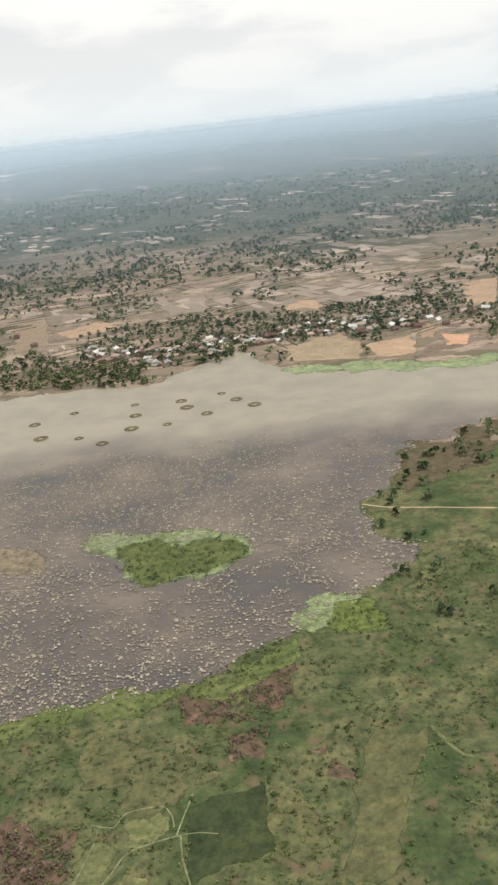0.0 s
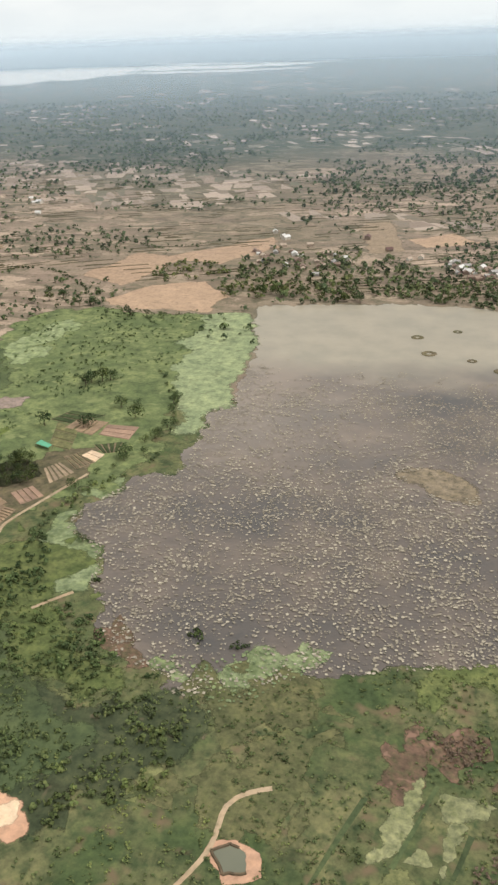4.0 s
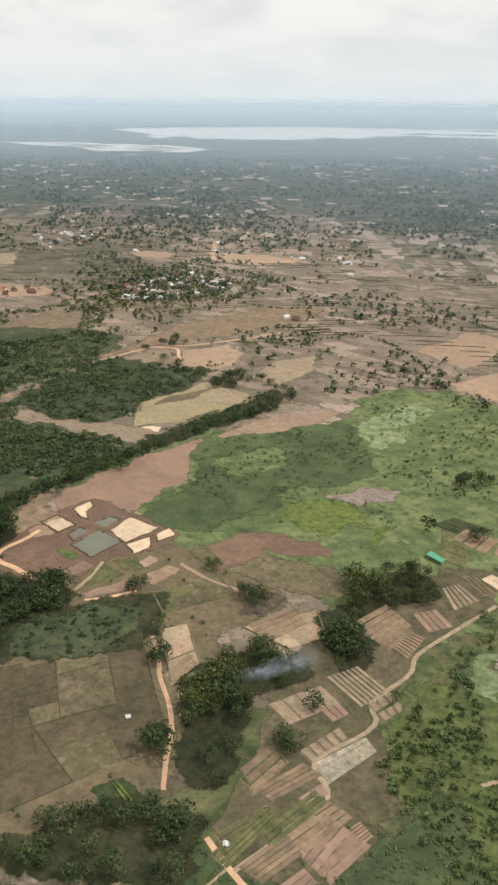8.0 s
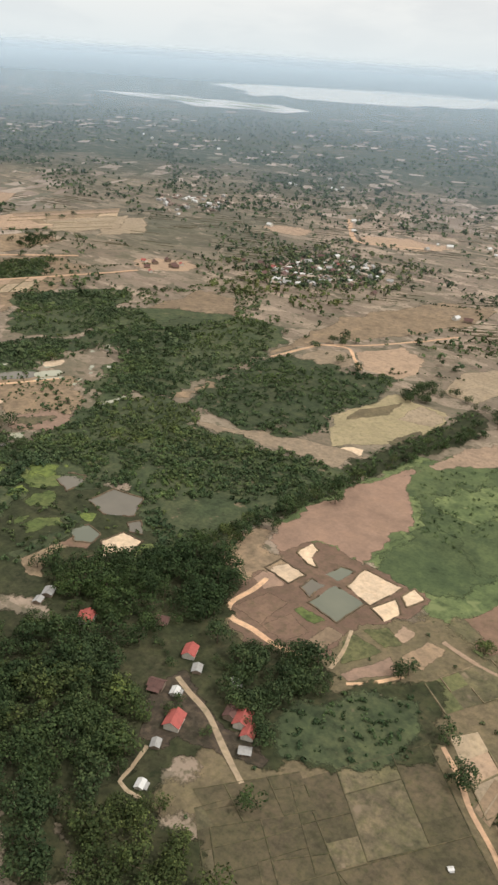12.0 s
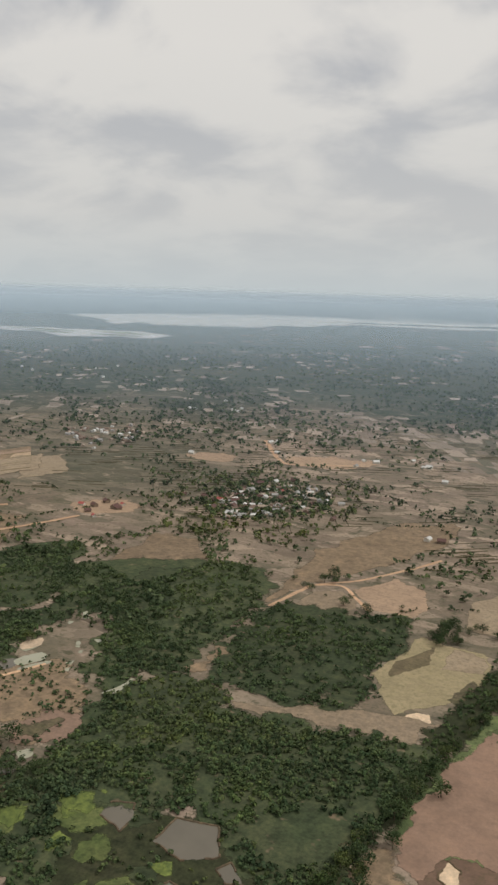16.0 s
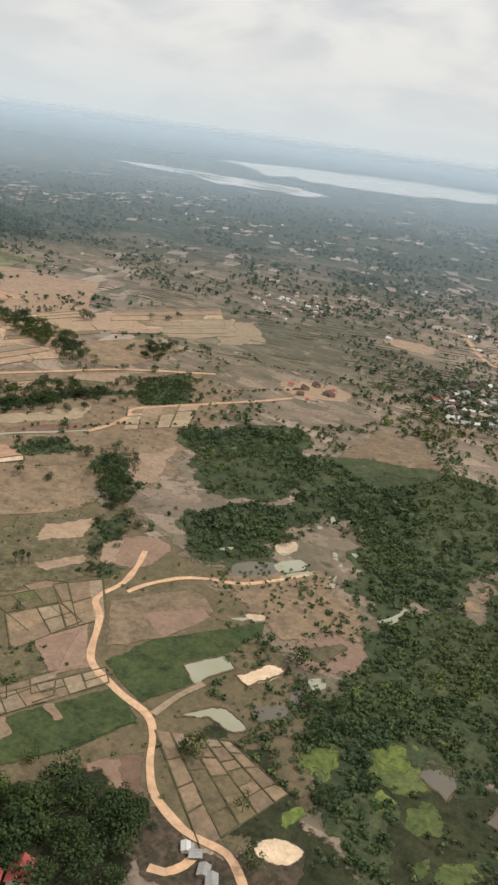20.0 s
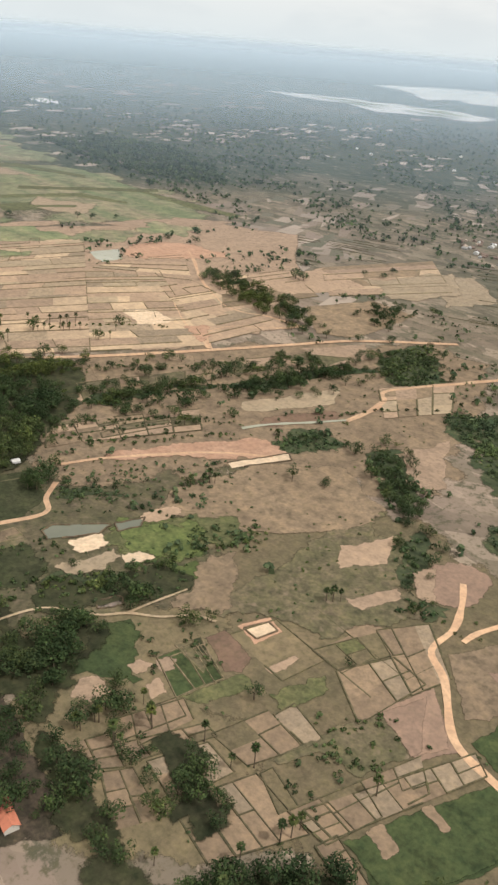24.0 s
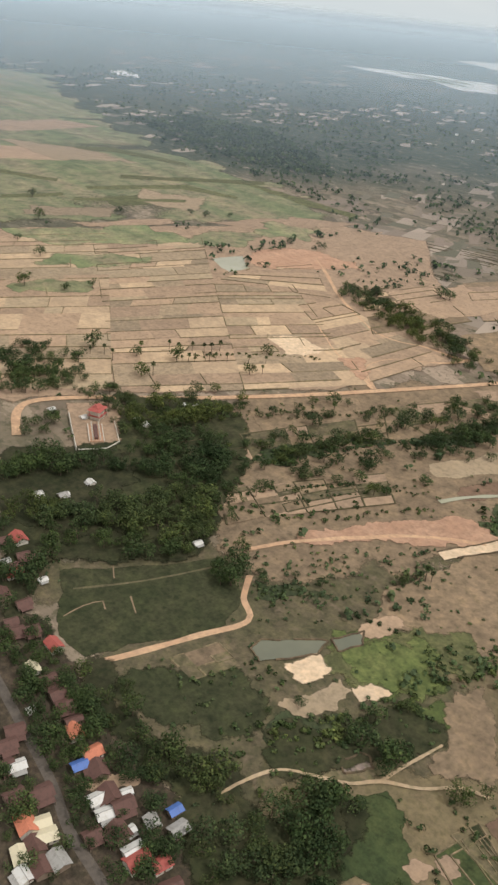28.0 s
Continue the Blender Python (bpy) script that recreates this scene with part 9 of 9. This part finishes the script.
def plain_trees(a0, a1, r0, r1, count, sizes, thin, name):
    a = radians(a0) + RNG.random(count) * radians(a1 - a0)
    r = np.sqrt(r0**2 + RNG.random(count) * (r1**2 - r0**2))
    xy = np.stack([HUB[0] + r * np.sin(a), HUB[1] + r * np.cos(a)], 1)
    ok = np.ones(count, bool)
    for q in NEAR_AREAS:
        ok &= ~inside(q, xy[:, 0], xy[:, 1])
    for i, (x, y) in enumerate(xy):
        if ok[i] and noise.noise(Vector((x / 95, y / 95, 8.8))) + 0.6 * noise.noise(Vector((x / 320, y / 320, 1.8))) < thin - RNG.random() * 0.7:
            ok[i] = False
    scatter(name, xy[ok], FAR_TREES if r0 < 1000 else FAR_SMALL, sizes, M_LEAF_FAR, "scattered dark trees across the dry plain", "trees")


plain_trees(-75, 60, 540, 1100, 11000, (0.35, 1.2), 0.5, "plain_trees")
plain_trees(-80, 60, 1100, 1900, 22000, (0.5, 1.4), 0.4, "plain_trees")
plain_trees(-80, 60, 1900, 3000, 13000, (0.7, 1.8), 0.15, "far_woods")
scatter("far_woods", spread([(-2172, 919), (-2195, 1068), (-2037, 1132), (-1775, 1024), (-1650, 929), (-1763, 865), (-1922, 871)], 60, RNG), FAR_TREES, (0.8, 1.4), M_LEAF_FAR, "dark distant woodland", "woods")
scatter("lakeside_woods", spread([(-236, 743), (-213, 784), (-151, 709), (-104, 700), (-83, 633), (-124, 633), (-214, 658)], 32, RNG), FAR_TREES, (0.5, 1.1), M_LEAF_FAR, "green trees along the far shore", "trees")
scatter("lakeside_woods", spread([(-49, 705), (-14, 739), (-4, 705), (-29, 669), (-48, 677)], 30, RNG), FAR_TREES, (0.6, 1.0), M_LEAF_FAR, "green trees along the far shore", "trees")
scatter("lakeside_woods", spread([(-188, 829), (-67, 873), (34, 834), (38, 726), (-8, 747), (-74, 696), (-143, 765)], 62, RNG), FAR_TREES, (0.5, 1.0), M_LEAF_FAR, "green trees round the lakeside village", "trees")
scatter("lakeside_woods", spread([(33, 822), (120, 859), (210, 838), (236, 767), (201, 652), (177, 749), (96, 700), (36, 697)], 55, RNG), FAR_TREES, (0.5, 1.0), M_LEAF_FAR, "green trees round the lakeside village", "trees")
scatter("lakeside_woods", spread([(-340, 652), (-344, 729), (-301, 768), (-246, 814), (-217, 637), (-269, 631), (-322, 625)], 48, RNG), FAR_TREES, (0.5, 1.1), M_LEAF_FAR, "green trees along the far shore", "trees")
scatter("lakeside_woods", spread([(-448, 709), (-376, 761), (-342, 689), (-396, 666)], 60, RNG), FAR_TREES, (0.5, 1.0), M_LEAF_FAR, "green trees along the far shore", "trees")
scatter("village_woods", spread([(-870, 690), (-872, 800), (-830, 845), (-765, 825), (-738, 744), (-784, 672), (-820, 652)], 45, RNG), FAR_TREES, (0.5, 1.15), M_LEAF_FAR, "dark trees between the houses of the inland village", "trees")
for q in ([(-170, 785), (-75, 742), (-44, 758), (22, 768), (30, 720), (-44, 688), (-92, 675), (-158, 728)], [(5, 780), (64, 798), (162, 779), (150, 718), (85, 714), (26, 722)]):
    scatter("village_woods", spread(q, 60, RNG), FAR_TREES, (0.45, 1.0), M_LEAF_FAR, "green trees between lakeside houses", "trees")
scatter("village_woods", spread([(-903, 653), (-923, 761), (-911, 856), (-836, 872), (-783, 889), (-729, 886), (-719, 777), (-707, 691), (-732, 613), (-787, 615), (-826, 602)], 48, RNG, 0.1, 26), FAR_TREES, (0.45, 1.1), M_LEAF_FAR, "dark trees round the inland village", "trees")

# loose fields of the middle distance, each a flat plot of its own tone
def loose_fields(a0, a1, r0, r1, count, mat, label, grow=1.0):
    bits = []
    a = radians(a0) + RNG.random(count) * radians(a1 - a0)
    r = np.sqrt(r0**2 + RNG.random(count) * (r1**2 - r0**2))
    for x, y in cleared(np.stack([HUB[0] + r * np.sin(a), HUB[1] + r * np.cos(a)], 1), CLEAR, 12):
        if noise.noise(Vector((x / 260, y / 260, 4.1))) < -0.05 or any(inside(q, np.array([x]), np.array([y]))[0] for q in NEAR_AREAS):
            continue
        w, h = RNG.uniform(4, 13) * grow, RNG.uniform(7, 28) * grow
        t = radians(28) + RNG.normal() * 0.12
        c, s = math.cos(t), math.sin(t)
        lay = 0.06 + RNG.uniform(0, 0.04) + 1.5 * (grow > 1)
        for u, v in ((-1, -1), (1, -1), (1, 1), (-1, 1)):
            px, py, pz = bent(x + (u * w + RNG.normal() * 3) * c - (v * h + RNG.normal() * 3) * s, y + (u * w) * s + (v * h + RNG.normal() * 3) * c)
            bits.append((px, py, pz + lay))
    verts = np.array(bits, np.float32).reshape(-1, 3)
    tagged(new("far_fields", fast_mesh("far_fields", verts, quads(len(verts) // 4), mat)), label, "fields", "", "stuff")


loose_fields(-78, 60, 950, 1350, 900, M_FIELDS, "patchwork of pale dry fields across the plain")
loose_fields(-78, 60, 950, 1500, 800, M_FIELDS_DULL, "patchwork of dull fallow fields across the plain")
loose_fields(-78, 60, 1350, 2900, 1000, M_FIELDS, "patchwork of pale dry fields far off")
loose_fields(-78, 60, 1500, 2900, 900, M_FIELDS_DULL, "patchwork of dull fallow fields far off")
loose_fields(-78, 60, 2900, 5600, 900, M_FIELDS_DULL, "patchwork of distant fields under haze", 2.2)

# broken low banks that part the fields of the plain
def field_banks(a0, a1, r0, r1, count, mat, wide, label):
    bits = []
    a = radians(a0) + RNG.random(count) * radians(a1 - a0)
    r = np.sqrt(r0**2 + RNG.random(count) * (r1**2 - r0**2))
    xy = cleared(np.stack([HUB[0] + r * np.sin(a), HUB[1] + r * np.cos(a)], 1), CLEAR, 8)
    for x, y in xy:
        turn = radians(28) + 0.35 * noise.noise(Vector((x / 200, y / 200, 6.1))) + (math.pi / 2 if RNG.random() < 0.15 else 0)
        u = np.array([math.cos(turn), math.sin(turn)])
        v = np.array([-u[1], u[0]])
        m = np.array([x, y])
        for _ in range(int(RNG.integers(2, 5))):
            if m[1] < 660 or any(inside(q, m[:1], m[1:])[0] for q in NEAR_AREAS + SCRUB + MORE_SCRUB):
                break
            half, h = RNG.uniform(6, 22), RNG.uniform(0.4, 1.0) * wide
            for side in (-1, 1):
                for p, z in ((m - u * half + v * h * side, 0.03), (m + u * half + v * h * side, 0.03), (m + u * half, 0.55), (m - u * half, 0.55)):
                    bits.append((*p, z))
            m = m + u * RNG.normal() * 12 + v * RNG.choice((-1, 1)) * RNG.uniform(7, 16)
    verts = np.array(bits, np.float32).reshape(-1, 3)
    tagged(new("field_banks", fast_mesh("field_banks", verts, quads(len(verts) // 4), mat)), label, "banks", "", "stuff")


field_banks(-75, 55, 540, 1250, 520, M_BUND_DARK, 0.7, "low weedy banks between dry fields")
# weeds and bushes on banks and rough ground
banks = np.array(BANK_PLACES)
scatter("bank_bushes", banks + RNG.normal(size=banks.shape) * 0.6, BUSHES, (0.2, 0.75), M_LEAF_DULL, "small bushes along the field banks", "bushes")
for q in ([(-1074, 135), (-1035, 223), (-982, 357), (-871, 191), (-913, 129), (-940, 110), (-975, 112)], [(-935, 141), (-891, 197), (-862, 340), (-766, 178), (-844, 87)], [(-949, 250), (-889, 325), (-775, 315), (-732, 292), (-672, 253), (-658, 196), (-699, 137), (-734, 103)], [(-533, 224), (-504, 268), (-443, 298), (-385, 294), (-369, 224), (-343, 157), (-407, 113)], [(-1170, 284), (-1009, 588), (-879, 369), (-946, 317), (-1028, 201)]):
    scatter("rough_bushes", spread(q, 90, RNG, 0.18, 28), BUSHES, (0.2, 0.8), M_LEAF_DULL, "scattered bushes on rough grazing ground", "bushes")
# hedges along terraces and banks
for line in ([(-1060, 233), (-1047, 267), (-1033, 304), (-1018, 343)], [(-1070, 241), (-1058, 270), (-1039, 311)], [(-1026, 263), (-1018, 288), (-1002, 323)], [(-1083, 285), (-1072, 309), (-1062, 337)], [(-973, 169), (-965, 176), (-955, 173)], [(-952, 143), (-944, 158), (-933, 169), (-918, 177)], [(-975, 212), (-965, 229), (-951, 234)], [(-924, 203), (-918, 229), (-910, 250)], [(-926, 139), (-917, 153), (-905, 163)], [(-897, 170), (-880, 166), (-870, 161)], [(-884, 184), (-870, 179), (-862, 177)], [(-1078, 254), (-1054, 280), (-1037, 312), (-1007, 335)], [(-1055, 240), (-1036, 260), (-1026, 295)], [(-1083, 327), (-1061, 360), (-1041, 380), (-1032, 423), (-1022, 449)], [(-1112, 274), (-1091, 296), (-1078, 324)], [(-1129, 330), (-1102, 361), (-1088, 405), (-1069, 434)], [(-808, 160), (-791, 159), (-790, 152)], [(-855, 138), (-836, 128), (-817, 121)], [(-807, 187), (-798, 210), (-779, 208)], [(-984, 484), (-979, 549), (-942, 630)], [(-1080, 570), (-1080, 637), (-1040, 635)], [(-1221, 337), (-1204, 380), (-1174, 415)], [(-1044, 679), (-1000, 668), (-965, 692)], [(-987, 384), (-969, 427), (-946, 461)], [(-825, 389), (-814, 431), (-788, 460)], [(-895, 876), (-787, 876), (-676, 810), (-609, 717)], [(-529, 777), (-490, 806), (-443, 784), (-387, 833)], [(-563, 685), (-512, 683), (-461, 640), (-429, 598)], [(-612, 506), (-594, 542), (-557, 563)], [(-709, 737), (-648, 742), (-601, 828)], [(-611, 626), (-569, 648), (-547, 695)]):
    pts = np.array([(q.x, q.y) for q in spline(line, False, 2.2)])
    pts = pts[RNG.random(len(pts)) < 0.75]
    scatter("hedge", pts + RNG.normal(size=pts.shape) * 1.2, BUSHES, (0.4, 1.15), M_LEAF, "dark straggling hedge along field banks", "hedge", clear=False)
